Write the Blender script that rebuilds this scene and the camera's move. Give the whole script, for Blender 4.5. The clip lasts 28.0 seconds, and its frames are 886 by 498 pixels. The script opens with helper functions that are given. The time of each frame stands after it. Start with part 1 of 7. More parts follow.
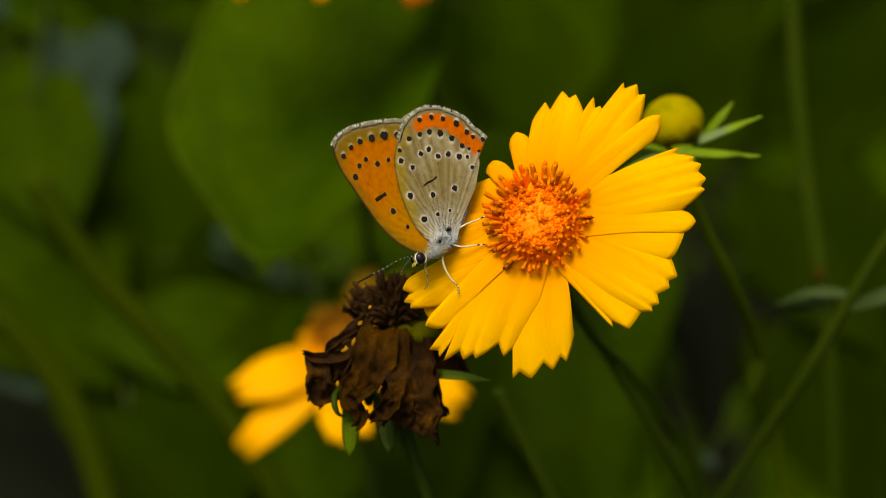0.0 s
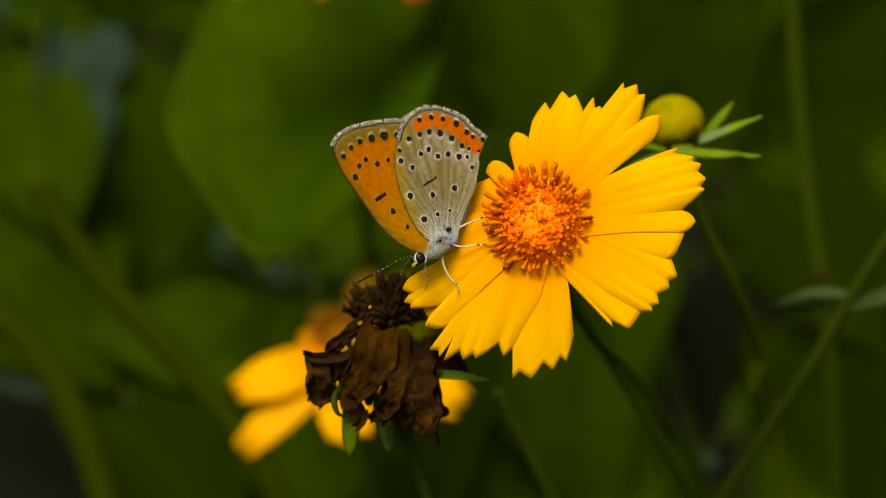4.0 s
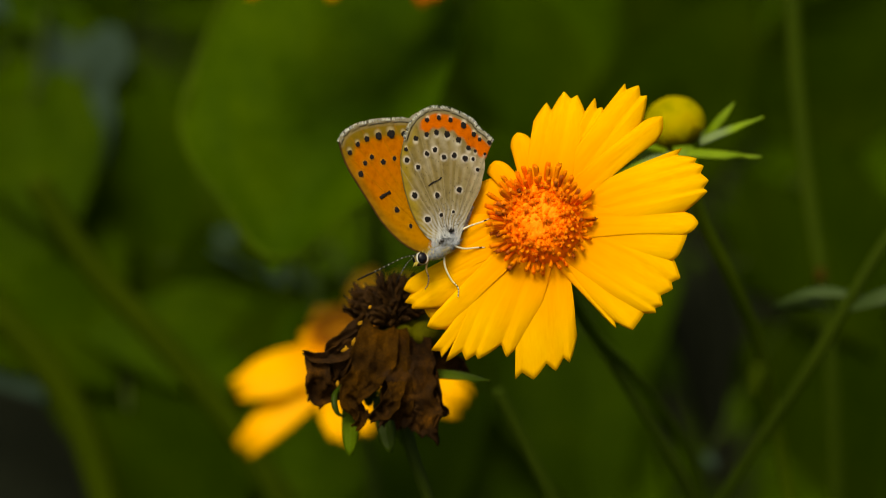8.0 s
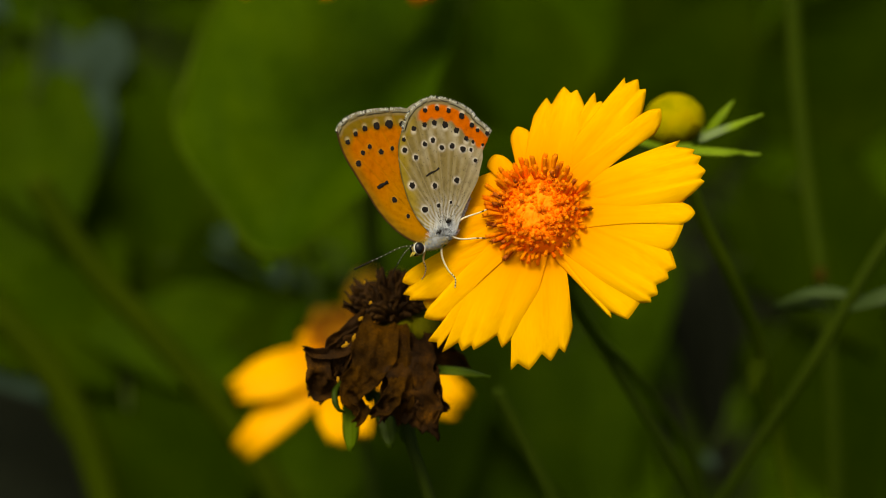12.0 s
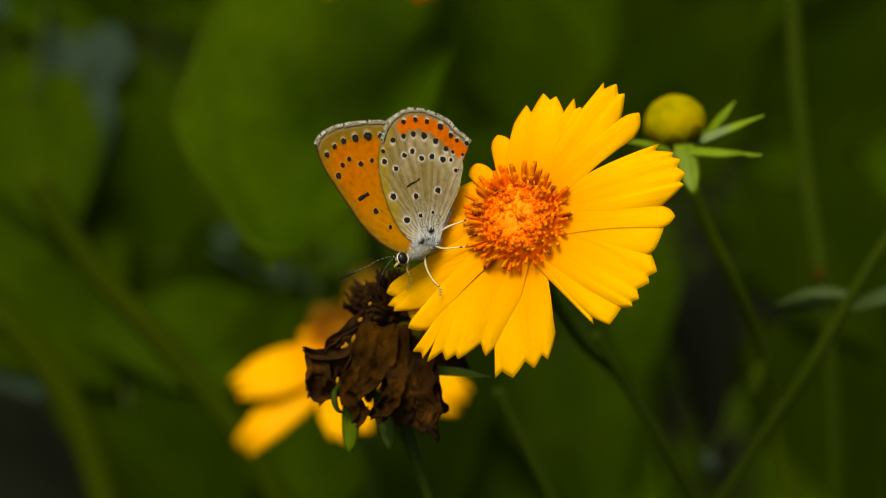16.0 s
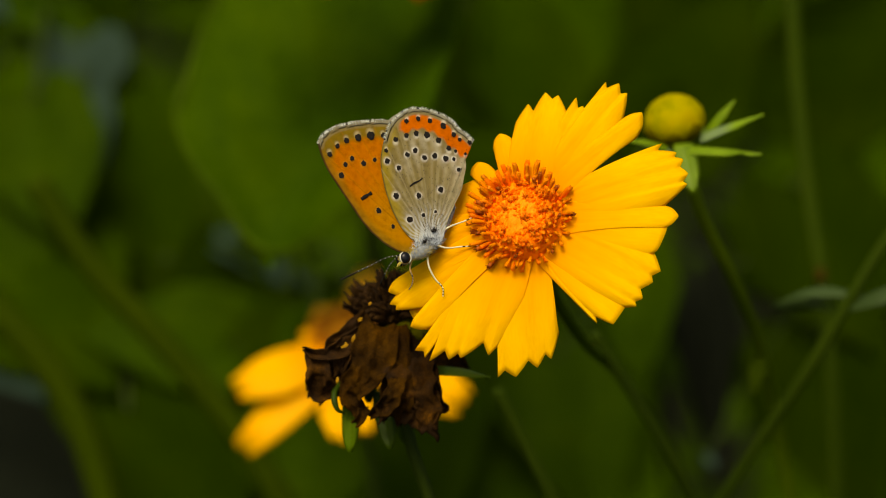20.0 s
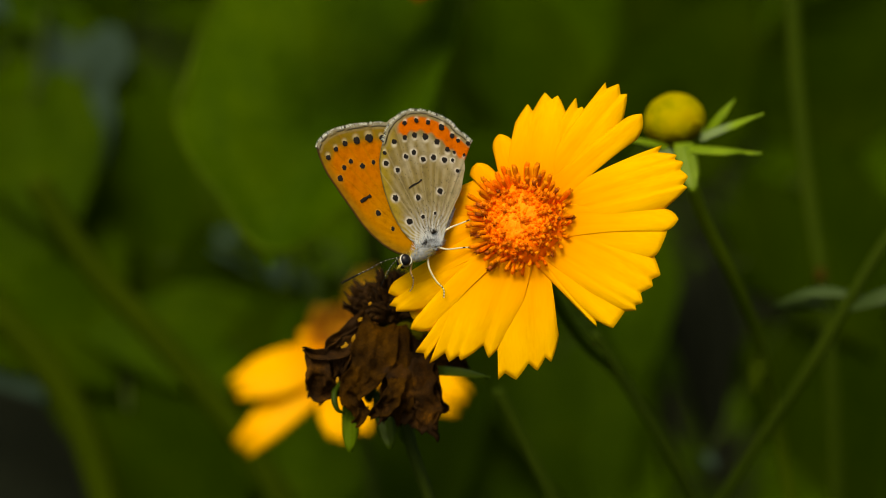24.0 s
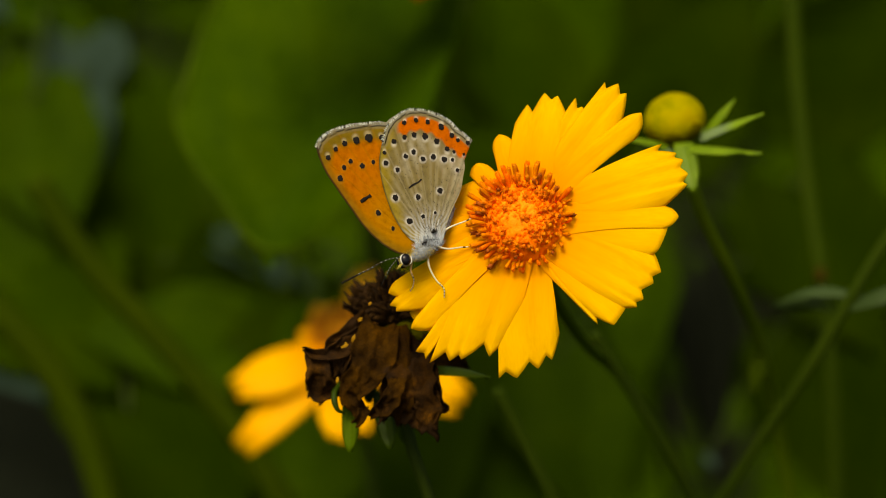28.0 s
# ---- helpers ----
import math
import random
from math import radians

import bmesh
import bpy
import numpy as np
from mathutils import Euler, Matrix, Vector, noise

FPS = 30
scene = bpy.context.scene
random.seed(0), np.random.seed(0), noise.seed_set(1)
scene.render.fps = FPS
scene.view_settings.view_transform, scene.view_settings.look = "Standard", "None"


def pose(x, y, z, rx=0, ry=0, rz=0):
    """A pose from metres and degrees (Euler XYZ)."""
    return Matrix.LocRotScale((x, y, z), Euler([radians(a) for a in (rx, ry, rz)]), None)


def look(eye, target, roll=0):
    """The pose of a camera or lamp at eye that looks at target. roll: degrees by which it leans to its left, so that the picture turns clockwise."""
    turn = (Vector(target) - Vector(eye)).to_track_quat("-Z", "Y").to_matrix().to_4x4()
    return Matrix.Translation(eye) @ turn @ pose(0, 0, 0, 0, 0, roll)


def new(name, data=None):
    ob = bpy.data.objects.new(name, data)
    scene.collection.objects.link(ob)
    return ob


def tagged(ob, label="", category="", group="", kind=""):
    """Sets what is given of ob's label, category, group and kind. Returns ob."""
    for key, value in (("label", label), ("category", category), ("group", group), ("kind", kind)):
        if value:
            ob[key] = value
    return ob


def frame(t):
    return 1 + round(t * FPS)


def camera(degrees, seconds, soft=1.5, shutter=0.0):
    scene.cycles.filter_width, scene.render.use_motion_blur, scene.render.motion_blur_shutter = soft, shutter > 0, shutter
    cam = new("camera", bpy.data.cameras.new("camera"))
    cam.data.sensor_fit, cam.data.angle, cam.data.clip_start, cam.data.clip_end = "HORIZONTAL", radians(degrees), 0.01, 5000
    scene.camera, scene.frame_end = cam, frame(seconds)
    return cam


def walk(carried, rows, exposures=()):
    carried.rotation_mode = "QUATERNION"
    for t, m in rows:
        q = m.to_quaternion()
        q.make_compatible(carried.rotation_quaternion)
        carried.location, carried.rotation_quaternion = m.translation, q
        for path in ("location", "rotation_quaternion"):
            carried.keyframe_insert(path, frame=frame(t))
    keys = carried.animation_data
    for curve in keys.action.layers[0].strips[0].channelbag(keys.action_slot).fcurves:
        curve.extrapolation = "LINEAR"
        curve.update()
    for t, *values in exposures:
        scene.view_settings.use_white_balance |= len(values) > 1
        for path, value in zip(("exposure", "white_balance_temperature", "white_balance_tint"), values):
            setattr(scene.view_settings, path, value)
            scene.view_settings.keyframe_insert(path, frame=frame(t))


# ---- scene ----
# The open flower stands 0.55 m over the soil; the camera looks down on it by 18 degrees.
RIGHT = Vector((1, 0, 0))
UP = Vector((0, math.sin(radians(18)), math.cos(radians(18))))
AWAY = Vector((0, math.cos(radians(18)), -math.sin(radians(18))))
EYE = Vector((0, 0, 0.55)) - AWAY * 0.40
MM = 0.001


def spot(r, u, a):
    """A place r mm to the right of the open flower's axis, u mm above it and a mm beyond it, square to the view."""
    return Vector((0, 0, 0.55)) + (RIGHT * r + UP * u + AWAY * a) * MM


cam = camera(22.2, 28.0, soft=1.0, shutter=0.4)
cam.data.dof.use_dof = True
cam.data.dof.focus_distance = 0.400
cam.data.dof.aperture_fstop = 9.0
walk(cam, [(0, look(EYE, EYE + AWAY)), (28.0, look(EYE, EYE + AWAY))],
     exposures=[(0, 0.0, 7600, 8), (28.0, 0.0, 7600, 8)])

# ---- sky and sun: an overcast noon ----
world = bpy.data.worlds.new("sky")
scene.world = world
world.use_nodes = True
wn, wl = world.node_tree.nodes, world.node_tree.links
sky = wn.new("ShaderNodeTexSky")
sky.sky_type = "NISHITA"
sky.sun_disc = False
sky.sun_elevation, sky.sun_rotation = radians(58), radians(200)
sky.air_density, sky.dust_density, sky.ozone_density = 1.0, 6.0, 0.4
wn["Background"].inputs["Strength"].default_value = 0.12
wl.new(sky.outputs["Color"], wn["Background"].inputs["Color"])
sun = new("sun", bpy.data.lights.new("sun", "SUN"))
sun.data.energy, sun.data.angle, sun.data.color = 2.6, radians(25), (1.0, 0.94, 0.82)
sun.matrix_world = look((-0.9, -2.0, 3.6), (0, 0, 0))


# ---- materials ----
def material(name, ramp, rough=0.6, scale=300.0, grain=2500.0, bump=0.25, height=0.0002, glow=0.0, stretch=(1, 1, 1),
             attribute="", sheen=0.0, gloss=0.35, spread=0.12, root=None, reach=0.015, specks=None):
    """Two scales of variation over a ramp of colours; glow is the share of light that passes through the leaf."""
    m = bpy.data.materials.new(name)
    m.use_nodes = True
    nt = m.node_tree
    nodes, links = nt.nodes, nt.links
    bs = nodes["Principled BSDF"]
    co = nodes.new("ShaderNodeTexCoord")
    mp = nodes.new("ShaderNodeMapping")
    mp.inputs["Scale"].default_value = stretch
    links.new(co.outputs["Object"], mp.inputs["Vector"])
    big, fine = nodes.new("ShaderNodeTexNoise"), nodes.new("ShaderNodeTexNoise")
    for tex, sc in ((big, scale), (fine, grain)):
        tex.inputs["Scale"].default_value = sc
        tex.inputs["Detail"].default_value = 4.0
        links.new(mp.outputs["Vector"], tex.inputs["Vector"])
    add = nodes.new("ShaderNodeMix")
    add.data_type = "FLOAT"
    add.inputs[0].default_value = 0.35
    links.new(big.outputs["Fac"], add.inputs[2])
    links.new(fine.outputs["Fac"], add.inputs[3])
    cr = nodes.new("ShaderNodeValToRGB")
    while len(cr.color_ramp.elements) < len(ramp):
        cr.color_ramp.elements.new(0.5)
    for i, col in enumerate(ramp):
        cr.color_ramp.elements[i].position = 0.3 + 0.4 * i / max(1, len(ramp) - 1)
        cr.color_ramp.elements[i].color = (*col, 1)
    links.new(add.outputs[0], cr.inputs["Fac"])
    colour = cr.outputs["Color"]
    if attribute:
        at = nodes.new("ShaderNodeAttribute")
        at.attribute_name = attribute
        mul = nodes.new("ShaderNodeMix")
        mul.data_type, mul.blend_type = "RGBA", "MULTIPLY"
        mul.inputs[0].default_value = 1.0
        links.new(at.outputs["Color"], mul.inputs[6])
        links.new(colour, mul.inputs[7])
        colour = mul.outputs[2]
    if root:
        sep = nodes.new("ShaderNodeSeparateXYZ")
        links.new(co.outputs["Object"], sep.inputs[0])
        span = nodes.new("ShaderNodeMapRange")
        span.inputs["From Min"].default_value, span.inputs["From Max"].default_value = 0.005, reach
        links.new(sep.outputs["X"], span.inputs["Value"])
        tint = nodes.new("ShaderNodeMix")
        tint.data_type = "RGBA"
        tint.inputs[6].default_value = (*root, 1)
        links.new(span.outputs["Result"], tint.inputs[0])
        links.new(colour, tint.inputs[7])
        colour = tint.outputs[2]
    if specks:
        # a few tiny specks of dust, in one cell out of six
        cell = nodes.new("ShaderNodeTexVoronoi")
        cell.inputs["Scale"].default_value = 240
        links.new(co.outputs["Object"], cell.inputs["Vector"])
        near, rare, both = nodes.new("ShaderNodeMath"), nodes.new("ShaderNodeMath"), nodes.new("ShaderNodeMath")
        near.operation, rare.operation, both.operation = "LESS_THAN", "GREATER_THAN", "MULTIPLY"
        near.inputs[1].default_value, rare.inputs[1].default_value = 0.055, 0.84
        apart = nodes.new("ShaderNodeSeparateColor")
        links.new(cell.outputs["Color"], apart.inputs[0])
        links.new(cell.outputs["Distance"], near.inputs[0])
        links.new(apart.outputs[0], rare.inputs[0])
        links.new(near.outputs[0], both.inputs[0])
        links.new(rare.outputs[0], both.inputs[1])
        dust = nodes.new("ShaderNodeMix")
        dust.data_type = "RGBA"
        dust.inputs[7].default_value = (*specks, 1)
        links.new(both.outputs[0], dust.inputs[0])
        links.new(colour, dust.inputs[6])
        colour = dust.outputs[2]
    info = nodes.new("ShaderNodeObjectInfo")
    hs = nodes.new("ShaderNodeHueSaturation")
    rg = nodes.new("ShaderNodeMapRange")
    rg.inputs["To Min"].default_value, rg.inputs["To Max"].default_value = 1 - spread, 1 + spread
    links.new(info.outputs["Random"], rg.inputs["Value"])
    links.new(rg.outputs["Result"], hs.inputs["Value"])
    links.new(colour, hs.inputs["Color"])
    colour = hs.outputs["Color"]
    links.new(colour, bs.inputs["Base Color"])
    bs.inputs["Roughness"].default_value = rough
    bs.inputs["Specular IOR Level"].default_value = gloss
    bs.inputs["Sheen Weight"].default_value = sheen
    bm = nodes.new("ShaderNodeBump")
    bm.inputs["Strength"].default_value, bm.inputs["Distance"].default_value = bump, height
    links.new(add.outputs[0], bm.inputs["Height"])
    links.new(bm.outputs["Normal"], bs.inputs["Normal"])
    if glow:
        tr = nodes.new("ShaderNodeBsdfTranslucent")
        links.new(colour, tr.inputs["Color"])
        mix = nodes.new("ShaderNodeMixShader")
        mix.inputs[0].default_value = glow
        links.new(bs.outputs[0], mix.inputs[1])
        links.new(tr.outputs[0], mix.inputs[2])
        links.new(mix.outputs[0], nodes["Material Output"].inputs["Surface"])
    return m


PETAL = material("petal_yellow", [(0.82, 0.405, 0.001), (0.88, 0.485, 0.001), (0.91, 0.54, 0.001)], 0.6, 160, 2600,
                 0.35, 0.00012, 0.25, (0.10, 1, 1), gloss=0.05, spread=0.03, root=(0.85, 0.30, 0.002), reach=0.021, specks=(0.50, 0.22, 0.004))
FAR_PETAL = material("petal_amber", [(0.80, 0.38, 0.002), (0.86, 0.44, 0.003)], 0.6, 160, 2000, 0.2, 0.0001, 0.2,
                     gloss=0.1, spread=0.05, root=(0.7, 0.26, 0.002))
RUST_PETAL = material("petal_rust", [(0.34, 0.09, 0.002), (0.46, 0.14, 0.003)], 0.6, 160, 2000, 0.2, 0.0001, 0.2, gloss=0.1, spread=0.05)
FLORET = material("floret_orange", [(0.93, 0.240, 0.006), (0.97, 0.315, 0.009)], 0.7, 250, 4000, 0.3, 0.0001, 0.5, spread=0.08, gloss=0.15)
TUBE = material("floret_tube", [(0.60, 0.145, 0.003), (0.82, 0.245, 0.004), (0.92, 0.32, 0.005)], 0.6, 500, 5000, 0.4, 0.0001, 0.15, spread=0.15, gloss=0.1)
ANTHER = material("anther_brown", [(0.62, 0.14, 0.004), (0.86, 0.25, 0.005)], 0.6, 900, 5000, 0.4, 0.0001, spread=0.3, gloss=0.15)
DARK_ANTHER = material("anther_dark", [(0.22, 0.042, 0.003), (0.40, 0.095, 0.004)], 0.6, 900, 5000, 0.4, 0.0001, spread=0.3, gloss=0.15)
AGED = material("floret_aged", [(0.20, 0.075, 0.002), (0.42, 0.17, 0.003)], 0.7, 700, 4000, 0.3, 0.0001, 0.1, gloss=0.1)
DISC = material("disc_orange", [(0.88, 0.205, 0.005), (0.94, 0.265, 0.008)], 0.7, 900, 4000, 0.5, 0.0003, gloss=0.1)
LEAF = material("leaf_green", [(0.0165, 0.036, 0.0001), (0.0260, 0.055, 0.0001), (0.0360, 0.067, 0.0002)], 0.7, 60, 900, 0.3,
                0.0004, 0.25, spread=0.12, gloss=0.02)
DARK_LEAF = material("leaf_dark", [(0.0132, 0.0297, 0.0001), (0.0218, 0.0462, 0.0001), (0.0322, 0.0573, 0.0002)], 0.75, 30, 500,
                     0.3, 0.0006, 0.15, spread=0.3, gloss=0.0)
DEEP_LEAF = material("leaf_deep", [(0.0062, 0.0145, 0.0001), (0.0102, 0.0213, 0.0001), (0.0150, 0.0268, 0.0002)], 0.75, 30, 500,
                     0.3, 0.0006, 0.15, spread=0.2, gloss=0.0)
BROAD = material("leaf_broad", [(0.0105, 0.0270, 0.0001), (0.0255, 0.0570, 0.0001), (0.0450, 0.085, 0.0002)], 0.7, 42, 400, 0.3,
                 0.0004, 0.25, spread=0.05, gloss=0.02)
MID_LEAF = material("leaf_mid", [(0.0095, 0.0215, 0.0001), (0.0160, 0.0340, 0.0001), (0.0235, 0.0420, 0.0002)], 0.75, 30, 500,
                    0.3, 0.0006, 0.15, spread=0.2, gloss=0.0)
PALE_LEAF = material("leaf_glaucous", [(0.019, 0.040, 0.024), (0.029, 0.053, 0.034)], 0.7, 40, 500, 0.3, 0.0004, 0.1, gloss=0.05)
# near-black leaf colour that stands in for the shade between the plants
SHADE_LEAF = material("leaf_shade", [(0.0042, 0.0054, 0.0034), (0.0078, 0.0096, 0.0056)], 0.8, 30, 500, 0.3, 0.0005, gloss=0.0)
OLIVE_STEM = material("stem_olive", [(0.021, 0.037, 0.0003), (0.031, 0.050, 0.0004)], 0.75, 60, 900, 0.3, 0.0003, 0.0, (1, 1, 0.15), spread=0.1, gloss=0.02)
RUSTY_NODE = material("stem_node", [(0.030, 0.021, 0.001), (0.046, 0.028, 0.002)], 0.7, 300, 2000, 0.2, 0.0001, gloss=0.03)
DULL_STEM = material("stem_dull", [(0.0165, 0.033, 0.0003), (0.0255, 0.044, 0.0004)], 0.7, 120, 2500, 0.3, 0.0002, 0.0,
                     (1, 1, 0.15), spread=0.15, gloss=0.05)
STEM = material("stem_green", [(0.015, 0.030, 0.0005), (0.026, 0.044, 0.0008)], 0.6, 120, 2500, 0.3, 0.0002, 0.0,
                (1, 1, 0.15), spread=0.15, gloss=0.12)
FLOWER_STEM = material("stem_flower", [(0.034, 0.064, 0.001), (0.054, 0.090, 0.001)], 0.6, 120, 2500, 0.3, 0.0002, 0.0,
                       (1, 1, 0.15), spread=0.15, gloss=0.05)
BRACT = material("bract_green", [(0.10, 0.18, 0.003), (0.17, 0.27, 0.006)], 0.5, 200, 2500, 0.2, 0.0001, 0.25, gloss=0.2)
DULL_BRACT = material("sepal_green", [(0.060, 0.115, 0.001), (0.10, 0.165, 0.002)], 0.6, 200, 2500, 0.2, 0.0001, 0.25, gloss=0.05)
BUD = material("bud_olive", [(0.12, 0.11, 0.0005), (0.24, 0.22, 0.0005), (0.36, 0.29, 0.0008), (0.24, 0.12, 0.0005)], 0.7, 190, 2000, 0.2, 0.0001, gloss=0.03)
BUD_STEM = material("stem_bud", [(0.054, 0.090, 0.001), (0.084, 0.13, 0.002)], 0.7, 120, 2500, 0.3, 0.0002, 0.0, (1, 1, 0.15), gloss=0.03)
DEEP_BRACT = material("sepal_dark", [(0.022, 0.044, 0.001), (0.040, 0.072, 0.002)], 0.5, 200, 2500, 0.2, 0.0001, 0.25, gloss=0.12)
WAXY_BRACT = material("bract_waxy", [(0.12, 0.21, 0.004), (0.19, 0.30, 0.010)], 0.5, 200, 2500, 0.2, 0.0001, 0.2, gloss=0.2, root=(0.15, 0.22, 0.08), reach=0.008)
# dark olive that carries the shade of the bud's lower half
SHADE_BRACT = material("bract_shade", [(0.065, 0.060, 0.001), (0.125, 0.105, 0.001), (0.17, 0.11, 0.001)], 0.7, 190, 2000, 0.3, 0.0002, gloss=0.03)
OLIVE = material("olive_green", [(0.060, 0.062, 0.001), (0.115, 0.112, 0.002)], 0.7, 260, 1800, 0.3, 0.0002, gloss=0.03)
# paler green that paints light caught on the leaf's edge
LIT_RIM = material("leaf_lit_rim", [(0.030, 0.060, 0.0003), (0.048, 0.084, 0.0004)], 0.7, 90, 900, 0.3, 0.0003, 0.2, gloss=0.06)
YOUNG = material("leaf_young", [(0.026, 0.054, 0.004), (0.044, 0.078, 0.018)], 0.6, 90, 900, 0.3, 0.0003, 0.2, gloss=0.25)
WITHER = material("withered_brown", [(0.019, 0.0100, 0.0036), (0.023, 0.0112, 0.0034), (0.052, 0.0215, 0.0022), (0.16, 0.062, 0.002)], 0.8, 210, 2600,
                  0.7, 0.0006, 0.12, spread=0.3, gloss=0.05)
BROWN_WITHER = material("withered_russet", [(0.016, 0.0084, 0.0022), (0.025, 0.0115, 0.0018), (0.054, 0.0230, 0.0012), (0.11, 0.043, 0.0012)], 0.8, 160, 2600, 0.6, 0.0005, 0.25,
                        spread=0.1, gloss=0.03)
# amber that stands for backlit spots on the dry petals
BACKLIT = material("backlit_amber", [(0.34, 0.17, 0.006), (0.60, 0.32, 0.02)], 0.7, 300, 2500, 0.3, 0.0001, 0.3, gloss=0.05)
CHAFF = material("chaff_dark", [(0.011, 0.0055, 0.0012), (0.046, 0.020, 0.002)], 0.8, 300, 4000, 0.6, 0.0002, spread=0.5, gloss=0.1)
# near-black: the shade under the plants is put into the soil colour
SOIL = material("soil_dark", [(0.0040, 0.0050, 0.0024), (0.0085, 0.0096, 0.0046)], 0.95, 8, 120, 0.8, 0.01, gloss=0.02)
WING = material("wing_scales", [(0.62, 0.60, 0.55), (0.90, 0.89, 0.87), (1.0, 1.0, 1.0)], 0.9, 900, 9000, 0.5, 0.00005, 0.10,
                attribute="scales", gloss=0.02, spread=0.0)
BLACK = material("scale_black", [(0.006, 0.005, 0.004), (0.016, 0.014, 0.011)], 0.7, 4000, 9000, 0.2, 0.00003, spread=0.0, gloss=0.08)
DARK_SCALE = material("scale_dark", [(0.02, 0.017, 0.012), (0.06, 0.05, 0.035)], 0.7, 4000, 9000, 0.2, 0.00003, spread=0.0, gloss=0.08)
WHITE = material("scale_white", [(0.60, 0.58, 0.50), (0.74, 0.73, 0.65)], 0.7, 4000, 9000, 0.2, 0.00003, spread=0.0)
FUR = material("fur_grey", [(0.36, 0.42, 0.47), (0.72, 0.79, 0.84)], 0.8, 2500, 8000, 0.6, 0.00015, spread=0.0)
FUR_CORE = material("fur_core", [(0.05, 0.052, 0.05), (0.34, 0.38, 0.40)], 0.85, 1800, 7000, 0.6, 0.00015, spread=0.0, gloss=0.1)
BELLY = material("fur_yellow", [(0.34, 0.26, 0.03), (0.56, 0.44, 0.08)], 0.8, 2500, 8000, 0.6, 0.00015, spread=0.0)
LEG = material("leg_cream", [(0.50, 0.44, 0.24), (0.72, 0.66, 0.45)], 0.6, 3000, 8000, 0.3, 0.00003, spread=0.05)
BROWN_LEG = material("leg_brown", [(0.30, 0.17, 0.05), (0.50, 0.32, 0.11)], 0.6, 3000, 8000, 0.3, 0.00003, spread=0.05)
EYE_BLACK = material("eye_black", [(0.003, 0.003, 0.004), (0.007, 0.007, 0.009)], 0.25, 3000, 9000, 0.05, 0.00002, gloss=0.25)
FRINGE = material("fringe_pale", [(0.24, 0.26, 0.20), (0.46, 0.49, 0.40), (0.74, 0.77, 0.68)], 0.8, 1800, 9000, 0.3, 0.00003, spread=0.0)


# ---- mesh tools ----
def mesh(name, verts, faces, mats, smooth=True, index=None, colours=None):
    me = bpy.data.meshes.new(name)
    me.from_pydata([tuple(v) for v in verts], [], [tuple(f) for f in faces])
    for m in mats if isinstance(mats, (list, tuple)) else [mats]:
        me.materials.append(m)
    if smooth:
        me.polygons.foreach_set("use_smooth", [True] * len(me.polygons))
    if index is not None:
        me.polygons.foreach_set("material_index", index)
    if colours is not None:
        at = me.color_attributes.new("scales", "FLOAT_COLOR", "POINT")
        at.data.foreach_set("color", np.asarray(colours, dtype=np.float32).ravel())
    me.update()
    return me


def part(name, me, parent, label="", m=None):
    ob = new(name, me)
    ob.parent = parent
    if m is not None:
        ob.matrix_local = m
    if label:
        ob["label"] = label
    return ob


def thing(name, m, label, category, group="", kind=""):
    ob = new(name)
    ob.empty_display_size = 0.01
    ob.matrix_world = m
    return tagged(ob, label, category, group, kind)


def spline(points, n=8, closed=False):
    """A smooth curve through points."""
    p = [np.array(q, dtype=float) for q in points]
    k = len(p)
    out = []
    for i in range(k if closed else k - 1):
        a, b = p[i], p[(i + 1) % k]
        z = p[(i - 1) % k] if closed or i else a
        c = p[(i + 2) % k] if closed or i + 2 < k else b
        for j in range(n):
            u = j / n
            out.append(0.5 * (2 * a + (b - z) * u + (2 * z - 5 * a + 4 * b - c) * u * u + (3 * a - z - 3 * b + c) * u ** 3))
    if not closed:
        out.append(p[-1])
    return np.array(out)


def bend(points, n=6):
    """A smooth curve through points that lie near and far apart, with no loops."""
    p = np.array([tuple(q) for q in points], dtype=float)
    d = np.linalg.norm(np.diff(p, axis=0), axis=1) + 1e-12
    v = np.diff(p, axis=0) / d[:, None]
    tan = np.concatenate([v[:1], (v[:-1] * d[1:, None] + v[1:] * d[:-1, None]) / (d[:-1] + d[1:])[:, None], v[-1:]])
    out = []
    for i in range(len(d)):
        for k in range(n):
            u = k / n
            out.append((2 * u ** 3 - 3 * u * u + 1) * p[i] + (3 * u * u - 2 * u ** 3) * p[i + 1]
                       + d[i] * ((u ** 3 - 2 * u * u + u) * tan[i] + (u ** 3 - u * u) * tan[i + 1]))
    return np.array(out + [p[-1]])


def tube(points, radii, sides=8, n=6):
    """A round tapered tube along a smooth curve, with closed ends."""
    c = bend(points, n)
    r = np.interp(np.linspace(0, 1, len(c)), np.linspace(0, 1, len(radii)), radii)
    t = np.gradient(c, axis=0)
    t /= np.linalg.norm(t, axis=1)[:, None] + 1e-12
    ref = np.array((0.31, 0.87, 0.38))
    verts, faces = [], []
    for i in range(len(c)):
        a = np.cross(t[i], ref)
        a /= np.linalg.norm(a)
        b = np.cross(t[i], a)
        for k in range(sides):
            w = 2 * math.pi * k / sides
            verts.append(c[i] + r[i] * (math.cos(w) * a + math.sin(w) * b))
    for i in range(len(c) - 1):
        for k in range(sides):
            q = (k + 1) % sides
            faces.append((i * sides + k, i * sides + q, (i + 1) * sides + q, (i + 1) * sides + k))
    faces.append(tuple(range(sides))[::-1])
    faces.append(tuple(range((len(c) - 1) * sides, len(c) * sides)))
    return verts, faces


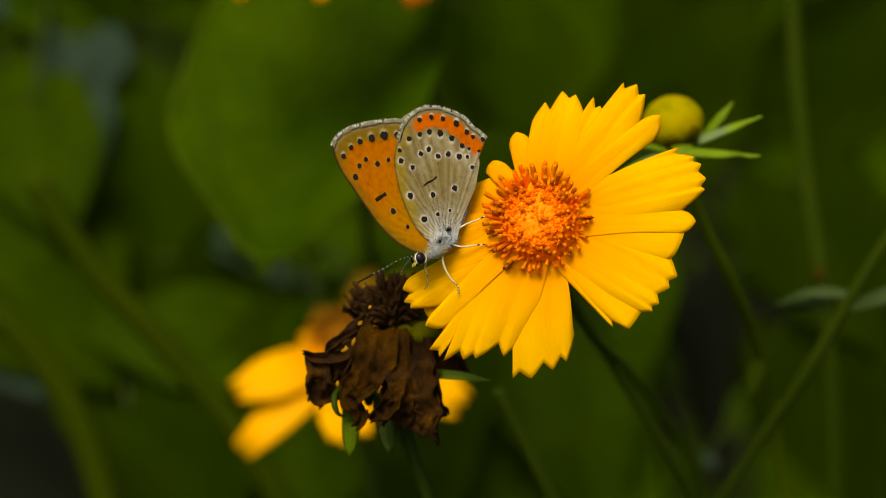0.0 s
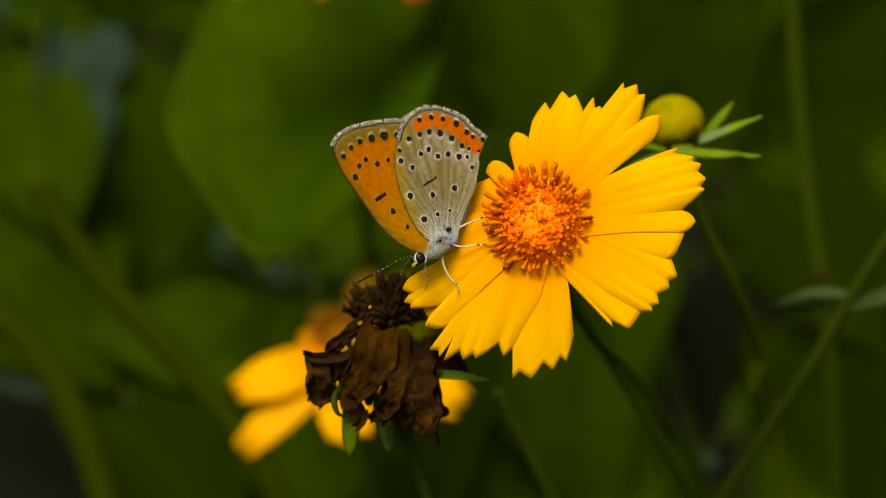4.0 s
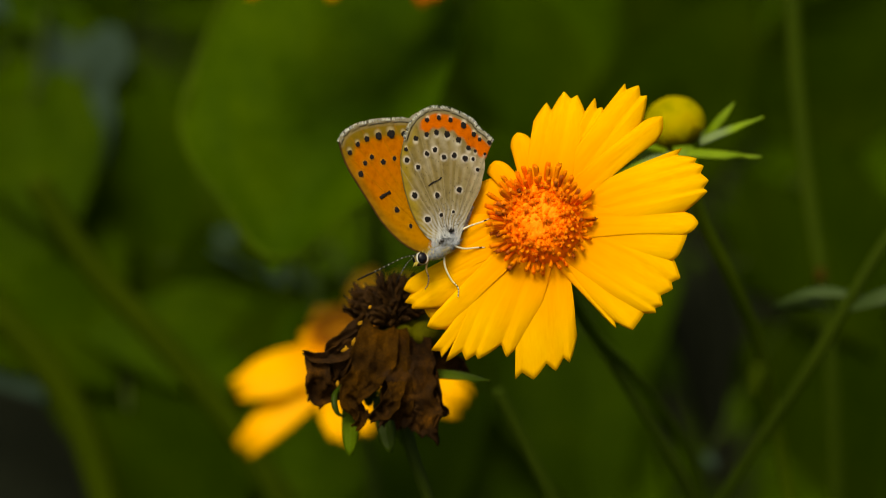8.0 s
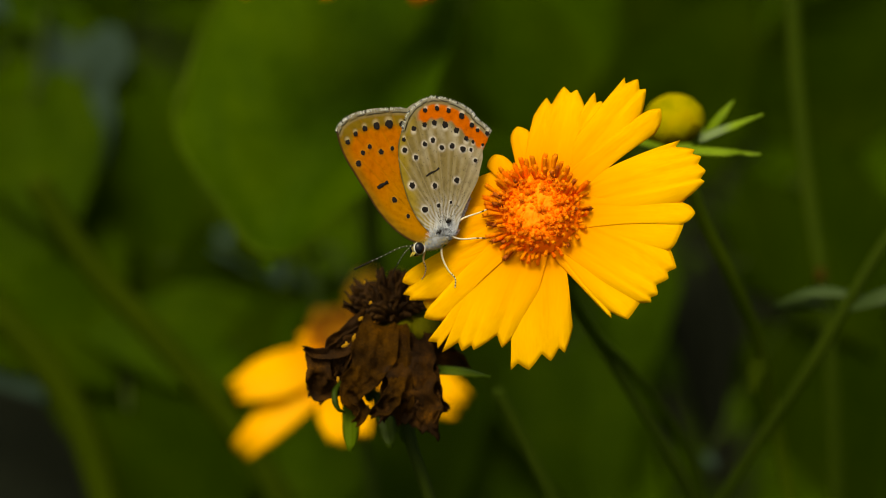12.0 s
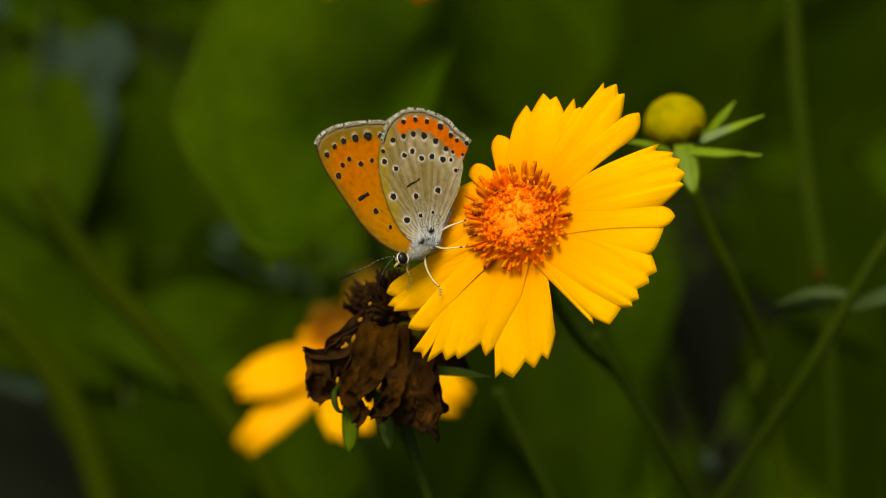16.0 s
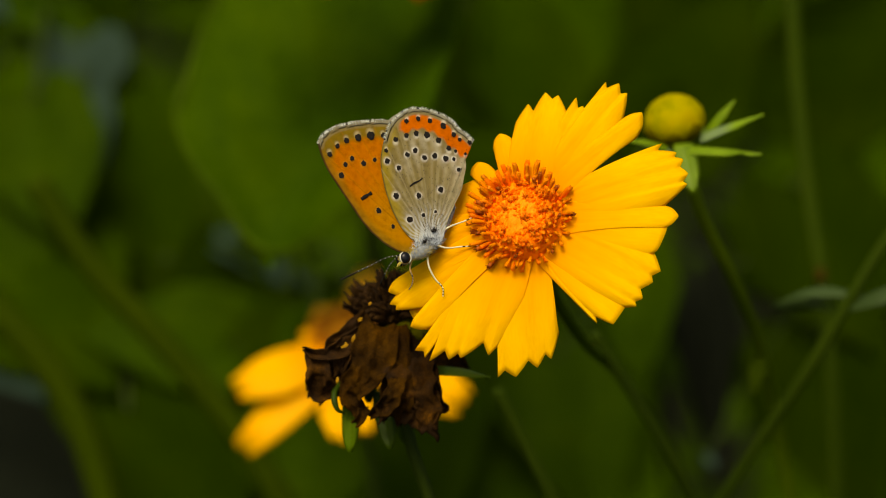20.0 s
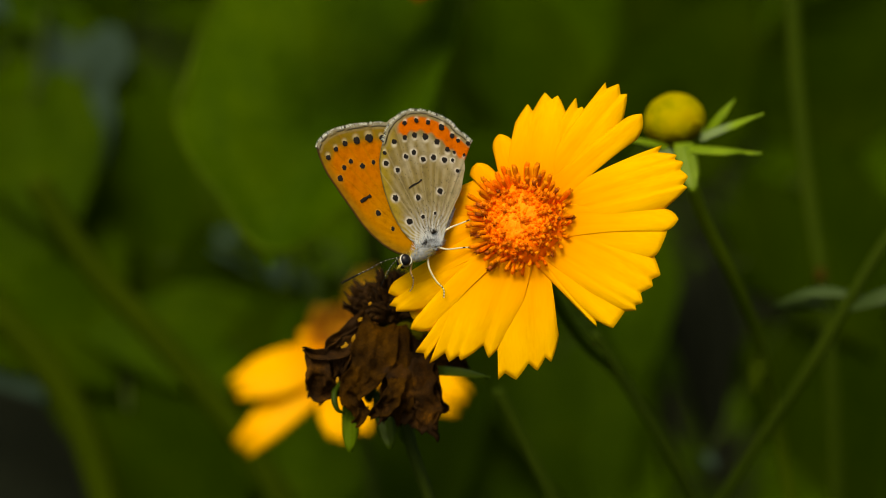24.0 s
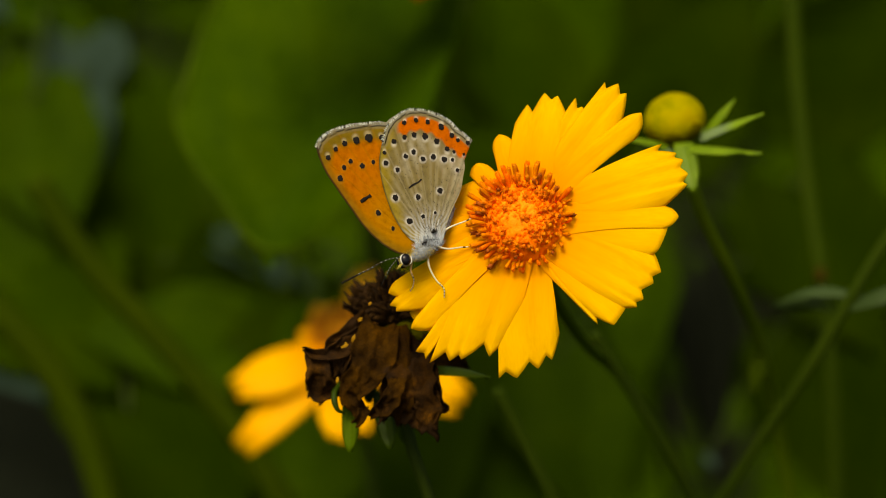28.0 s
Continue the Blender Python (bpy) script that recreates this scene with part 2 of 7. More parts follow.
def sheet(grid, thick):
    """A thin closed sheet from a grid of places (rows x columns x 3)."""
    g = np.asarray(grid, dtype=float)
    nr, nc = g.shape[:2]
    nrm = np.cross(np.gradient(g, axis=0), np.gradient(g, axis=1))
    nrm /= np.linalg.norm(nrm, axis=2)[:, :, None] + 1e-12
    verts = np.concatenate([g.reshape(-1, 3), (g - nrm * thick).reshape(-1, 3)])
    o = nr * nc
    faces = []
    for i in range(nr - 1):
        for j in range(nc - 1):
            a, b, c, d = i * nc + j, i * nc + j + 1, (i + 1) * nc + j + 1, (i + 1) * nc + j
            faces += [(a, d, c, b), (a + o, b + o, c + o, d + o)]
    rim = [j for j in range(nc)] + [i * nc + nc - 1 for i in range(1, nr)]
    rim += [(nr - 1) * nc + j for j in range(nc - 2, -1, -1)] + [i * nc for i in range(nr - 2, 0, -1)]
    for k in range(len(rim)):
        a, b = rim[k], rim[(k + 1) % len(rim)]
        faces.append((a, b, b + o, a + o))
    return verts, faces


def ball(rx, ry, rz, rows=10, cols=14):
    verts, faces = [(0, 0, rz)], []
    for i in range(1, rows):
        for j in range(cols):
            a, b = math.pi * i / rows, 2 * math.pi * j / cols
            verts.append((rx * math.sin(a) * math.cos(b), ry * math.sin(a) * math.sin(b), rz * math.cos(a)))
    verts.append((0, 0, -rz))
    for j in range(cols):
        k = (j + 1) % cols
        faces.append((0, 1 + j, 1 + k))
        for i in range(rows - 2):
            a, b = 1 + i * cols, 1 + (i + 1) * cols
            faces.append((a + j, b + j, b + k, a + k))
        z = 1 + (rows - 2) * cols
        faces.append((z + k, z + j, len(verts) - 1))
    return verts, faces


def facing(place, normal, up=UP):
    """A pose whose z is the normal and whose y leans to up."""
    z = Vector(normal).normalized()
    y = (Vector(up) - z * z.dot(Vector(up))).normalized()
    x = y.cross(z)
    return Matrix.Translation(place) @ Matrix((x, y, z)).transposed().to_4x4()


def local(m, points):
    inv = m.inverted()
    return [tuple(inv @ Vector(p)) for p in points]


def toothed(t, tips, notch):
    """How far a petal reaches at t across its width; tips: (place across, reach) of its teeth, from side to side."""
    if t <= tips[0][0] or t >= tips[-1][0]:
        at, reach = tips[0] if t <= tips[0][0] else tips[-1]
        u = abs(t - at) / max(0.05, 1 - abs(at))
        return reach - (0.05 + 0.13 * (1 - abs(at))) * min(1.0, u) ** 2.0
    for (a, ra), (b, rb) in zip(tips[:-1], tips[1:]):
        if a <= t <= b:
            low = min(ra, rb) - min(notch, 0.016 + 0.055 * (b - a))
            mid = a + (b - a) * (0.5 + 0.8 * (ra - rb))
            u = (t - a) / (mid - a) if t < mid else (b - t) / (b - mid)
            return (ra if t < mid else rb) + (low - (ra if t < mid else rb)) * max(0.0, min(1.0, u)) ** 2.2
    return 1.0


def blade(length, width, teeth=0, cup=0.10, droop=0.08, fold=0.04, base=0.35, peak=0.72, seed=0, cols=25, rows=16, notch=0.07,
          round_tip=0.16, wave=0.02, rise=1.15):
    """A petal or narrow leaf along +x, face to +z, with a toothed tip and long pleats."""
    rnd = random.Random(seed)
    offs = [rnd.uniform(-0.5, 0.5) for _ in range(8)]
    tip = []
    for j in range(cols):
        t = -1 + 2 * j / (cols - 1)
        cut = round_tip * abs(t) ** 2.4
        if isinstance(teeth, tuple):
            cut = 1 - toothed(t, teeth, notch)
        elif teeth:
            ph = (t + 1) / 2 * teeth + 0.12 * offs[int((t + 1) * 2) % 8]
            saw = abs((ph % 1.0) - 0.5) * 2
            cut += notch * saw ** 2.2 * (1 + 0.8 * offs[int(ph + 0.5) % 8]) + 0.05 * offs[int(ph) % 8]
        tip.append(1 - cut)
    g = np.zeros((rows, cols, 3))
    side = rnd.uniform(-1, 1)
    for i in range(rows):
        s = i / (rows - 1)
        if s < peak:
            w = base + (1 - base) * (math.sin(math.pi / 2 * (s / peak)) if rise > 1.12 or rise < 1.0 or peak < 0.9 else s / peak) ** rise
        else:
            w = 1 - 0.26 * ((s - peak) / (1 - peak)) ** 2.0
        for j in range(cols):
            t = -1 + 2 * j / (cols - 1)
            pleat = fold * width * (math.cos(3.0 * math.pi * t) * 0.5 + 0.25 * math.cos(7 * math.pi * t + offs[0])) * min(1, s * 3)
            z = cup * length * math.sin(math.pi * s * 0.9) - droop * length * s ** 3 - 0.06 * width * t * t
            z += pleat + wave * length * s * s * math.sin(2.2 * t + 6 * offs[1]) + side * 0.04 * width * t * s
            g[i, j] = (length * (s - (1 - tip[j]) * s ** 5), width / 2 * w * t, z)
    return g


def toothed_petal(tips, base, seed=0, peak=0.85, rise=1.15, rows=20):
    """A petal along +x, face to +z. tips: (along, across) in mm of one shoulder, of the teeth and of the other shoulder."""
    rnd = random.Random(seed)
    line = [(tips[0], -0.6)]
    for a, b in zip(tips[:-1], tips[1:]):
        if a is not tips[0] and b is not tips[-1]:
            gap = math.dist(a, b)
            low, w = (a, 0.40) if a[0] < b[0] else (b, 0.60)
            line.append(((low[0] - 0.36 * gap, a[1] + (b[1] - a[1]) * w), -1.0))
        line.append((b, 1.0 if b is not tips[-1] else -0.6))
    pts, phase = [], []
    for ((ax, ay), pa), ((bx, by), pb) in zip(line[:-1], line[1:]):
        d = math.hypot(bx - ax, by - ay)
        n = max(3, round(d / 0.35))
        for k in range(n):
            u = k / n
            out = (0.03 if len(tips) > 3 else 0.13) * d * math.sin(math.pi * u)
            pts.append((ax + (bx - ax) * u + out * (by - ay) / (d + 1e-9), ay + (by - ay) * u - out * (bx - ax) / (d + 1e-9)))
            phase.append(pa + (pb - pa) * u)
    pts.append(line[-1][0])
    phase.append(line[-1][1])
    tip, phase = np.array(pts), np.array(phase)
    tip[1:-1] = 0.14 * tip[:-2] + 0.72 * tip[1:-1] + 0.14 * tip[2:]
    phase = np.sin(np.pi / 2 * phase)
    cols = len(tip)
    k = max(3, cols // 3) | 1
    pad = np.concatenate([tip[:1].repeat(k // 2, 0), tip, tip[-1:].repeat(k // 2, 0)])
    calm = np.stack([np.convolve(pad[:, i], np.ones(k) / k, "valid") for i in (0, 1)], 1)
    calm[:, 0] = 0.5 * calm[:, 0] + 0.5 * calm[:, 0].mean()
    t = np.linspace(-1, 1, cols)
    length, wide = tip[:, 0].max(), abs(tip[-1, 1] - tip[0, 1])
    g = np.zeros((rows, cols, 3))
    ph, bend = rnd.uniform(0, 6), rnd.uniform(-1, 1)
    for i in range(rows):
        s = (i / (rows - 1)) ** 0.8
        grow = math.sin(math.pi / 2 * min(1, s / peak)) ** rise
        late = s ** 4
        x = s * calm[:, 0] + (tip[:, 0] - calm[:, 0]) * late
        y = base / 2 * t * (1 - grow) + calm[:, 1] * grow + (tip[:, 1] - calm[:, 1]) * late
        z = length * (0.05 * math.sin(math.pi * s * 0.9) - 0.05 * s ** 3) - 0.05 * wide * t * t * s
        z = z + 0.02 * phase * min(1, 1.6 * s) + 0.012 * length * s * s * np.sin(2.2 * t + ph) + bend * 0.035 * wide * t * s
        z = z + 0.022 * np.sin(8 * t + ph) * s + 0.006 * np.sin(31 * t + 2 * ph) * s
        z = z - 0.055 * (np.exp(-((t - 0.30 - 0.1 * bend) / 0.07) ** 2) + np.exp(-((t + 0.34) / 0.07) ** 2)) * math.sin(math.pi * min(1, s * 0.95))
        g[i] = np.stack([x, y, z], 1) * MM
    return g


def heart(length, width, fold=0.12, droop=0.25, lobe=0.22, rows=24, cols=21, seed=0, round=0.62, point=1.0):
    """A broad heart-shaped leaf along +x with a folded midrib and arched veins."""
    rnd = random.Random(seed)
    ph = rnd.uniform(0, 6)
    g = np.zeros((rows, cols, 3))
    for i in range(rows):
        s = i / (rows - 1)
        q = s ** round
        w = (math.sin(math.pi * q) ** (0.62 if q < 0.5 else 0.62 + point * (q - 0.5)) if 0 < s < 1 else 0.0) * (1 - 0.12 * s)
        for j in range(cols):
            t = -1 + 2 * j / (cols - 1)
            x = length * (s - lobe * abs(t) ** 1.5 * (1 - s) ** 1.2 * (1 if s > 0 else 0))
            z = fold * width * abs(t) ** 1.3 * w - droop * length * s * s
            z += 0.012 * width * math.cos(9 * math.pi * (s + 0.35 * abs(t))) * w + 0.03 * width * math.sin(5 * t * w + 4 * s + ph)
            g[i, j] = (x, width / 2 * w * t * (1 + 0.045 * math.sin(17 * s + ph)), z)
    return g


def along(start, tip, normal):
    """A pose at start whose x runs to tip and whose z leans to the normal."""
    x = (Vector(tip) - Vector(start)).normalized()
    z = (Vector(normal) - x * x.dot(Vector(normal))).normalized()
    y = z.cross(x)
    return Matrix.Translation(start) @ Matrix((x, y, z)).transposed().to_4x4()


# ---- ground ----
def ground():
    n = 70
    xs = np.sign(np.linspace(-1, 1, n)) * np.abs(np.linspace(-1, 1, n)) ** 3 * 400
    verts = [(x, y, 0.012 * noise.noise((x * 3, y * 3, 0)) if abs(x) + abs(y) < 12 else -0.004) for y in xs for x in xs]
    faces = [(i * n + j, i * n + j + 1, (i + 1) * n + j + 1, (i + 1) * n + j) for i in range(n - 1) for j in range(n - 1)]
    return tagged(new("ground", mesh("ground", verts, faces, SOIL)), "garden soil coloured near-black for the shade under the plants", "ground", kind="structure")


ground()


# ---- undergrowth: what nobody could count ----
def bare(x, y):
    """Two patches left open between the plants, where the near-black soil gives the shade of a gap."""
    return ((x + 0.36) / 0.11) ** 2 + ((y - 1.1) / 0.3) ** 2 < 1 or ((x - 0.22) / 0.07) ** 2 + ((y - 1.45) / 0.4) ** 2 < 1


def undergrowth():
    rnd = random.Random(5)
    verts, faces = [], []
    for i in range(26000):
        y = rnd.uniform(0.15, 4.6)
        x = rnd.uniform(-0.5 - 0.45 * y, 0.5 + 0.45 * y)
        if i >= 9000:
            x, y = rnd.gauss(0, 1.9), rnd.gauss(1.0, 2.0)
            if y > 0.15 and abs(x) < 0.5 + 0.45 * y and y < 4.6:
                continue
        z = rnd.uniform(0.0, 0.05 + 0.16 * rnd.random())
        if bare(x, y):
            continue
        a, l, w = rnd.uniform(0, 6.28), rnd.uniform(0.03, 0.085), rnd.uniform(0.010, 0.030)
        d = Vector((math.cos(a), math.sin(a), rnd.uniform(-0.2, 0.7))).normalized()
        e = Vector((-math.sin(a), math.cos(a), rnd.uniform(-0.4, 0.4))).normalized()
        p = Vector((x, y, z))
        k = len(verts)
        verts += [p, p + d * l * 0.45 + e * w, p + d * l * 0.5 - Vector((0, 0, w * 0.25)), p + d * l * 0.45 - e * w,
                  p + d * l - Vector((0, 0, l * 0.25))]
        faces += [(k, k + 2, k + 1), (k, k + 3, k + 2), (k + 1, k + 2, k + 4), (k + 2, k + 3, k + 4)]
    ob = new("undergrowth", mesh("undergrowth", verts, faces, DARK_LEAF))
    return tagged(ob, "dense dark green undergrowth of small leaves on the soil", "foliage", kind="stuff")


undergrowth()


# ---- leafy plants behind ----
HEARTS = [heart(1, 0.95, seed=i, droop=0.10 + 0.06 * i, round=0.85 - 0.07 * i) for i in range(4)]
BLUNT_HEART = heart(1, 0.95, seed=4, droop=-0.10, round=1.25, point=1.2)


def leaf_mesh(shape, length, width, mat, blunt=False):
    g = np.array(BLUNT_HEART if blunt else HEARTS[shape % 4]) * (length, length * width, length)
    return mesh("leaf", *sheet(g, 0.0005), mat)


def plant(name, foot, crown, leaves, label, mat=DARK_LEAF, stem_r=0.003, category="plant", group="leafy plants behind the flowers", margin=False):
    """foot on the soil, crown at the stem's top; leaves: (base, tip, facing, width ratio, material or None)."""
    m = Matrix.Translation(foot)
    ob = thing(name, m, label, category, group)
    f, c = Vector(foot), Vector(crown)
    bend = Vector((0.02, 0.02, 0))
    pts = [f, f.lerp(c, 0.35) + bend, f.lerp(c, 0.7) + bend * 0.6, c]
    part("stem", mesh("stem", *tube(local(m, pts), [stem_r, stem_r * 0.8, stem_r * 0.5]), STEM), ob)
    curve = spline(pts, 10)
    for i, (b, t, n, ratio, lm) in enumerate(leaves):
        b, t = Vector(b), Vector(t)
        low = [q for q in curve if q[2] < b.z] or [curve[0]]
        s = Vector(min(low, key=lambda q: (Vector(q) - b).length))
        mid = s.lerp(b, 0.5) + Vector((0, 0, 0.15 * (b - s).length))
        leaf = part("leaf", leaf_mesh(i, (t - b).length, ratio, lm or mat, margin), ob, m=m.inverted() @ along(b, t, n))
        if margin:
            # a thin paler tube along the edge gives the leaf its lit rim
            g = np.array(BLUNT_HEART) * ((t - b).length, (t - b).length * ratio, (t - b).length)
            rim = np.concatenate([g[4:, 0], g[::-1, -1][1:6]])
            part("margin", mesh("margin", *tube([tuple(q) for q in rim[::2]], [0.0008, 0.0014, 0.0006, 0.0013, 0.0005, 0.0011, 0.0004, 0.0003], 6, 3), LIT_RIM), leaf, "paler tube for the lit rim of the leaf")
        part("stalk", mesh("stalk", *tube(local(m, [s, mid, b]), [min(stem_r * 0.5, 0.0004 + 0.02 * (t - b).length)] * 2, 6), STEM), ob)
    return ob


BIG_LEAF = plant("broad_leaved_plant", (-0.06, 0.30, 0), (-0.0216, 0.2181, 0.5739), [
    ((-0.0200, 0.2158, 0.5668), (-0.0432, 0.1568, 0.4890), (-0.230, -0.774, 0.590), 0.80, BROAD)],
    "tall plant with one broad heart-shaped green leaf", LEAF, margin=True)
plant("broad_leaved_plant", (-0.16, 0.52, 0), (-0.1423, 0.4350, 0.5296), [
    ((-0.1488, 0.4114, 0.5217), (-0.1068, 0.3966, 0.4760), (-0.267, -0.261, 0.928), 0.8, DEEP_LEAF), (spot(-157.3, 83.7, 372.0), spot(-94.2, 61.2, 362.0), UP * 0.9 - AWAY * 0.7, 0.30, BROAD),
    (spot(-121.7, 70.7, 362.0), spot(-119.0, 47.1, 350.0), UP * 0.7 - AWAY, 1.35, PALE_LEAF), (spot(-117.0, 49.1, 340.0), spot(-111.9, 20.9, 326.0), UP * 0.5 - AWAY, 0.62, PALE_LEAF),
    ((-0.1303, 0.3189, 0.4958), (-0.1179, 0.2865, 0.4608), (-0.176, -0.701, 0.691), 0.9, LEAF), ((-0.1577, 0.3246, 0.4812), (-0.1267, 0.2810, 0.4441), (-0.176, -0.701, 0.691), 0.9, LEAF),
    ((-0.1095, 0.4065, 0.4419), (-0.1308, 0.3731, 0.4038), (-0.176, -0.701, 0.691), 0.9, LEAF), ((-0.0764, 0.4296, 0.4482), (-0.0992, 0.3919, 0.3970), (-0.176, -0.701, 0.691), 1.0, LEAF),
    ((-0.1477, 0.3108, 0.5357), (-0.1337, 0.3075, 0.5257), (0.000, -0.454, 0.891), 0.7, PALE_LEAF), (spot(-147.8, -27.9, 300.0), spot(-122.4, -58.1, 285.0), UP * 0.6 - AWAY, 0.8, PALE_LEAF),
    # the first leaf here is near-black, added for the shade at lower left
    (spot(-149.9, -58.5, 270.0), spot(-95.6, -75.5, 250.0), UP * 0.6 - AWAY, 0.85, SHADE_LEAF), (spot(-110.7, 39.3, 345.0), spot(-81.8, -7.0, 320.0), UP * 0.9 - AWAY, 0.8, None),
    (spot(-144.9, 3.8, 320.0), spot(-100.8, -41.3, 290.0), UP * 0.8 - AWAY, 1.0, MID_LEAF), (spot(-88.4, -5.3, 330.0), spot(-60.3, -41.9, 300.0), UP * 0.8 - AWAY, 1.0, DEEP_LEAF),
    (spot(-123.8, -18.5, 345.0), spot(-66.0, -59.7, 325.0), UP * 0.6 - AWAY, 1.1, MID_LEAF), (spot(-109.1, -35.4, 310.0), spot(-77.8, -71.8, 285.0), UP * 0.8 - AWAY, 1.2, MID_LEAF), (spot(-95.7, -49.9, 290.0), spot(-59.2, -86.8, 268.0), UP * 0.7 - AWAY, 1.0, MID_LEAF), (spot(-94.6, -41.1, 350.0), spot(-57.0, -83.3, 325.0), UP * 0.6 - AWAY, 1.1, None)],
    "tall plant with large green and grey-green leaves", DARK_LEAF)
plant("broad_leaved_plant", (0.0, 0.50, 0), (-0.0502, 0.3460, 0.4498), [
    ((-0.0710, 0.3139, 0.4482), (-0.0409, 0.3105, 0.4378), (0.082, -0.291, 0.953), 0.7, PALE_LEAF), ((-0.0840, 0.3188, 0.4310), (-0.0975, 0.3071, 0.4274), (0.089, -0.148, 0.985), 0.6, PALE_LEAF),
    ((-0.0252, 0.2789, 0.4375), (0.0129, 0.2411, 0.3860), (0.085, -0.654, 0.752), 1.0, LEAF), ((-0.0392, 0.2767, 0.4308), (-0.0602, 0.2422, 0.3893), (-0.085, -0.654, 0.752), 1.0, DEEP_LEAF),
    ((-0.0364, 0.2238, 0.4296), (-0.0422, 0.2026, 0.3969), (-0.085, -0.654, 0.752), 1.1, LEAF), ((-0.0162, 0.2647, 0.4261), (-0.0023, 0.2299, 0.3839), (0.085, -0.654, 0.752), 1.0, LEAF),
    ((-0.0637, 0.2756, 0.4275), (-0.1111, 0.2695, 0.4409), (-0.085, -0.654, 0.752), 0.8, LEAF), ((-0.0806, 0.2806, 0.4105), (-0.1022, 0.2605, 0.3809), (-0.085, -0.654, 0.752), 0.9, LEAF)],
    "leafy plant with dull dark leaves and grey-green young ones", DARK_LEAF)
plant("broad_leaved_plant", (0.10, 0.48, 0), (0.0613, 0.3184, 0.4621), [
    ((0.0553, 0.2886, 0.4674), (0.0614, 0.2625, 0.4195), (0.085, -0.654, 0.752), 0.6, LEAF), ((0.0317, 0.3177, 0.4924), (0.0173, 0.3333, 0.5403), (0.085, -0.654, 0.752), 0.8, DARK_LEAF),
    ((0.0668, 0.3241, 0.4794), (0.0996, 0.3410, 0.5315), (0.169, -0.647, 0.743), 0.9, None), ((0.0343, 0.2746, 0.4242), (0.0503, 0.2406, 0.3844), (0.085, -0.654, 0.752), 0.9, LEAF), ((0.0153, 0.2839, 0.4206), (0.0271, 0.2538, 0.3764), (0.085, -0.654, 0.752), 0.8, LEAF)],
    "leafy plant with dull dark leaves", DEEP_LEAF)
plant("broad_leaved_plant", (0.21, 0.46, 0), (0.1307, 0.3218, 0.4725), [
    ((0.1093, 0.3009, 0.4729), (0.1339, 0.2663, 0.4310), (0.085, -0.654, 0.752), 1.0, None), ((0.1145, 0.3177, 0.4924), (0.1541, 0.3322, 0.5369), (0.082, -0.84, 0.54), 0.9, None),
    # the narrow near-black leaf is added for the deep shade of the gap
    ((0.1130, 0.2767, 0.4308), (0.1310, 0.2406, 0.3844), (0.085, -0.85, 0.45), 0.85, None), (spot(81.8, -10.8, 330.0), spot(87.7, -64.0, 312.0), UP * 0.3 - AWAY, 0.42, SHADE_LEAF), ((0.0734, 0.2009, 0.4240), (0.0760, 0.1981, 0.4218), (0.074, -0.499, 0.864), 0.8, PALE_LEAF)],
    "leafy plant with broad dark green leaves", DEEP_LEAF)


plant("broad_leaved_plant", (-0.20, 0.62, 0), (-0.10, 0.46, 0.44), [
    (spot(-175.3, 49.1, 450.0), spot(-145.0, 6.5, 435.0), UP * 0.7 - AWAY + RIGHT * -0.2, 1.0, None), (spot(-134.3, 30.3, 460.0), spot(-102.3, -14.6, 445.0), UP * 0.7 - AWAY + RIGHT * 0.1, 1.0, None), (spot(-97.1, 2.4, 455.0), spot(-63.9, -39.7, 440.0), UP * 0.7 - AWAY + RIGHT * 0.2, 1.0, None),
    (spot(-177.4, 2.3, 440.0), spot(-143.3, -37.0, 425.0), UP * 0.7 - AWAY + RIGHT * 0.1, 1.0, None), (spot(-141.2, -16.8, 450.0), spot(-107.4, -58.3, 435.0), UP * 0.7 - AWAY + RIGHT * -0.2, 1.1, None), (spot(-102.3, -37.9, 445.0), spot(-71.4, -76.6, 430.0), UP * 0.7 - AWAY + RIGHT * 0.2, 1.0, None),
    (spot(-113.0, -60.0, 430.0), spot(-80.4, -95.7, 415.0), UP * 0.7 - AWAY + RIGHT * -0.1, 1.0, None), (spot(-66.8, -25.3, 450.0), spot(-34.3, -68.7, 435.0), UP * 0.7 - AWAY + RIGHT * 0.2, 1.0, None), (spot(-63.1, -57.9, 430.0), spot(-29.4, -93.6, 415.0), UP * 0.7 - AWAY + RIGHT * 0.0, 1.1, None)],
    "leafy plant with even dull green leaves farther back", DARK_LEAF)
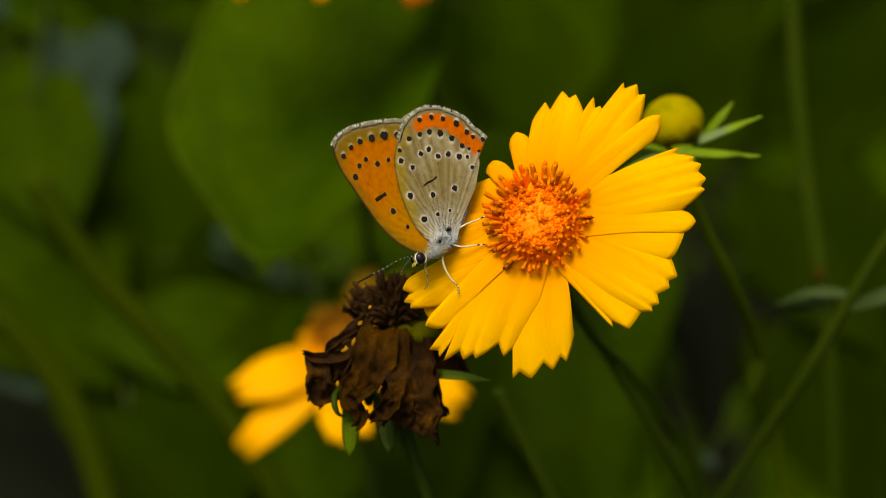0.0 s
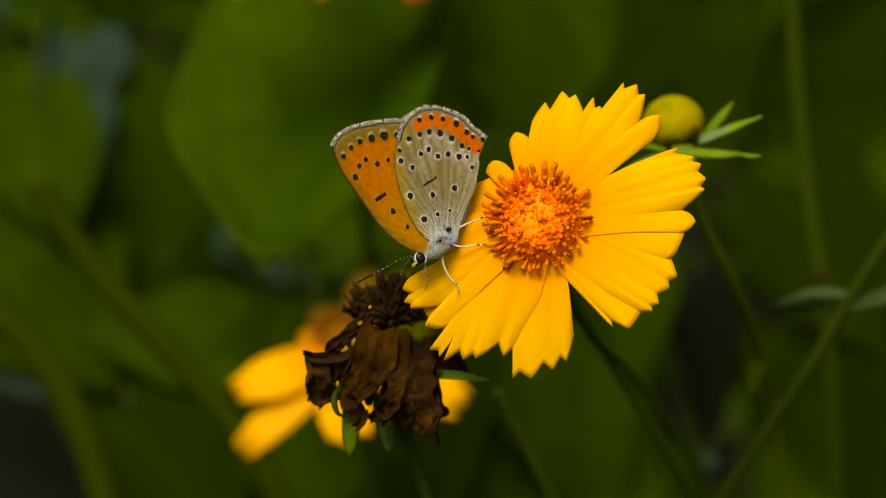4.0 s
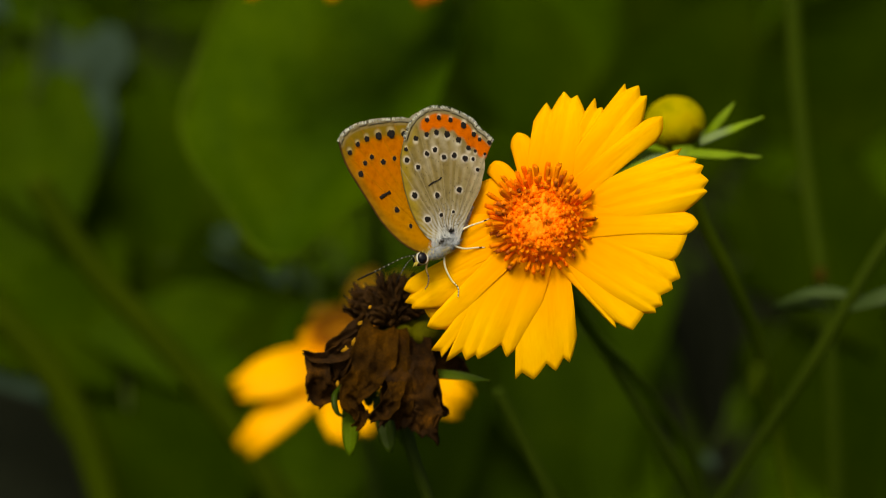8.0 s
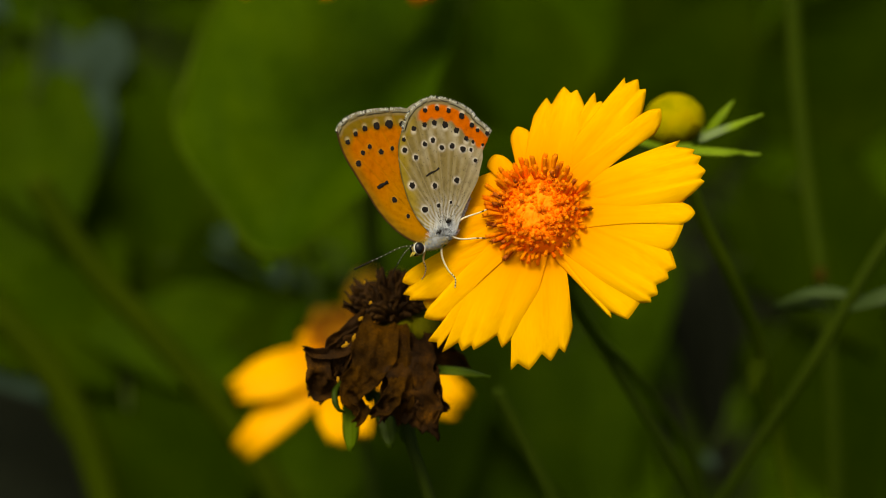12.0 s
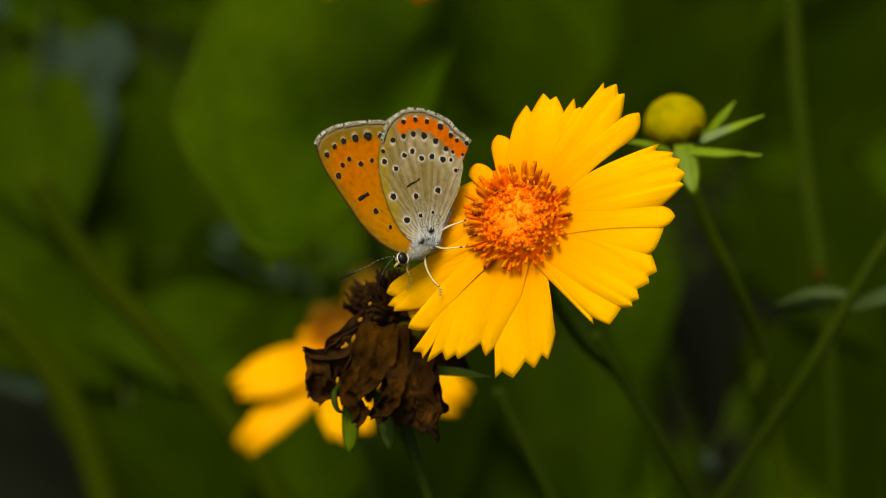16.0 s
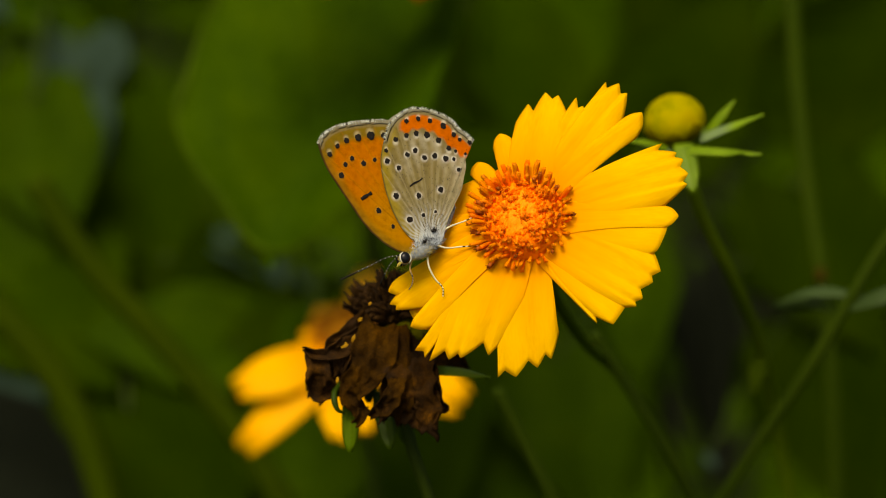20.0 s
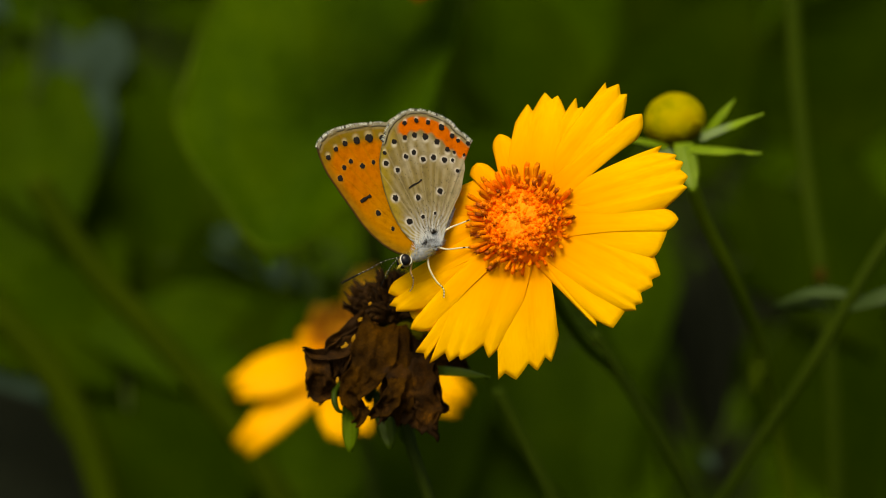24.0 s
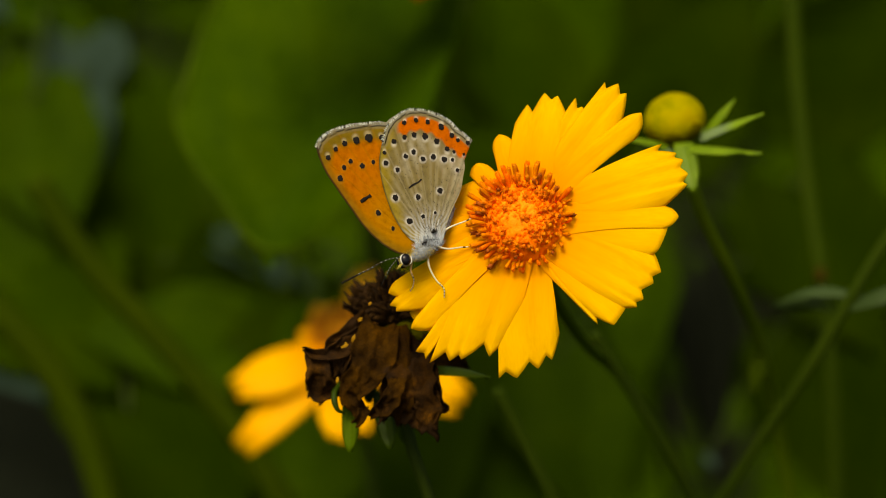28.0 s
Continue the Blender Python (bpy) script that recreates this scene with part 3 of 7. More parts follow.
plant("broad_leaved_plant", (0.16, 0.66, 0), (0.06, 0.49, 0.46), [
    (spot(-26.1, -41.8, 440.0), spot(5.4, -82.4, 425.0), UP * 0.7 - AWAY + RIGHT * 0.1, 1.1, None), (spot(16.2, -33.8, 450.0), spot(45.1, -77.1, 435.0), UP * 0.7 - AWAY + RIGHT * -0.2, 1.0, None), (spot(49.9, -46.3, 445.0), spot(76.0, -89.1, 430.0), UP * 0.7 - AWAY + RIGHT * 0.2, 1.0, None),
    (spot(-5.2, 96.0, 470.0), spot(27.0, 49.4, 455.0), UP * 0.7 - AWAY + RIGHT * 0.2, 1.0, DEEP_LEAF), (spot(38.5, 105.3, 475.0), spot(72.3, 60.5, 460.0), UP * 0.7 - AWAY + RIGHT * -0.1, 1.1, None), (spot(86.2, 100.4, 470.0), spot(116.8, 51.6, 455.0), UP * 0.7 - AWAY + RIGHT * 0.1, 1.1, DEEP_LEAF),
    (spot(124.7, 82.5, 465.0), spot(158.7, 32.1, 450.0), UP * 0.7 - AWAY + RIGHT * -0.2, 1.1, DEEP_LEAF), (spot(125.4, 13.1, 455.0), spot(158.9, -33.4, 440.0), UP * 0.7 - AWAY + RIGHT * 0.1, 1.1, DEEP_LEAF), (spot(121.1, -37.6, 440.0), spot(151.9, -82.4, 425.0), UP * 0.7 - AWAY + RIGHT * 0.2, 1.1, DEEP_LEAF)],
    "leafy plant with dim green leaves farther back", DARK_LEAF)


def scatter():
    """Bushy plants at the back, out of focus."""
    rnd = random.Random(11)
    for k in range(30):
        y = 0.50 + 0.085 * k + rnd.uniform(-0.05, 0.05)
        x = rnd.uniform(-1, 1) * (0.16 + 0.30 * y)
        top = max(0.12, 0.60 - 0.30 * y + rnd.uniform(-0.08, 0.05))
        if bare(x, y) or abs(x - 0.12 * (y + 0.38)) < 0.07 or abs(x + 0.21 * (y + 0.38)) < 0.06:
            continue
        crown = Vector((x + rnd.uniform(-0.03, 0.03), y + rnd.uniform(-0.03, 0.03), top))
        leaves = []
        for i in range(11):
            a = i * 2.4 + rnd.uniform(-0.3, 0.3)
            h = top * rnd.uniform(0.45, 1.0)
            l = rnd.uniform(0.06, 0.11)
            b = Vector((x + 0.03 * math.cos(a), y + 0.03 * math.sin(a), h))
            t = b + Vector((math.cos(a), math.sin(a), rnd.uniform(-0.7, 0.25))).normalized() * l
            leaves.append((b, t, (0.3 * math.cos(a), 0.3 * math.sin(a) - 0.4, 1), rnd.uniform(0.7, 1.0),
                           LEAF if rnd.random() < 0.48 else None))
        plant("bushy_plant", (x, y, 0), crown, leaves, "bushy dark green plant with broad leaves rooted in soil", DARK_LEAF)


scatter()


# ---- composite flowers ----
def ray_flower(name, m, label, rays, disc_r, petal_mat, rod_count, seed, detail=True, aged=False, group="yellow tickseed flowers"):
    """m: z out of the face. rays: (degrees, length, width, teeth, lift) in mm. Returns the flower."""
    ob = thing(name, m, label, "flower", group)
    rnd = random.Random(seed)
    for i, (deg, length, width, teeth, lift, *taper) in enumerate(rays):
        if isinstance(length, tuple):
            # a petal given by its teeth: degrees, teeth, width at the base, lift, layer, place of the full width
            me = mesh("petal", *sheet(toothed_petal(length, width, seed + i, *taper), 0.00016), petal_mat)
            part("petal", me, ob, m=Matrix.Translation((0, 0, (-0.5 + 0.17 * lift) * MM)) @ Matrix.Rotation(radians(deg), 4, "Z") @ Matrix.Rotation(-radians(teeth), 4, "Y"))
            continue
        g = blade(length * MM, width * MM, teeth, cup=0.05, droop=0.05, fold=0.007, wave=0.012, base=taper[0] if taper else 0.36, rise=1.1 if taper else 1.5, peak=0.95 if taper else 0.80, seed=seed + i, cols=41 if detail else 23,
                  rows=18 if detail else 9, round_tip=(0.12 if aged else 0.07) if teeth else 0.30, notch=0.04 if aged else 0.085)
        me = mesh("petal", *sheet(g, 0.00018), petal_mat)
        turn = Matrix.Rotation(radians(deg), 4, "Z") @ Matrix.Rotation(-radians(lift), 4, "Y")
        if lift < -15:
            turn = Matrix.Rotation(radians(deg), 4, "Z") @ Matrix.Translation((5 * MM, 0, 0)) @ Matrix.Rotation(-radians(lift), 4, "Y")
        part("petal", me, ob, m=Matrix.Translation((0, 0, (-0.5 - 0.30 * (i % 3)) * MM)) @ turn)
    v, f = ball(disc_r * 0.92 * MM, disc_r * 0.92 * MM, (4.7 if detail else 4.2) * MM, 40 if detail else 14, 80 if detail else 24)
    v = [tuple(Vector(q) * (1 + 0.13 * abs(noise.noise(Vector(q) * 1000)) + 0.06 * noise.noise(Vector(q) * 2400))) for q in v]
    dome = part("disc", mesh("disc", v, f, AGED if aged else DISC), ob, m=Matrix.Translation((0, 0, -0.5 * MM)))
    # florets: short buds inside, long brown-tipped tubes at the rim
    rods = []
    for k in range(7):
        h, bend = (1.7 + 0.26 * k) * MM, (rnd.uniform(-0.5, 0.5), rnd.uniform(-0.4, 0.4))
        v1, f1 = tube([(0, 0, 0), (0.3 * bend[1] * MM, 0.1 * MM, h * 0.45), (0.6 * bend[0] * MM, 0.4 * bend[1] * MM, h * 0.8), (bend[0] * MM, bend[1] * MM, h)],
                      [0.24 * MM, 0.30 * MM, 0.40 * MM, rnd.uniform(0.22, 0.46) * MM], 7, 3)
        top = Vector((bend[0], bend[1], h / MM))
        for q in range(4):
            w = q * 1.57 + k
            o, e = Vector((math.cos(w), math.sin(w), 0)), Vector((-math.sin(w), math.cos(w), 0))
            n0, b = len(v1), top - Vector((0, 0, 0.12))
            v1 = list(v1) + [tuple((b + o * 0.25 - e * 0.17) * MM), tuple((b + o * 0.25 + e * 0.17) * MM),
                             tuple((b + o * rnd.uniform(0.35, 0.6) + Vector((0, 0, rnd.uniform(0.15, 0.5)))) * MM), tuple((b + o * 0.1) * MM)]
            f1 = list(f1) + [(n0, n0 + 1, n0 + 2), (n0 + 1, n0 + 3, n0 + 2), (n0 + 3, n0, n0 + 2)]
        idx = [1 if (sum(v1[q][2] for q in fc) / len(fc)) > h * (0.25 + 0.10 * k) and k % 3 else 0 for fc in f1]
        rods.append(mesh("floret", v1, f1, [AGED, DARK_ANTHER] if aged else [FLORET, ANTHER], index=idx))
    plain, tips = (AGED, DARK_ANTHER) if aged else (FLORET, DARK_ANTHER)
    dark = []
    for k in range(2):
        h = (1.9 + 0.6 * k) * MM
        v1, f1 = tube([(0, 0, 0), (0.1 * MM, 0.1 * MM, h * 0.6), (0.3 * MM, 0, h)], [0.28 * MM, 0.34 * MM, 0.36 * MM], 6, 3)
        dark.append(mesh("floret", v1, f1, tips))
    fluff = []
    for k in range(4):
        # a closed or half-open floret of the middle: a low lump of uneven lobes
        v1, f1 = [], []
        for q in range(5):
            w = q * 1.2566 + k * 0.7
            o = Vector((math.cos(w), math.sin(w), 0)) * rnd.uniform(0.20, 0.50)
            bv, bf = ball(rnd.uniform(0.20, 0.40) * MM, rnd.uniform(0.20, 0.40) * MM, rnd.uniform(0.32, 0.62) * MM, 6, 8)
            n0 = len(v1)
            v1 += [tuple(Vector(p) + o * MM + Vector((0, 0, 0.25 * MM))) for p in bv]
            f1 += [tuple(a + n0 for a in fc) for fc in bf]
        fluff.append(mesh("floret", v1, f1, plain))
    stars = []
    for k in range(3):
        # an opened floret: five short lobes round a tube
        v1, f1 = tube([(0, 0, 0), (0, 0, 0.8 * MM), (0, 0, 1.5 * MM)], [0.22 * MM, 0.28 * MM, 0.34 * MM], 6, 3)
        for q in range(5):
            w = q * 1.2566 + k
            o, e = Vector((math.cos(w), math.sin(w), 0)), Vector((-math.sin(w), math.cos(w), 0))
            n0, b = len(v1), Vector((0, 0, 1.45))
            v1 = list(v1) + [tuple((b + o * 0.25 - e * 0.2) * MM), tuple((b + o * 0.25 + e * 0.2) * MM), tuple((b + o * 0.8 + Vector((0, 0, 0.25 - 0.2 * k))) * MM),
                             tuple((b + o * 0.3 - Vector((0, 0, 0.15))) * MM)]
            f1 = list(f1) + [(n0, n0 + 1, n0 + 2), (n0 + 1, n0 + 3, n0 + 2), (n0 + 3, n0, n0 + 2)]
        stars.append(mesh("floret", v1, f1, plain))
    if detail:
        # two rings of long florets stand apart round the rim; those of the upper side lean out most
        stalks = []
        for k in range(8):
            h = 2.5 + 0.16 * k
            sway_x, sway_y = rnd.uniform(-0.35, 0.35), rnd.uniform(-0.25, 0.25)
            v1, f1 = tube([(0, 0, 0), (0.1 * sway_x * MM, 0, 0.4 * h * MM), (0.5 * sway_x * MM, 0.5 * sway_y * MM, 0.75 * h * MM), (sway_x * MM, sway_y * MM, h * MM)],
                          [0.26 * MM, 0.32 * MM, 0.38 * MM, 0.45 * MM, 0.36 * MM], 8, 4)
            v1 = [tuple(Vector(q) * (1 + 0.05 * noise.noise(Vector(q) * 1500))) for q in v1]
            for q in range(5):
                w = q * 1.2566 + k
                o, e = Vector((math.cos(w), math.sin(w), 0)), Vector((-math.sin(w), math.cos(w), 0))
                n0, b = len(v1), Vector((sway_x, sway_y, h - 0.1))
                v1 += [tuple((b + o * 0.34 - e * 0.2) * MM), tuple((b + o * 0.34 + e * 0.2) * MM), tuple((b + o * rnd.uniform(0.3, 0.55) + Vector((0, 0, rnd.uniform(0.2, 0.45)))) * MM),
                       tuple((b + o * 0.1) * MM)]
                f1 += [(n0, n0 + 1, n0 + 2), (n0 + 1, n0 + 3, n0 + 2), (n0 + 3, n0, n0 + 2)]
            stalks.append(mesh("floret", v1, f1, [TUBE, TUBE, DARK_ANTHER, FLORET, TUBE, FLORET, TUBE, TUBE][k]))
        for ring, count in ((0.70, 27), (0.79, 30), (0.88, 32), (0.93, 28)):
            for i in range(count):
                a = 2 * math.pi * (i + (0.5 if ring > 0.8 else 0) + rnd.uniform(-0.28, 0.28)) / count
                upper = math.sin(a - 0.75)
                out = Vector((math.cos(a), math.sin(a), 0))
                if ring > 0.9 and upper > -0.1:
                    continue
                lean = 0.55 + 4.0 * (ring - 0.70) + 0.75 * upper + rnd.uniform(-0.25, 0.25)
                n = (out * lean + Vector((0, 0, 1)) + Vector((rnd.uniform(-0.2, 0.2), rnd.uniform(-0.2, 0.2), 0))).normalized()
                p = out * disc_r * (ring + rnd.uniform(-0.03, 0.03)) + Vector((0, 0, 4.2 * math.sqrt(1 - ring * ring) - 0.8))
                k = rnd.randrange(8)
                part("floret", stalks[k], ob, m=Matrix.Translation(p * MM) @ n.to_track_quat("Z", "X").to_matrix().to_4x4() @ Matrix.Rotation(rnd.uniform(0, 6), 4, "Z")
                     @ Matrix.Scale(rnd.uniform(0.8, 1.1) * (1 if upper > -0.3 else 0.8), 4))
    for i in range(rod_count):
        q = math.sqrt((i + 0.5) / rod_count)
        if detail and q > 0.77:
            continue
        a = i * 2.399963 + rnd.uniform(-0.12, 0.12)
        q = max(0.02, q + rnd.uniform(-0.035, 0.035))
        r = disc_r * q * 0.93
        z = 4.2 * math.sqrt(max(0.02, 1 - min(1, q * 0.93) ** 2)) - 0.9
        out = Vector((math.cos(a), math.sin(a), 0))
        upper = math.sin(a - 0.6)
        lean = 0.10 + 0.95 * q ** 3 + (0.9 if q > 0.84 and upper > 0 else 0)
        n = (out * lean + Vector((0, 0, 1)) + Vector((rnd.uniform(-0.25, 0.25), rnd.uniform(-0.25, 0.25), 0))).normalized()
        if q < (0.58 if detail else 0.54) + 0.07 * upper:
            me = fluff[i % 4] if not detail or rnd.random() < 0.92 else stars[rnd.randrange(3)]
        elif q < 0.78 - 0.06 * upper:
            me = stars[rnd.randrange(3)]
        elif rnd.random() < 0.16 - 0.08 * upper:
            me = dark[rnd.randrange(2)]
        else:
            me = rods[rnd.randrange(7)] if rnd.random() < 0.62 + 0.3 * upper else stars[rnd.randrange(3)]
        pm = Matrix.Translation(Vector((r * math.cos(a), r * math.sin(a), z)) * MM) @ n.to_track_quat("Z", "X").to_matrix().to_4x4()
        part("floret", me, ob, m=pm @ Matrix.Rotation(rnd.uniform(0, 6), 4, "Z") @ Matrix.Scale(rnd.uniform(1.1, 1.6) if detail and me in fluff else 1.0, 4))
    # green cup behind the petals
    v, f = ball(5.5 * MM, 5.5 * MM, 3.5 * MM, 8, 14)
    part("receptacle", mesh("receptacle", v, f, BRACT), ob, m=Matrix.Translation((0, 0, -4.0 * MM)))
    for i in range(8):
        g = blade(11 * MM, 4 * MM, 0, cup=0.02, droop=-0.1, base=0.8, peak=0.3, round_tip=0.6, cols=9, rows=8, seed=i)
        part("sepal", mesh("sepal", *sheet(g, 0.0004), BRACT), ob,
             m=Matrix.Rotation(i * math.pi / 4 + 0.2, 4, "Z") @ Matrix.Translation((2 * MM, 0, -4.5 * MM)) @ Matrix.Rotation(radians(50 if aged else 4), 4, "Y"))
    return ob


def stem_to_ground(ob, points, r0, r1, mat=STEM):
    m = ob.matrix_world.copy()
    return part("stem", mesh("stem", *tube(local(m, points), [r0, r1, r1], 9, 10), mat), ob)


FACE = facing((0.0172, 0.0034, 0.5541), (-0.194, -0.873, 0.447))
FLOWER = ray_flower("tickseed_flower", FACE, "open bright yellow tickseed flower with orange disc and stem", [
    (130.1, ((11.2, -2.0), (14.2, -0.5), (13.4, 2.0)), 4, 1.5, 0),
    (105.6, ((14.6, -2.1), (17.0, 0.2), (14.9, 2.1)), 4, 1.5, 1),
    (81.5, ((20.1, -4.7), (23.8, -2.4), (24.1, 0.1), (21.7, 2.9), (18.0, 4.7)), 6, 1, 2, 0.7),
    (65.3, ((21.8, -1.9), (23.5, -0.6), (24.5, 1.3), (20.2, 1.9)), 3, 1, 0),
    (53.6, ((25.1, -3.3), (29.5, -1.1), (30.1, 1.2), (29.0, 3.5), (22.0, 3.3)), 5, 1, -1, 1, 1),
    (41.1, ((24.8, -2.1), (28.6, 0.6), (23.2, 2.1)), 6, 1, 1, 0.75, 0.8),
    (16.6, ((24.8, -5.2), (29.7, -2.9), (30.4, -1.1), (30.3, 1.7), (29.5, 3.4), (27.5, 6.1), (25.0, 5.2)), 1.5, 1.5, 0, 1, 1),
    (-0.1, ((24.9, -2.2), (27.7, 0.1), (25.1, 2.2)), 8, 1, 2),
    (-5.4, ((22.9, -4.9), (25.1, -2.3), (24.6, 4.9)), 10, 1.2, 1),
    (-28.0, ((22.3, -6.3), (25.5, -4.6), (25.9, -2.9), (26.1, 0.5), (26.3, 2.9), (22.3, 6.3)), 5, 1, 2, 0.95, 1),
    (-43.5, ((18.1, -4.3), (22.7, -4.5), (25.0, -2.7), (23.3, 4.3)), 7, 1, 0, 1, 1),
    (-87.1, ((23.8, -5.4), (27.7, -6.0), (27.9, -2.6), (26.6, 1.4), (25.2, 3.9), (20.3, 5.4)), 6, 0, -2, 0.75),
    (-112.2, ((25.4, -6.1), (29.6, -6.2), (28.0, -2.9), (27.0, -1.0), (24.7, 3.6), (16.4, 6.1)), 7, 1, 1, 0.8),
    (-128.9, ((25.9, -0.8), (30.2, -0.8), (30.1, 1.6), (25.3, 0.8)), 4, 0.5, -1, 0.9),
    (-134.2, ((23.9, -1.8), (27.7, -1.3), (24.1, 1.8)), 5, 1.5, 3, 0.8),
    (-145.5, ((24.8, -3.2), (28.4, -1.9), (28.0, -0.2), (22.2, 3.2)), 6, 1, 1, 0.8),
    (-153.0, ((23.9, -1.7), (27.6, -0.3), (24.6, 1.7)), 5, 1.5, 2, 0.8),
    (-136.5, ((26.0, -3.2), (25.9, -0.2), (25.2, 3.2)), 4, 0, -2),
    (-165.5, 19.4, 9.5, 3, 2), (161.0, 15.0, 9.5, 2, 1)], 8.3, PETAL, 330, 3)
FLOWER_STALK = stem_to_ground(FLOWER, [(0.0179, 0.0079, 0.5518), (0.0216, 0.0272, 0.5367), (0.0313, 0.0533, 0.5134), spot(39.8, -26.1, 88.0), spot(48.9, -36.0, 112.0), spot(57.0, -47.8, 132.0), spot(62.6, -62.7, 146.0),
                                        spot(67.9, -86.4, 158.0), (0.12, 0.25, 0.1), (0.12, 0.26, -0.01)], 0.0013, 0.0011, FLOWER_STEM)

FACE_BACK = facing(spot(-26.1, -23.4, 180.0), (0.05, -0.30, 0.95))
BACK_FLOWER = ray_flower("tickseed_flower", FACE_BACK, "yellow tickseed flower seen sideways behind the withered one", [], 7.4, FAR_PETAL, 150, 9, detail=False, aged=True)


def hanging_petals():
    """The drooping petals of the flower behind: root, end, width in mm, teeth."""
    for i, (b, t, w, teeth, peak) in enumerate([
            (spot(-27.0, -26.6, 174.0), spot(-52.7, -35.6, 166.0), 14.0, 3, 0.6), (spot(-26.7, -28.6, 174.0), spot(-51.4, -50.7, 164.0), 11.2, 4, 0.5), (spot(-27.6, -30.4, 168.0), spot(-25.8, -47.1, 152.0), 8.4, 2, 0.7),
            (spot(-23.0, -29.7, 168.0), spot(-19.2, -45.2, 152.0), 6.6, 2, 0.7), (spot(-20.7, -26.4, 174.0), spot(5.9, -39.0, 166.0), 14.5, 3, 0.7), (spot(-27.0, -24.2, 186.0), spot(-30.9, -14.6, 200.0), 12.5, 2, 0.5), (spot(-26.6, -24.7, 178.0), spot(-37.0, -23.0, 178.0), 10.0, 2, 0.6),
            (spot(-21.1, -21.8, 186.0), spot(-20.8, -5.1, 212.0), 10.0, 2, 0.6), (spot(-18.2, -21.8, 186.0), spot(-9.5, -6.0, 212.0), 10.0, 2, 0.6)]):
        g = blade((t - b).length, w * MM, teeth, cup=0.04, droop=0.03, fold=0.012, wave=0.02, base=0.6, rise=0.9, peak=peak, seed=60 + i, cols=41, rows=16, round_tip=0.05, notch=0.17)
        part("petal", mesh("petal", *sheet(g, 0.0002), FAR_PETAL), BACK_FLOWER, m=FACE_BACK.inverted() @ along(b, t, UP - AWAY * 1.4))


hanging_petals()
stem_to_ground(BACK_FLOWER, [spot(-28.0, -24.9, 182.0), spot(-24.1, -36.6, 188.0), spot(-19.9, -53.4, 194.0), spot(-17.4, -83.9, 200.0), (-0.015, 0.24, 0.1), (-0.01, 0.25, -0.01)],
               0.0013, 0.0014)


# ---- flowers hanging in from above, far out of focus ----
TOP_FLOWER = ray_flower("tickseed_flower", facing((-0.0302, 0.1570, 0.5800), (-0.194, -0.873, 0.447)), "yellow tickseed flower above the broad leaf", [
    (-138.5, 26.3, 5, 2, 0), (-114.5, 16.0, 5, 2, 0), (-85.2, 18.4, 6, 2, 0), (-50.7, 18.3, 8, 2, 0),
    (20, 19, 10, 3, 0), (62, 20, 10, 3, 0), (104, 19, 10, 3, 0), (150, 20, 10, 3, 0), (190, 19, 9, 3, 0)], 6, FAR_PETAL, 60, 14, detail=False, aged=True)
stem_to_ground(TOP_FLOWER, [(-0.0308, 0.1669, 0.5783), (-0.0400, 0.2490, 0.5719), (-0.0488, 0.3124, 0.5407), (-0.0518, 0.3218, 0.4725), (-0.0532, 0.3063, 0.3600), (-0.03, 0.5, -0.01)], 0.0012, 0.0014)
FADED_FLOWER = ray_flower("tickseed_flower", facing((-0.0067, 0.1656, 0.5744), (-0.194, -0.873, 0.447)), "fading rust-orange tickseed flower above the butterfly", [
    (-94.8, 15.7, 6, 2, 0), (-81.1, 15.0, 6, 2, 0), (-118.0, 12.7, 8, 2, 0), (-47.1, 13.8, 8, 2, 0),
    (30, 15, 9, 2, 0), (80, 15, 9, 2, 0), (130, 15, 9, 2, 0), (175, 14, 9, 2, 0)], 5, RUST_PETAL, 50, 15, detail=False, aged=True)
stem_to_ground(FADED_FLOWER, [(-0.0069, 0.1756, 0.5726), (-0.0102, 0.2575, 0.5658), (-0.0142, 0.3311, 0.5335), (-0.0158, 0.3410, 0.4670), (-0.0162, 0.3246, 0.3516), (0.0, 0.52, -0.01)], 0.0012, 0.0014)


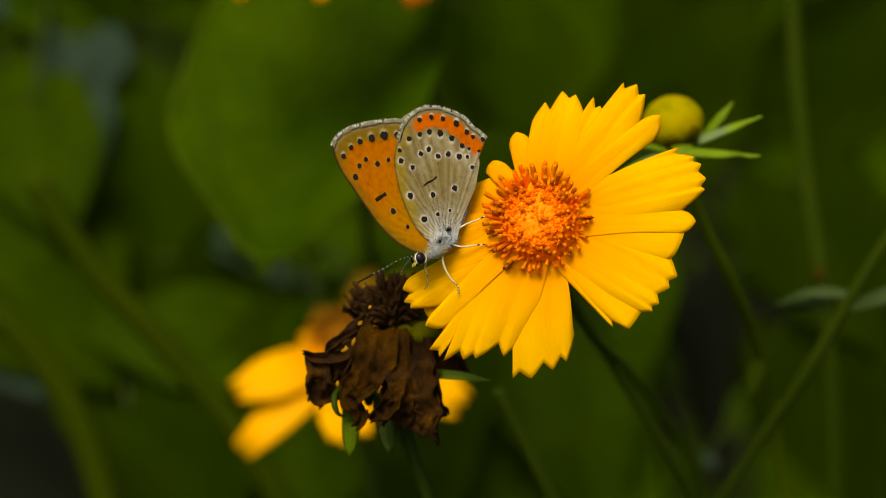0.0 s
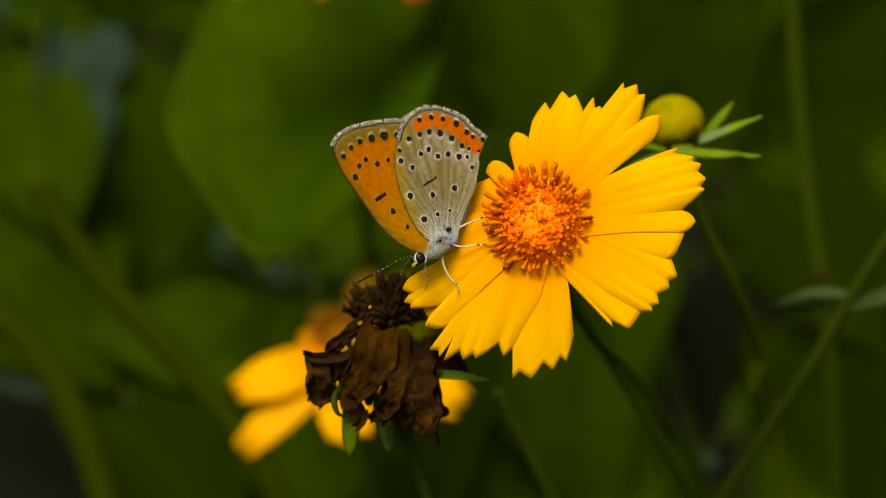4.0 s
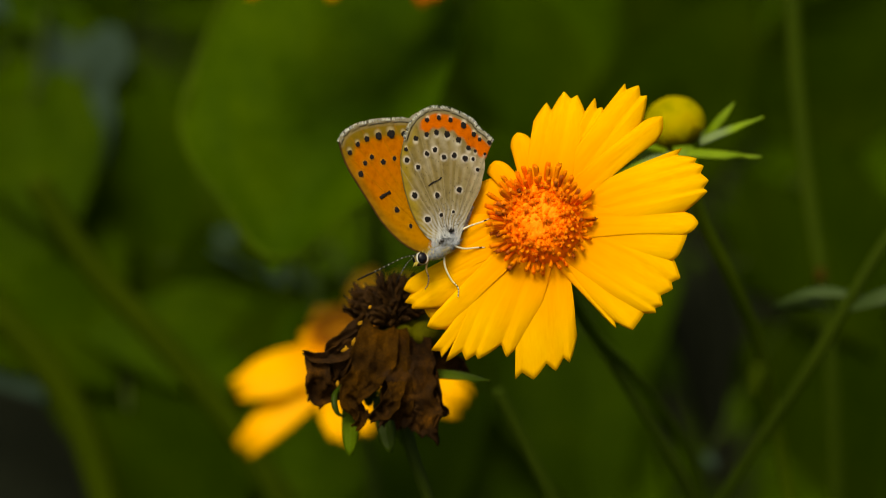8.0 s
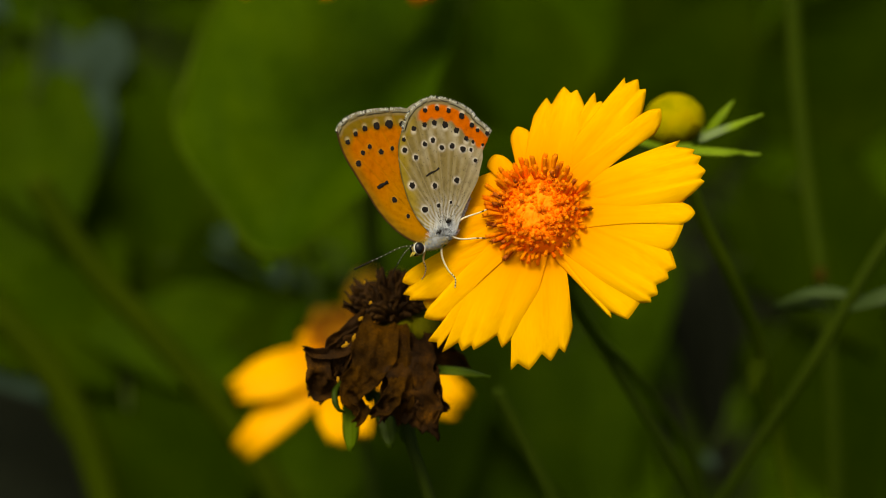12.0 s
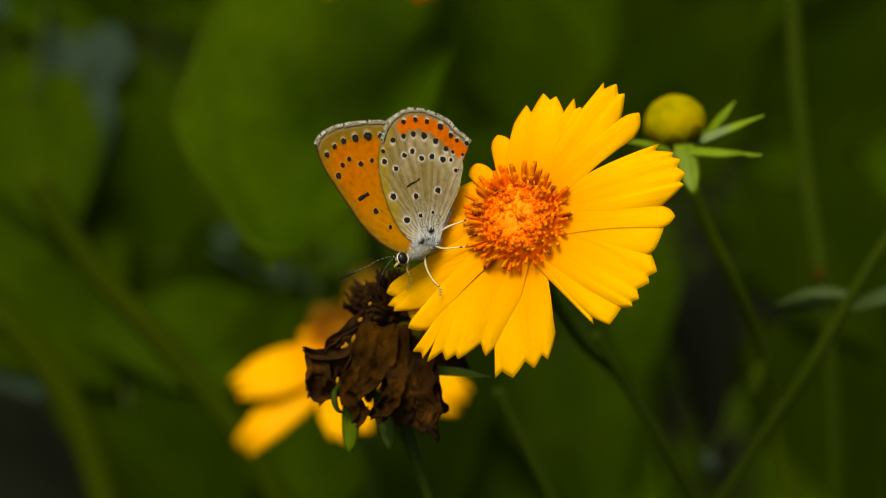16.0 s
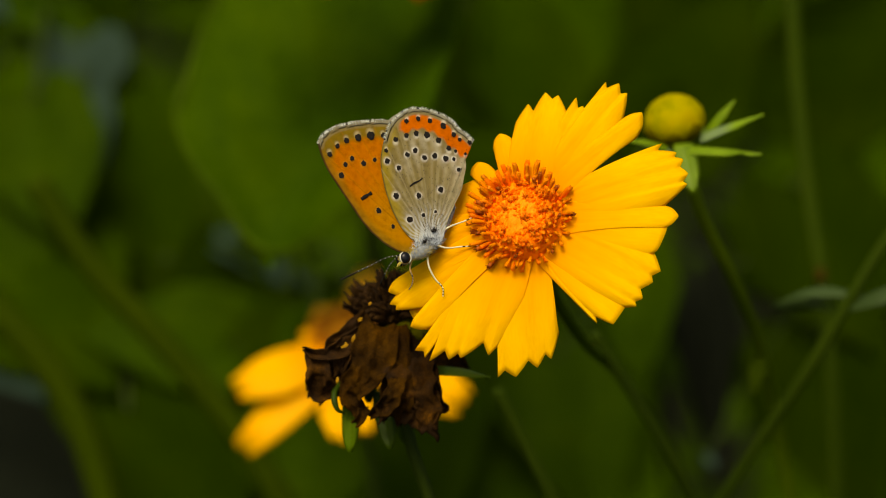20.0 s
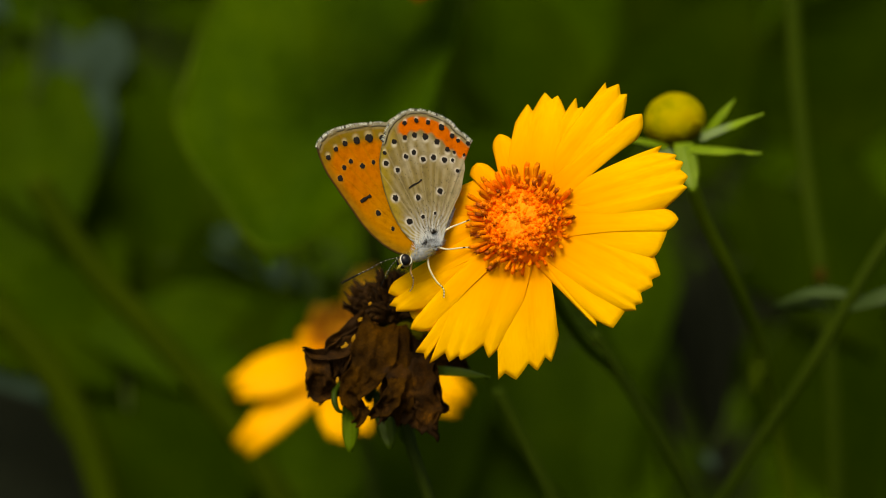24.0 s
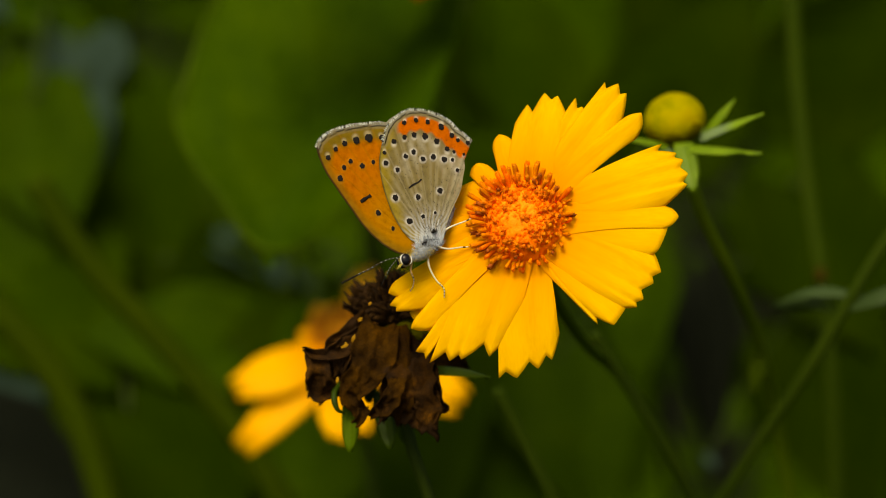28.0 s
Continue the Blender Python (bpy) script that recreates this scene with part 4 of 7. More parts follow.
# ---- withered flower head ----
def crumpled(spine, widths, seed, folds=2.5, deep=0.9, ragged=1.0, cols=33):
    """A dry petal along a bent spine, pleated across, with a torn edge; widths in mm from root to end."""
    c = spline(spine, 10)
    n = len(c)
    tan = np.gradient(c, axis=0)
    tan /= np.linalg.norm(tan, axis=1)[:, None]
    side = np.cross(tan, np.array(AWAY))
    side /= np.linalg.norm(side, axis=1)[:, None]
    out = np.cross(side, tan)
    w = np.interp(np.linspace(0, 1, n), np.linspace(0, 1, len(widths)), widths) / 2 * MM
    g = np.zeros((n, cols, 3))
    ph = seed * 1.7
    for i in range(n):
        s = i / (n - 1)
        for j in range(cols):
            t = -1 + 2 * j / (cols - 1)
            flat = c[i] + side[i] * w[i] * t
            q = Vector(flat) * 250 + Vector((seed * 5.3, 0, 0))
            torn = 1 + 0.30 * ragged * noise.noise(Vector((s * 6 + seed, 3.0 if t > 0 else 9.0, 0))) * abs(t)
            end = ragged * MM * s ** 4 * (1.7 * noise.noise(Vector((t * 2.3, seed * 3.1, 1))) + 1.2 * noise.noise(Vector((t * 6.5, seed, 4))))
            fold = deep * (0.35 + 0.6 * s) * math.sin(folds * math.pi * t + ph + 2.5 * noise.noise(q * 0.5))
            crease = 2.6 * abs(noise.noise(q)) + 1.3 * abs(noise.noise(q * 2.3)) - 0.35 * abs(noise.noise(q * 5.1))
            crush = np.array(noise.noise_vector(q * 0.9)) * 0.9 + np.array(noise.noise_vector(q * 3.5)) * 0.3
            g[i, j] = c[i] + side[i] * w[i] * t * torn + tan[i] * end + out[i] * (fold + crease - 0.6 - 1.1 * t * t) * MM + crush * (0.3 + 0.7 * s) * MM
    return g


def withered():
    m = facing(spot(-9.5, -15.8, 24.0), (-0.11, -0.05, 0.99), up=-AWAY)
    ob = thing("withered_flower", m, "withered tickseed head with crumpled dark brown petals and green sepals", "flower")
    rnd = random.Random(21)
    inv = m.inverted()
    v, f = ball(6.6 * MM, 6.0 * MM, 3.4 * MM, 10, 16)
    v = [tuple(Vector(q) * (1 + 0.10 * noise.noise(Vector(q) * 300))) for q in v]
    part("receptacle", mesh("receptacle", v, f, OLIVE), ob, m=inv @ Matrix.Translation(spot(-6.6, -15.6, 24.0)) @ m.to_3x3().to_4x4())
    v, f = ball(3.0 * MM, 2.6 * MM, 2.2 * MM, 8, 14)
    part("seed_case", mesh("seed_case", v, f, OLIVE), ob, "swollen olive green seed case", m=inv @ Matrix.Translation(spot(-3.3, -15.6, 19.0)) @ m.to_3x3().to_4x4())
    v, f = ball(5.2 * MM, 5.2 * MM, 3.6 * MM, 14, 22)
    v = [tuple(Vector(q) * (1 + 0.25 * noise.noise(Vector(q) * 420))) for q in v]
    part("seed_cone", mesh("seed_cone", v, f, CHAFF), ob, m=inv @ Matrix.Translation(spot(-9.9, -11.1, 24.0)) @ m.to_3x3().to_4x4())
    # dry florets stand in clumps of uneven height
    spikes = []
    for k in range(6):
        h = (1.6 + 0.7 * k) * MM
        v, f = tube([(0, 0, 0), (0.25 * MM, 0.1 * MM, h * 0.5), (0.4 * MM * (k - 2.5), 0.3 * MM, h)], [0.55 * MM, 0.62 * MM, 0.5 * MM, 0.18 * MM], 5, 3)
        v = [tuple(Vector(q) + Vector(noise.noise_vector(Vector(q) * 900 + Vector((k, 0, 0)))) * 0.22 * MM) for q in v]
        spikes.append(mesh("dry_floret", v, f, CHAFF))
    cone = inv @ spot(-10.1, -11.4, 24.0)
    for i in range(230):
        q = (i + 0.5) / 230
        a, e = i * 2.4, math.acos(1 - 1.12 * q)
        n = Vector((math.sin(e) * math.cos(a), math.sin(e) * math.sin(a), math.cos(e)))
        clump = noise.noise(n * 1.9 + Vector((4.2, 0, 0)))
        if clump < -0.22 and n.z > 0.3:
            continue
        p = cone + Vector((5.4 * n.x, 5.2 * n.y, 3.6 * n.z - 0.4)) * MM
        d = (n * 0.7 + Vector((rnd.uniform(-.6, .6), rnd.uniform(-.6, .6), 0.5))).normalized()
        k = max(0, min(5, int(2.2 + 5 * clump + rnd.uniform(-0.8, 0.8))))
        part("dry_floret", spikes[k], ob, m=Matrix.Translation(p) @ d.to_track_quat("Z", "X").to_matrix().to_4x4())
    # crumpled petals hang round the head: spine from root to end, widths in mm, folds, depth of the folds, raggedness
    hanging = [
        ([spot(-13.8, -13.7, 19.0), spot(-16.9, -16.6, 16.0), spot(-19.5, -20.3, 15.0), spot(-21.4, -23.2, 16.0), spot(-23.5, -27.6, 19.0)], (3.6, 4.8, 5.2, 6.4, 3.8), 1.5, 0.6, 1.2, WITHER),
        ([spot(-15.0, -16.2, 17.0), spot(-18.4, -19.0, 14.0), spot(-21.3, -19.8, 14.0), spot(-24.8, -19.0, 15.0)], (3.0, 3.4, 2.4, 0.3), 1.0, 0.3, 0.3, WITHER),
        ([spot(-23.1, -20.3, 15.0), spot(-22.9, -23.5, 13.0), spot(-22.0, -26.1, 15.0), spot(-19.4, -26.0, 17.0)], (3.4, 5.0, 4.4, 1.8), 1.5, 0.5, 1.0, WITHER),
        ([spot(-14.6, -15.6, 18.0), spot(-16.8, -20.7, 15.0), spot(-18.3, -24.5, 16.0), spot(-19.2, -26.7, 18.0)], (4.0, 6.4, 5.0, 1.8), 1.2, 0.5, 1.0, WITHER),
        ([spot(-11.3, -14.3, 18.0), spot(-12.8, -19.6, 14.0), spot(-15.5, -24.8, 14.0), spot(-17.3, -28.2, 16.0), spot(-14.8, -30.9, 16.0)], (6.4, 8.4, 6.2, 3.8, 2.0), 1.0, 0.5, 0.9, BROWN_WITHER),
        ([spot(-5.6, -15.8, 18.0), spot(-5.6, -21.7, 15.0), spot(-5.8, -27.5, 14.0), spot(-6.5, -33.6, 16.0)], (6.6, 7.8, 9.6, 11.0), 1.3, 0.7, 1.5, WITHER),
        ([spot(-9.4, -15.6, 19.0), spot(-8.7, -20.7, 16.0), spot(-8.7, -25.9, 15.0), spot(-8.5, -32.0, 16.0)], (5.5, 6.4, 5.8, 6.2), 1.0, 0.5, 1.1, BROWN_WITHER),
        ([spot(-8.1, -24.3, 14.0), spot(-9.3, -27.4, 13.0), spot(-11.2, -30.1, 14.0), spot(-13.5, -31.5, 15.0)], (3.0, 3.4, 2.6, 1.0), 0.8, 0.3, 0.7, BROWN_WITHER),
        ([spot(-4.2, -19.7, 17.0), spot(-3.1, -25.2, 15.0), spot(-2.3, -28.8, 16.0), spot(-0.2, -29.8, 17.0)], (3.8, 4.8, 4.0, 0.6), 1.0, 0.4, 0.8, WITHER),
        ([spot(-3.3, -27.0, 16.0), spot(-2.7, -29.8, 15.0), spot(-3.7, -33.6, 16.0)], (4.0, 5.0, 1.8), 1.0, 0.4, 1.0, WITHER),
        ([spot(-2.5, -17.3, 24.0), spot(0.2, -20.4, 26.0), spot(2.6, -22.6, 28.0), spot(4.1, -24.2, 29.0)], (4.0, 4.5, 4.0, 1.6), 1.2, 0.3, 1.0, WITHER),
        ([spot(-10.1, -16.0, 30.0), spot(-11.6, -21.5, 31.0), spot(-12.9, -24.3, 31.0), spot(-12.7, -26.2, 31.0)], (8.0, 8.6, 6.0, 3.0), 1.5, 0.5, 1.2, WITHER),
        ([spot(-18.8, -11.5, 21.0), spot(-17.7, -11.8, 21.0), spot(-16.3, -12.6, 22.0)], (0.3, 0.8, 1.6), 1.0, 0.1, 0.3, WITHER),
        ([spot(-15.0, -30.3, 16.0), spot(-15.2, -31.3, 15.0), spot(-16.0, -32.2, 16.0)], (1.4, 1.2, 0.9), 1.0, 0.1, 0.5, BROWN_WITHER)]
    for i, (spine, widths, folds, deep, ragged, mat) in enumerate(hanging):
        g = crumpled(spine, widths, 3 + i, folds, deep, ragged)
        v, f = sheet(g, 0.00022)
        part("withered_petal", mesh("withered_petal", local(m, [Vector(q) for q in v]), f, mat), ob)
    # small amber flecks painted for the light that comes through the dry petals
    for i, (b, t, w) in enumerate([(spot(-15.5, -13.9, 12.0), spot(-14.7, -13.1, 12.0), 0.7), (spot(-16.6, -17.6, 11.0), spot(-16.0, -16.1, 11.0), 0.6), (spot(-18.6, -18.6, 11.0), spot(-17.1, -18.0, 11.0), 0.6), (spot(-17.5, -18.2, 11.0), spot(-17.8, -17.6, 11.0), 0.5),
                                   (spot(-19.2, -24.0, 12.0), spot(-19.3, -25.3, 12.0), 0.6), (spot(-13.1, -10.3, 12.0), spot(-13.6, -11.0, 12.0), 0.5), (spot(-14.6, -6.5, 14.0), spot(-14.3, -7.1, 14.0), 0.5)]):
        g = blade((t - b).length, w * MM, 0, cup=0.2, base=0.5, peak=0.5, round_tip=0.5, cols=9, rows=8, seed=i)
        part("fleck", mesh("fleck", *sheet(g, 0.0001), BACKLIT), ob, "amber fleck for light coming through a dry petal", m=inv @ along(b, t, -AWAY))
    # green sepals below
    for i, (b, t, w, nrm, mat) in enumerate([
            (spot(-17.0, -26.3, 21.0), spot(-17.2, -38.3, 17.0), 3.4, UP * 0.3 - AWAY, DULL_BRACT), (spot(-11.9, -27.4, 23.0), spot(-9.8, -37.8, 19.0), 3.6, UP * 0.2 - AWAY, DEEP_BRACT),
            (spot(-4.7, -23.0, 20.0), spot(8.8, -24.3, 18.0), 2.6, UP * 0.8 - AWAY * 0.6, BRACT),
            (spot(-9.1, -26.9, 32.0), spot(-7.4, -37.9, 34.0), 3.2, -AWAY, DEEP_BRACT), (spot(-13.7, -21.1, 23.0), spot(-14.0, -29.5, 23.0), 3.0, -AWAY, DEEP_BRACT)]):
        g = blade((t - b).length, w * MM, 0, cup=0.05, droop=0.02, base=0.75, peak=0.4, round_tip=0.22, cols=11, rows=12, seed=i)
        part("sepal", mesh("sepal", *sheet(g, 0.0004), mat), ob, m=inv @ along(b, t, nrm))
    curl = local(m, [spot(-18.9, -25.3, 16.0), spot(-19.9, -27.0, 14.0), spot(-19.8, -28.8, 13.0), spot(-19.2, -30.1, 13.0), spot(-18.2, -30.7, 14.0)])
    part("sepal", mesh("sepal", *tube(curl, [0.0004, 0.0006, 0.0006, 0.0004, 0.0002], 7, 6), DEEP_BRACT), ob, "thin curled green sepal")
    stem_to_ground(ob, [spot(-8.9, -18.0, 25.0), spot(-8.1, -27.6, 26.0), spot(-6.2, -37.4, 28.0), spot(-3.0, -47.4, 31.0), spot(1.7, -67.5, 36.0), (0.02, 0.08, 0.1), (0.02, 0.085, -0.01)], 0.0013, 0.0012)
    return ob


WITHERED = withered()


# ---- bud ----
def flower_bud():
    m = facing(spot(45.9, 25.3, 52.0), (-0.24, -0.16, 0.96))
    ob = thing("flower_bud", m, "round olive yellow tickseed bud with green bracts", "flower bud")
    v, f = ball(6.15 * MM, 6.15 * MM, 5.3 * MM, 28, 48)
    made = []
    for x, y, z in v:
        a, h = math.atan2(y, x), z / (5.5 * MM)
        groove = 1 - 0.035 * max(0.0, math.cos(8 * a + 1.6 * h)) ** 6 * (1 - h * h) - 0.03 * max(0.0, h) ** 6
        lump = 1 + 0.03 * noise.noise(Vector((x, y, z)) * 420)
        wide = 1 - 0.10 * max(0.0, -h) ** 2
        made.append((x * groove * lump * wide, y * groove * lump * wide, z * lump))
    part("bud_head", mesh("bud_head", made, f, BUD), ob)
    # dark olive bracts clasp the lower half, added to give its shaded look
    for k in range(8):
        g = np.zeros((12, 9, 3))
        for i in range(12):
            s = i / 11
            h = -0.93 + (0.98 + 0.10 * (k % 3)) * s
            w = 0.46 * (1 - 0.15 * s) * (1 - max(0.0, s - 0.45) ** 2 * 3.0)
            for j in range(9):
                a = k * math.pi / 4 + 0.3 + w * (j / 4 - 1)
                r = 6.15 * math.sqrt(max(0.0, 1 - h * h)) * (1 - 0.10 * max(0.0, -h) ** 2) + 0.16 + 0.05 * (k % 2)
                g[i, j] = (r * MM * math.cos(a), r * MM * math.sin(a), 5.3 * h * MM)
        part("inner_bract", mesh("inner_bract", *sheet(g[:, ::-1], 0.0002), SHADE_BRACT), ob, "dark olive bract for the shade low on the bud")
    for i, (b, t, w, mat, cup) in enumerate([
            (spot(51.5, 21.5, 50.0), spot(57.6, 29.1, 47.0), 2.2, BRACT, 0.05), (spot(50.6, 21.6, 47.0), spot(62.3, 25.8, 40.0), 2.7, WAXY_BRACT, 0.02),
            (spot(47.1, 19.5, 46.0), spot(61.6, 18.1, 38.0), 2.6, BRACT, 0.0), (spot(47.1, 20.6, 46.0), spot(48.6, 10.5, 41.0), 4.4, BRACT, 0.05),
            (spot(44.7, 19.4, 47.0), spot(35.8, 20.9, 42.0), 2.2, BRACT, 0.05), (spot(44.9, 19.1, 46.0), spot(31.8, 13.0, 38.0), 3.0, WAXY_BRACT, 0.03),
            (spot(47.7, 21.7, 58.0), spot(45.7, 23.9, 66.0), 3.0, BRACT, 0.05), (spot(50.7, 22.6, 58.0), spot(54.3, 24.4, 66.0), 3.0, BRACT, 0.05)]):
        g = blade((t - b).length, w * MM, 0, cup=cup, droop=0.0, base=0.9, peak=0.25, round_tip=0.40, cols=11, rows=12, seed=i)
        part("bract", mesh("bract", *sheet(g, 0.0004), mat), ob, m=m.inverted() @ along(b, t, -AWAY + UP))
    v, f = ball(4.8 * MM, 4.8 * MM, 2.2 * MM, 8, 14)
    part("receptacle", mesh("receptacle", v, f, DULL_BRACT), ob, m=Matrix.Translation((0, 0, -4.8 * MM)))
    stem_to_ground(ob, [spot(47.6, 20.3, 53.0), spot(52.0, 8.2, 62.0), spot(60.3, -5.8, 76.0), spot(69.6, -21.1, 100.0), spot(77.7, -42.1, 128.0), spot(87.5, -82.4, 150.0), (0.10, 0.23, 0.1), (0.10, 0.235, -0.01)],
                   0.0013, 0.0014, BUD_STEM)
    b, t = spot(70.6, -22.8, 104.0), spot(68.3, -32.9, 100.0)
    g = blade((t - b).length, 4.2 * MM, 0, cup=0.10, droop=0.05, base=0.5, peak=0.5, round_tip=0.5, cols=11, rows=12, seed=9)
    part("stem_leaf", mesh("stem_leaf", *sheet(g, 0.0004), OLIVE_STEM), ob, "small olive leaf low on the stem", m=m.inverted() @ along(b, t, UP - AWAY))
    return ob


BUD_THING = flower_bud()


# ---- butterfly ----
def polyline_distance(x, y, line):
    best = np.full(x.shape, 1e9)
    for (ax, ay), (bx, by) in zip(line[:-1], line[1:]):
        dx, dy = bx - ax, by - ay
        t = np.clip(((x - ax) * dx + (y - ay) * dy) / (dx * dx + dy * dy + 1e-12), 0, 1)
        best = np.minimum(best, np.hypot(x - ax - t * dx, y - ay - t * dy))
    return best


def step(a, b, x):
    t = np.clip((x - a) / (b - a), 0, 1)
    return t * t * (3 - 2 * t)


def blend(a, b, t):
    return np.asarray(a) * (1 - t[:, None]) + np.asarray(b) * t[:, None]


def wing_height(x, y):
    return 0.25 * np.sin(x * 0.22 + 0.5) + 0.004 * (x * x + y * y) * 0.3


def wing_mesh(name, root, outline, margin, paint, veins, thick=0.07, z0=0.0):
    """A wing as rings round its root, its outer margin faintly scalloped; paint gives the colour of the scales, veins their directions in degrees."""
    rim = spline(outline, 10, closed=True)
    run = np.arange(10 * (margin - 1))
    grow = 1 + 0.006 * (np.abs(np.sin(run * math.pi / 16)) - 0.5)
    rim[:len(run)] = np.array(root) + (rim[:len(run)] - np.array(root)) * grow[:, None]
    n, rings = len(rim), 100
    xy = [np.array(root)] + [np.array(root) + (p - root) * (k / rings) for k in range(1, rings + 1) for p in rim]
    xy = np.array(xy)
    x, y = xy[:, 0], xy[:, 1]
    ang = np.degrees(np.arctan2(y - root[1], x - root[0]))
    rad = np.hypot(x - root[0], y - root[1])
    ridge = np.zeros(len(x))
    for v in veins:
        ridge = np.maximum(ridge, np.exp(-((ang - v) * np.pi / 180 * rad / 0.10) ** 2) * step(1.0, 4.0, rad))
    z = z0 + wing_height(x, y) + 0.05 * ridge + 0.04 * np.sin(np.radians(ang) * 40) * step(3, 9, rad)
    col = np.ones((2 * len(x), 4))
    col[:len(x), :3] = paint(x, y, rad, ridge)
    col[len(x):, :3] = col[:len(x), :3]
    verts = np.concatenate([np.stack([x, y, z], 1), np.stack([x, y, z - thick], 1)]) * MM
    faces, o = [], len(x)
    for j in range(n):
        k = (j + 1) % n
        faces += [(0, 1 + j, 1 + k), (o, o + 1 + k, o + 1 + j)]
        for r in range(rings - 1):
            a, b = 1 + r * n, 1 + (r + 1) * n
            faces += [(a + j, b + j, b + k, a + k), (o + a + j, o + a + k, o + b + k, o + b + j)]
        e = 1 + (rings - 1) * n
        faces.append((e + j, o + e + j, o + e + k, e + k))
    return mesh(name, verts, faces, WING, colours=col)


HIND_ROOT, FORE_ROOT = (0.2, 0.3), (-1.6, 0.2)
HIND_MARGIN = [(-8.59, 18.51), (-7.93, 20.56), (-6.63, 22.43), (-5.09, 23.65), (-3.13, 24.43), (-0.34, 24.24), (2.24, 23.39), (4.16, 22.31), (5.12, 21.21), (6.83, 20.00), (7.97, 19.02)]
HIND_REST = [(6.91, 17.43), (6.47, 16.06), (6.54, 14.21), (6.12, 12.14), (5.70, 10.07), (4.29, 7.18), (3.17, 4.71), (2.49, 2.66), (1.63, 0.21), (-0.28, -0.41), (-2.41, 0.12), (-4.51, 1.63), (-6.14, 3.86), (-7.35, 6.29), (-8.44, 9.54), (-9.07, 12.38), (-9.29, 14.82), (-9.07, 16.66)]
FORE_MARGIN = [(-20.86, 16.89), (-20.41, 18.11), (-19.20, 19.35), (-17.07, 20.48), (-14.31, 21.26), (-11.12, 21.81), (-8.56, 22.02), (-5.57, 21.92)]
FORE_REST = [(-3.55, 18.18), (-1.66, 10.01), (-0.80, 3.47), (-1.34, 0.20), (-3.11, -1.59), (-5.46, -1.59), (-7.77, -0.61), (-10.06, 1.01), (-12.52, 3.43), (-14.75, 6.45), (-16.97, 9.46), (-18.98, 12.27), (-20.25, 14.88)]


RINGED = [(-8.07, 14.68, 0.41), (-5.97, 13.52, 0.37), (-4.39, 15.99, 0.37), (-2.91, 16.79, 0.41), (-1.18, 15.55, 0.41), (0.69, 15.94, 0.41), (2.71, 15.56, 0.45), (4.23, 15.50, 0.32), (5.12, 13.65, 0.32)]
RINGED_LOW = [(-6.47, 8.50, 0.49), (-2.31, 8.69, 0.41), (1.74, 9.87, 0.45), (-3.99, 4.35, 0.49), (-1.52, 5.22, 0.32), (0.74, 5.89, 0.24)]
BAND_TOP = [(-4.50, 21.98, 0.37), (-2.38, 22.51, 0.37), (-0.23, 22.22, 0.37), (2.26, 21.45, 0.49), (4.21, 19.91, 0.41), (5.35, 19.06, 0.32), (7.22, 18.64, 0.37), (-8.31, 16.55, 0.32)]
BAND_LOW = [(-6.54, 18.58, 0.41), (-4.54, 19.43, 0.37), (-2.76, 19.87, 0.41), (-0.74, 19.70, 0.49), (1.39, 18.79, 0.45), (3.30, 17.46, 0.41), (4.58, 16.94, 0.28), (6.44, 16.56, 0.24)]
FORE_TOP = [(-18.73, 15.31, 0.41), (-17.26, 16.87, 0.37), (-15.59, 17.95, 0.41), (-13.42, 18.59, 0.53), (-11.03, 19.12, 0.61), (-8.69, 19.28, 0.41)]
FORE_MID = [(-16.57, 11.69, 0.45), (-15.80, 13.68, 0.37), (-14.54, 14.84, 0.37), (-12.37, 14.09, 0.41), (-10.27, 14.85, 0.32), (-9.62, 5.75, 0.45), (-6.98, 3.04, 0.32)]


def halo(x, y, spots, wide, dx=0.0, dy=0.0):
    """Pale scales that fade out round each spot of a row."""
    best = np.zeros(x.shape)
    for sx, sy, r in spots:
        best = np.maximum(best, np.exp(-(np.hypot(x - sx - dx * r, y - sy - dy * r) / (r * wide)) ** 4))
    return best


def edging(c, x, y, d):
    """The outer margin of a wing: pale scales, a thin dark line, then dull beige."""
    c = blend(c, (0.24, 0.195, 0.085), 0.75 * step(0.62, 0.75, d) * (1 - step(0.95, 1.25, d)))
    c = blend(c, (0.020, 0.017, 0.010), step(0.42, 0.50, d) * (1 - step(0.64, 0.76, d)))
    return blend(c, (0.25, 0.26, 0.205), (1 - step(0.40, 0.50, d)) * (0.75 + 0.25 * np.sin(x * 11 + 3 * np.sin(y * 7))))


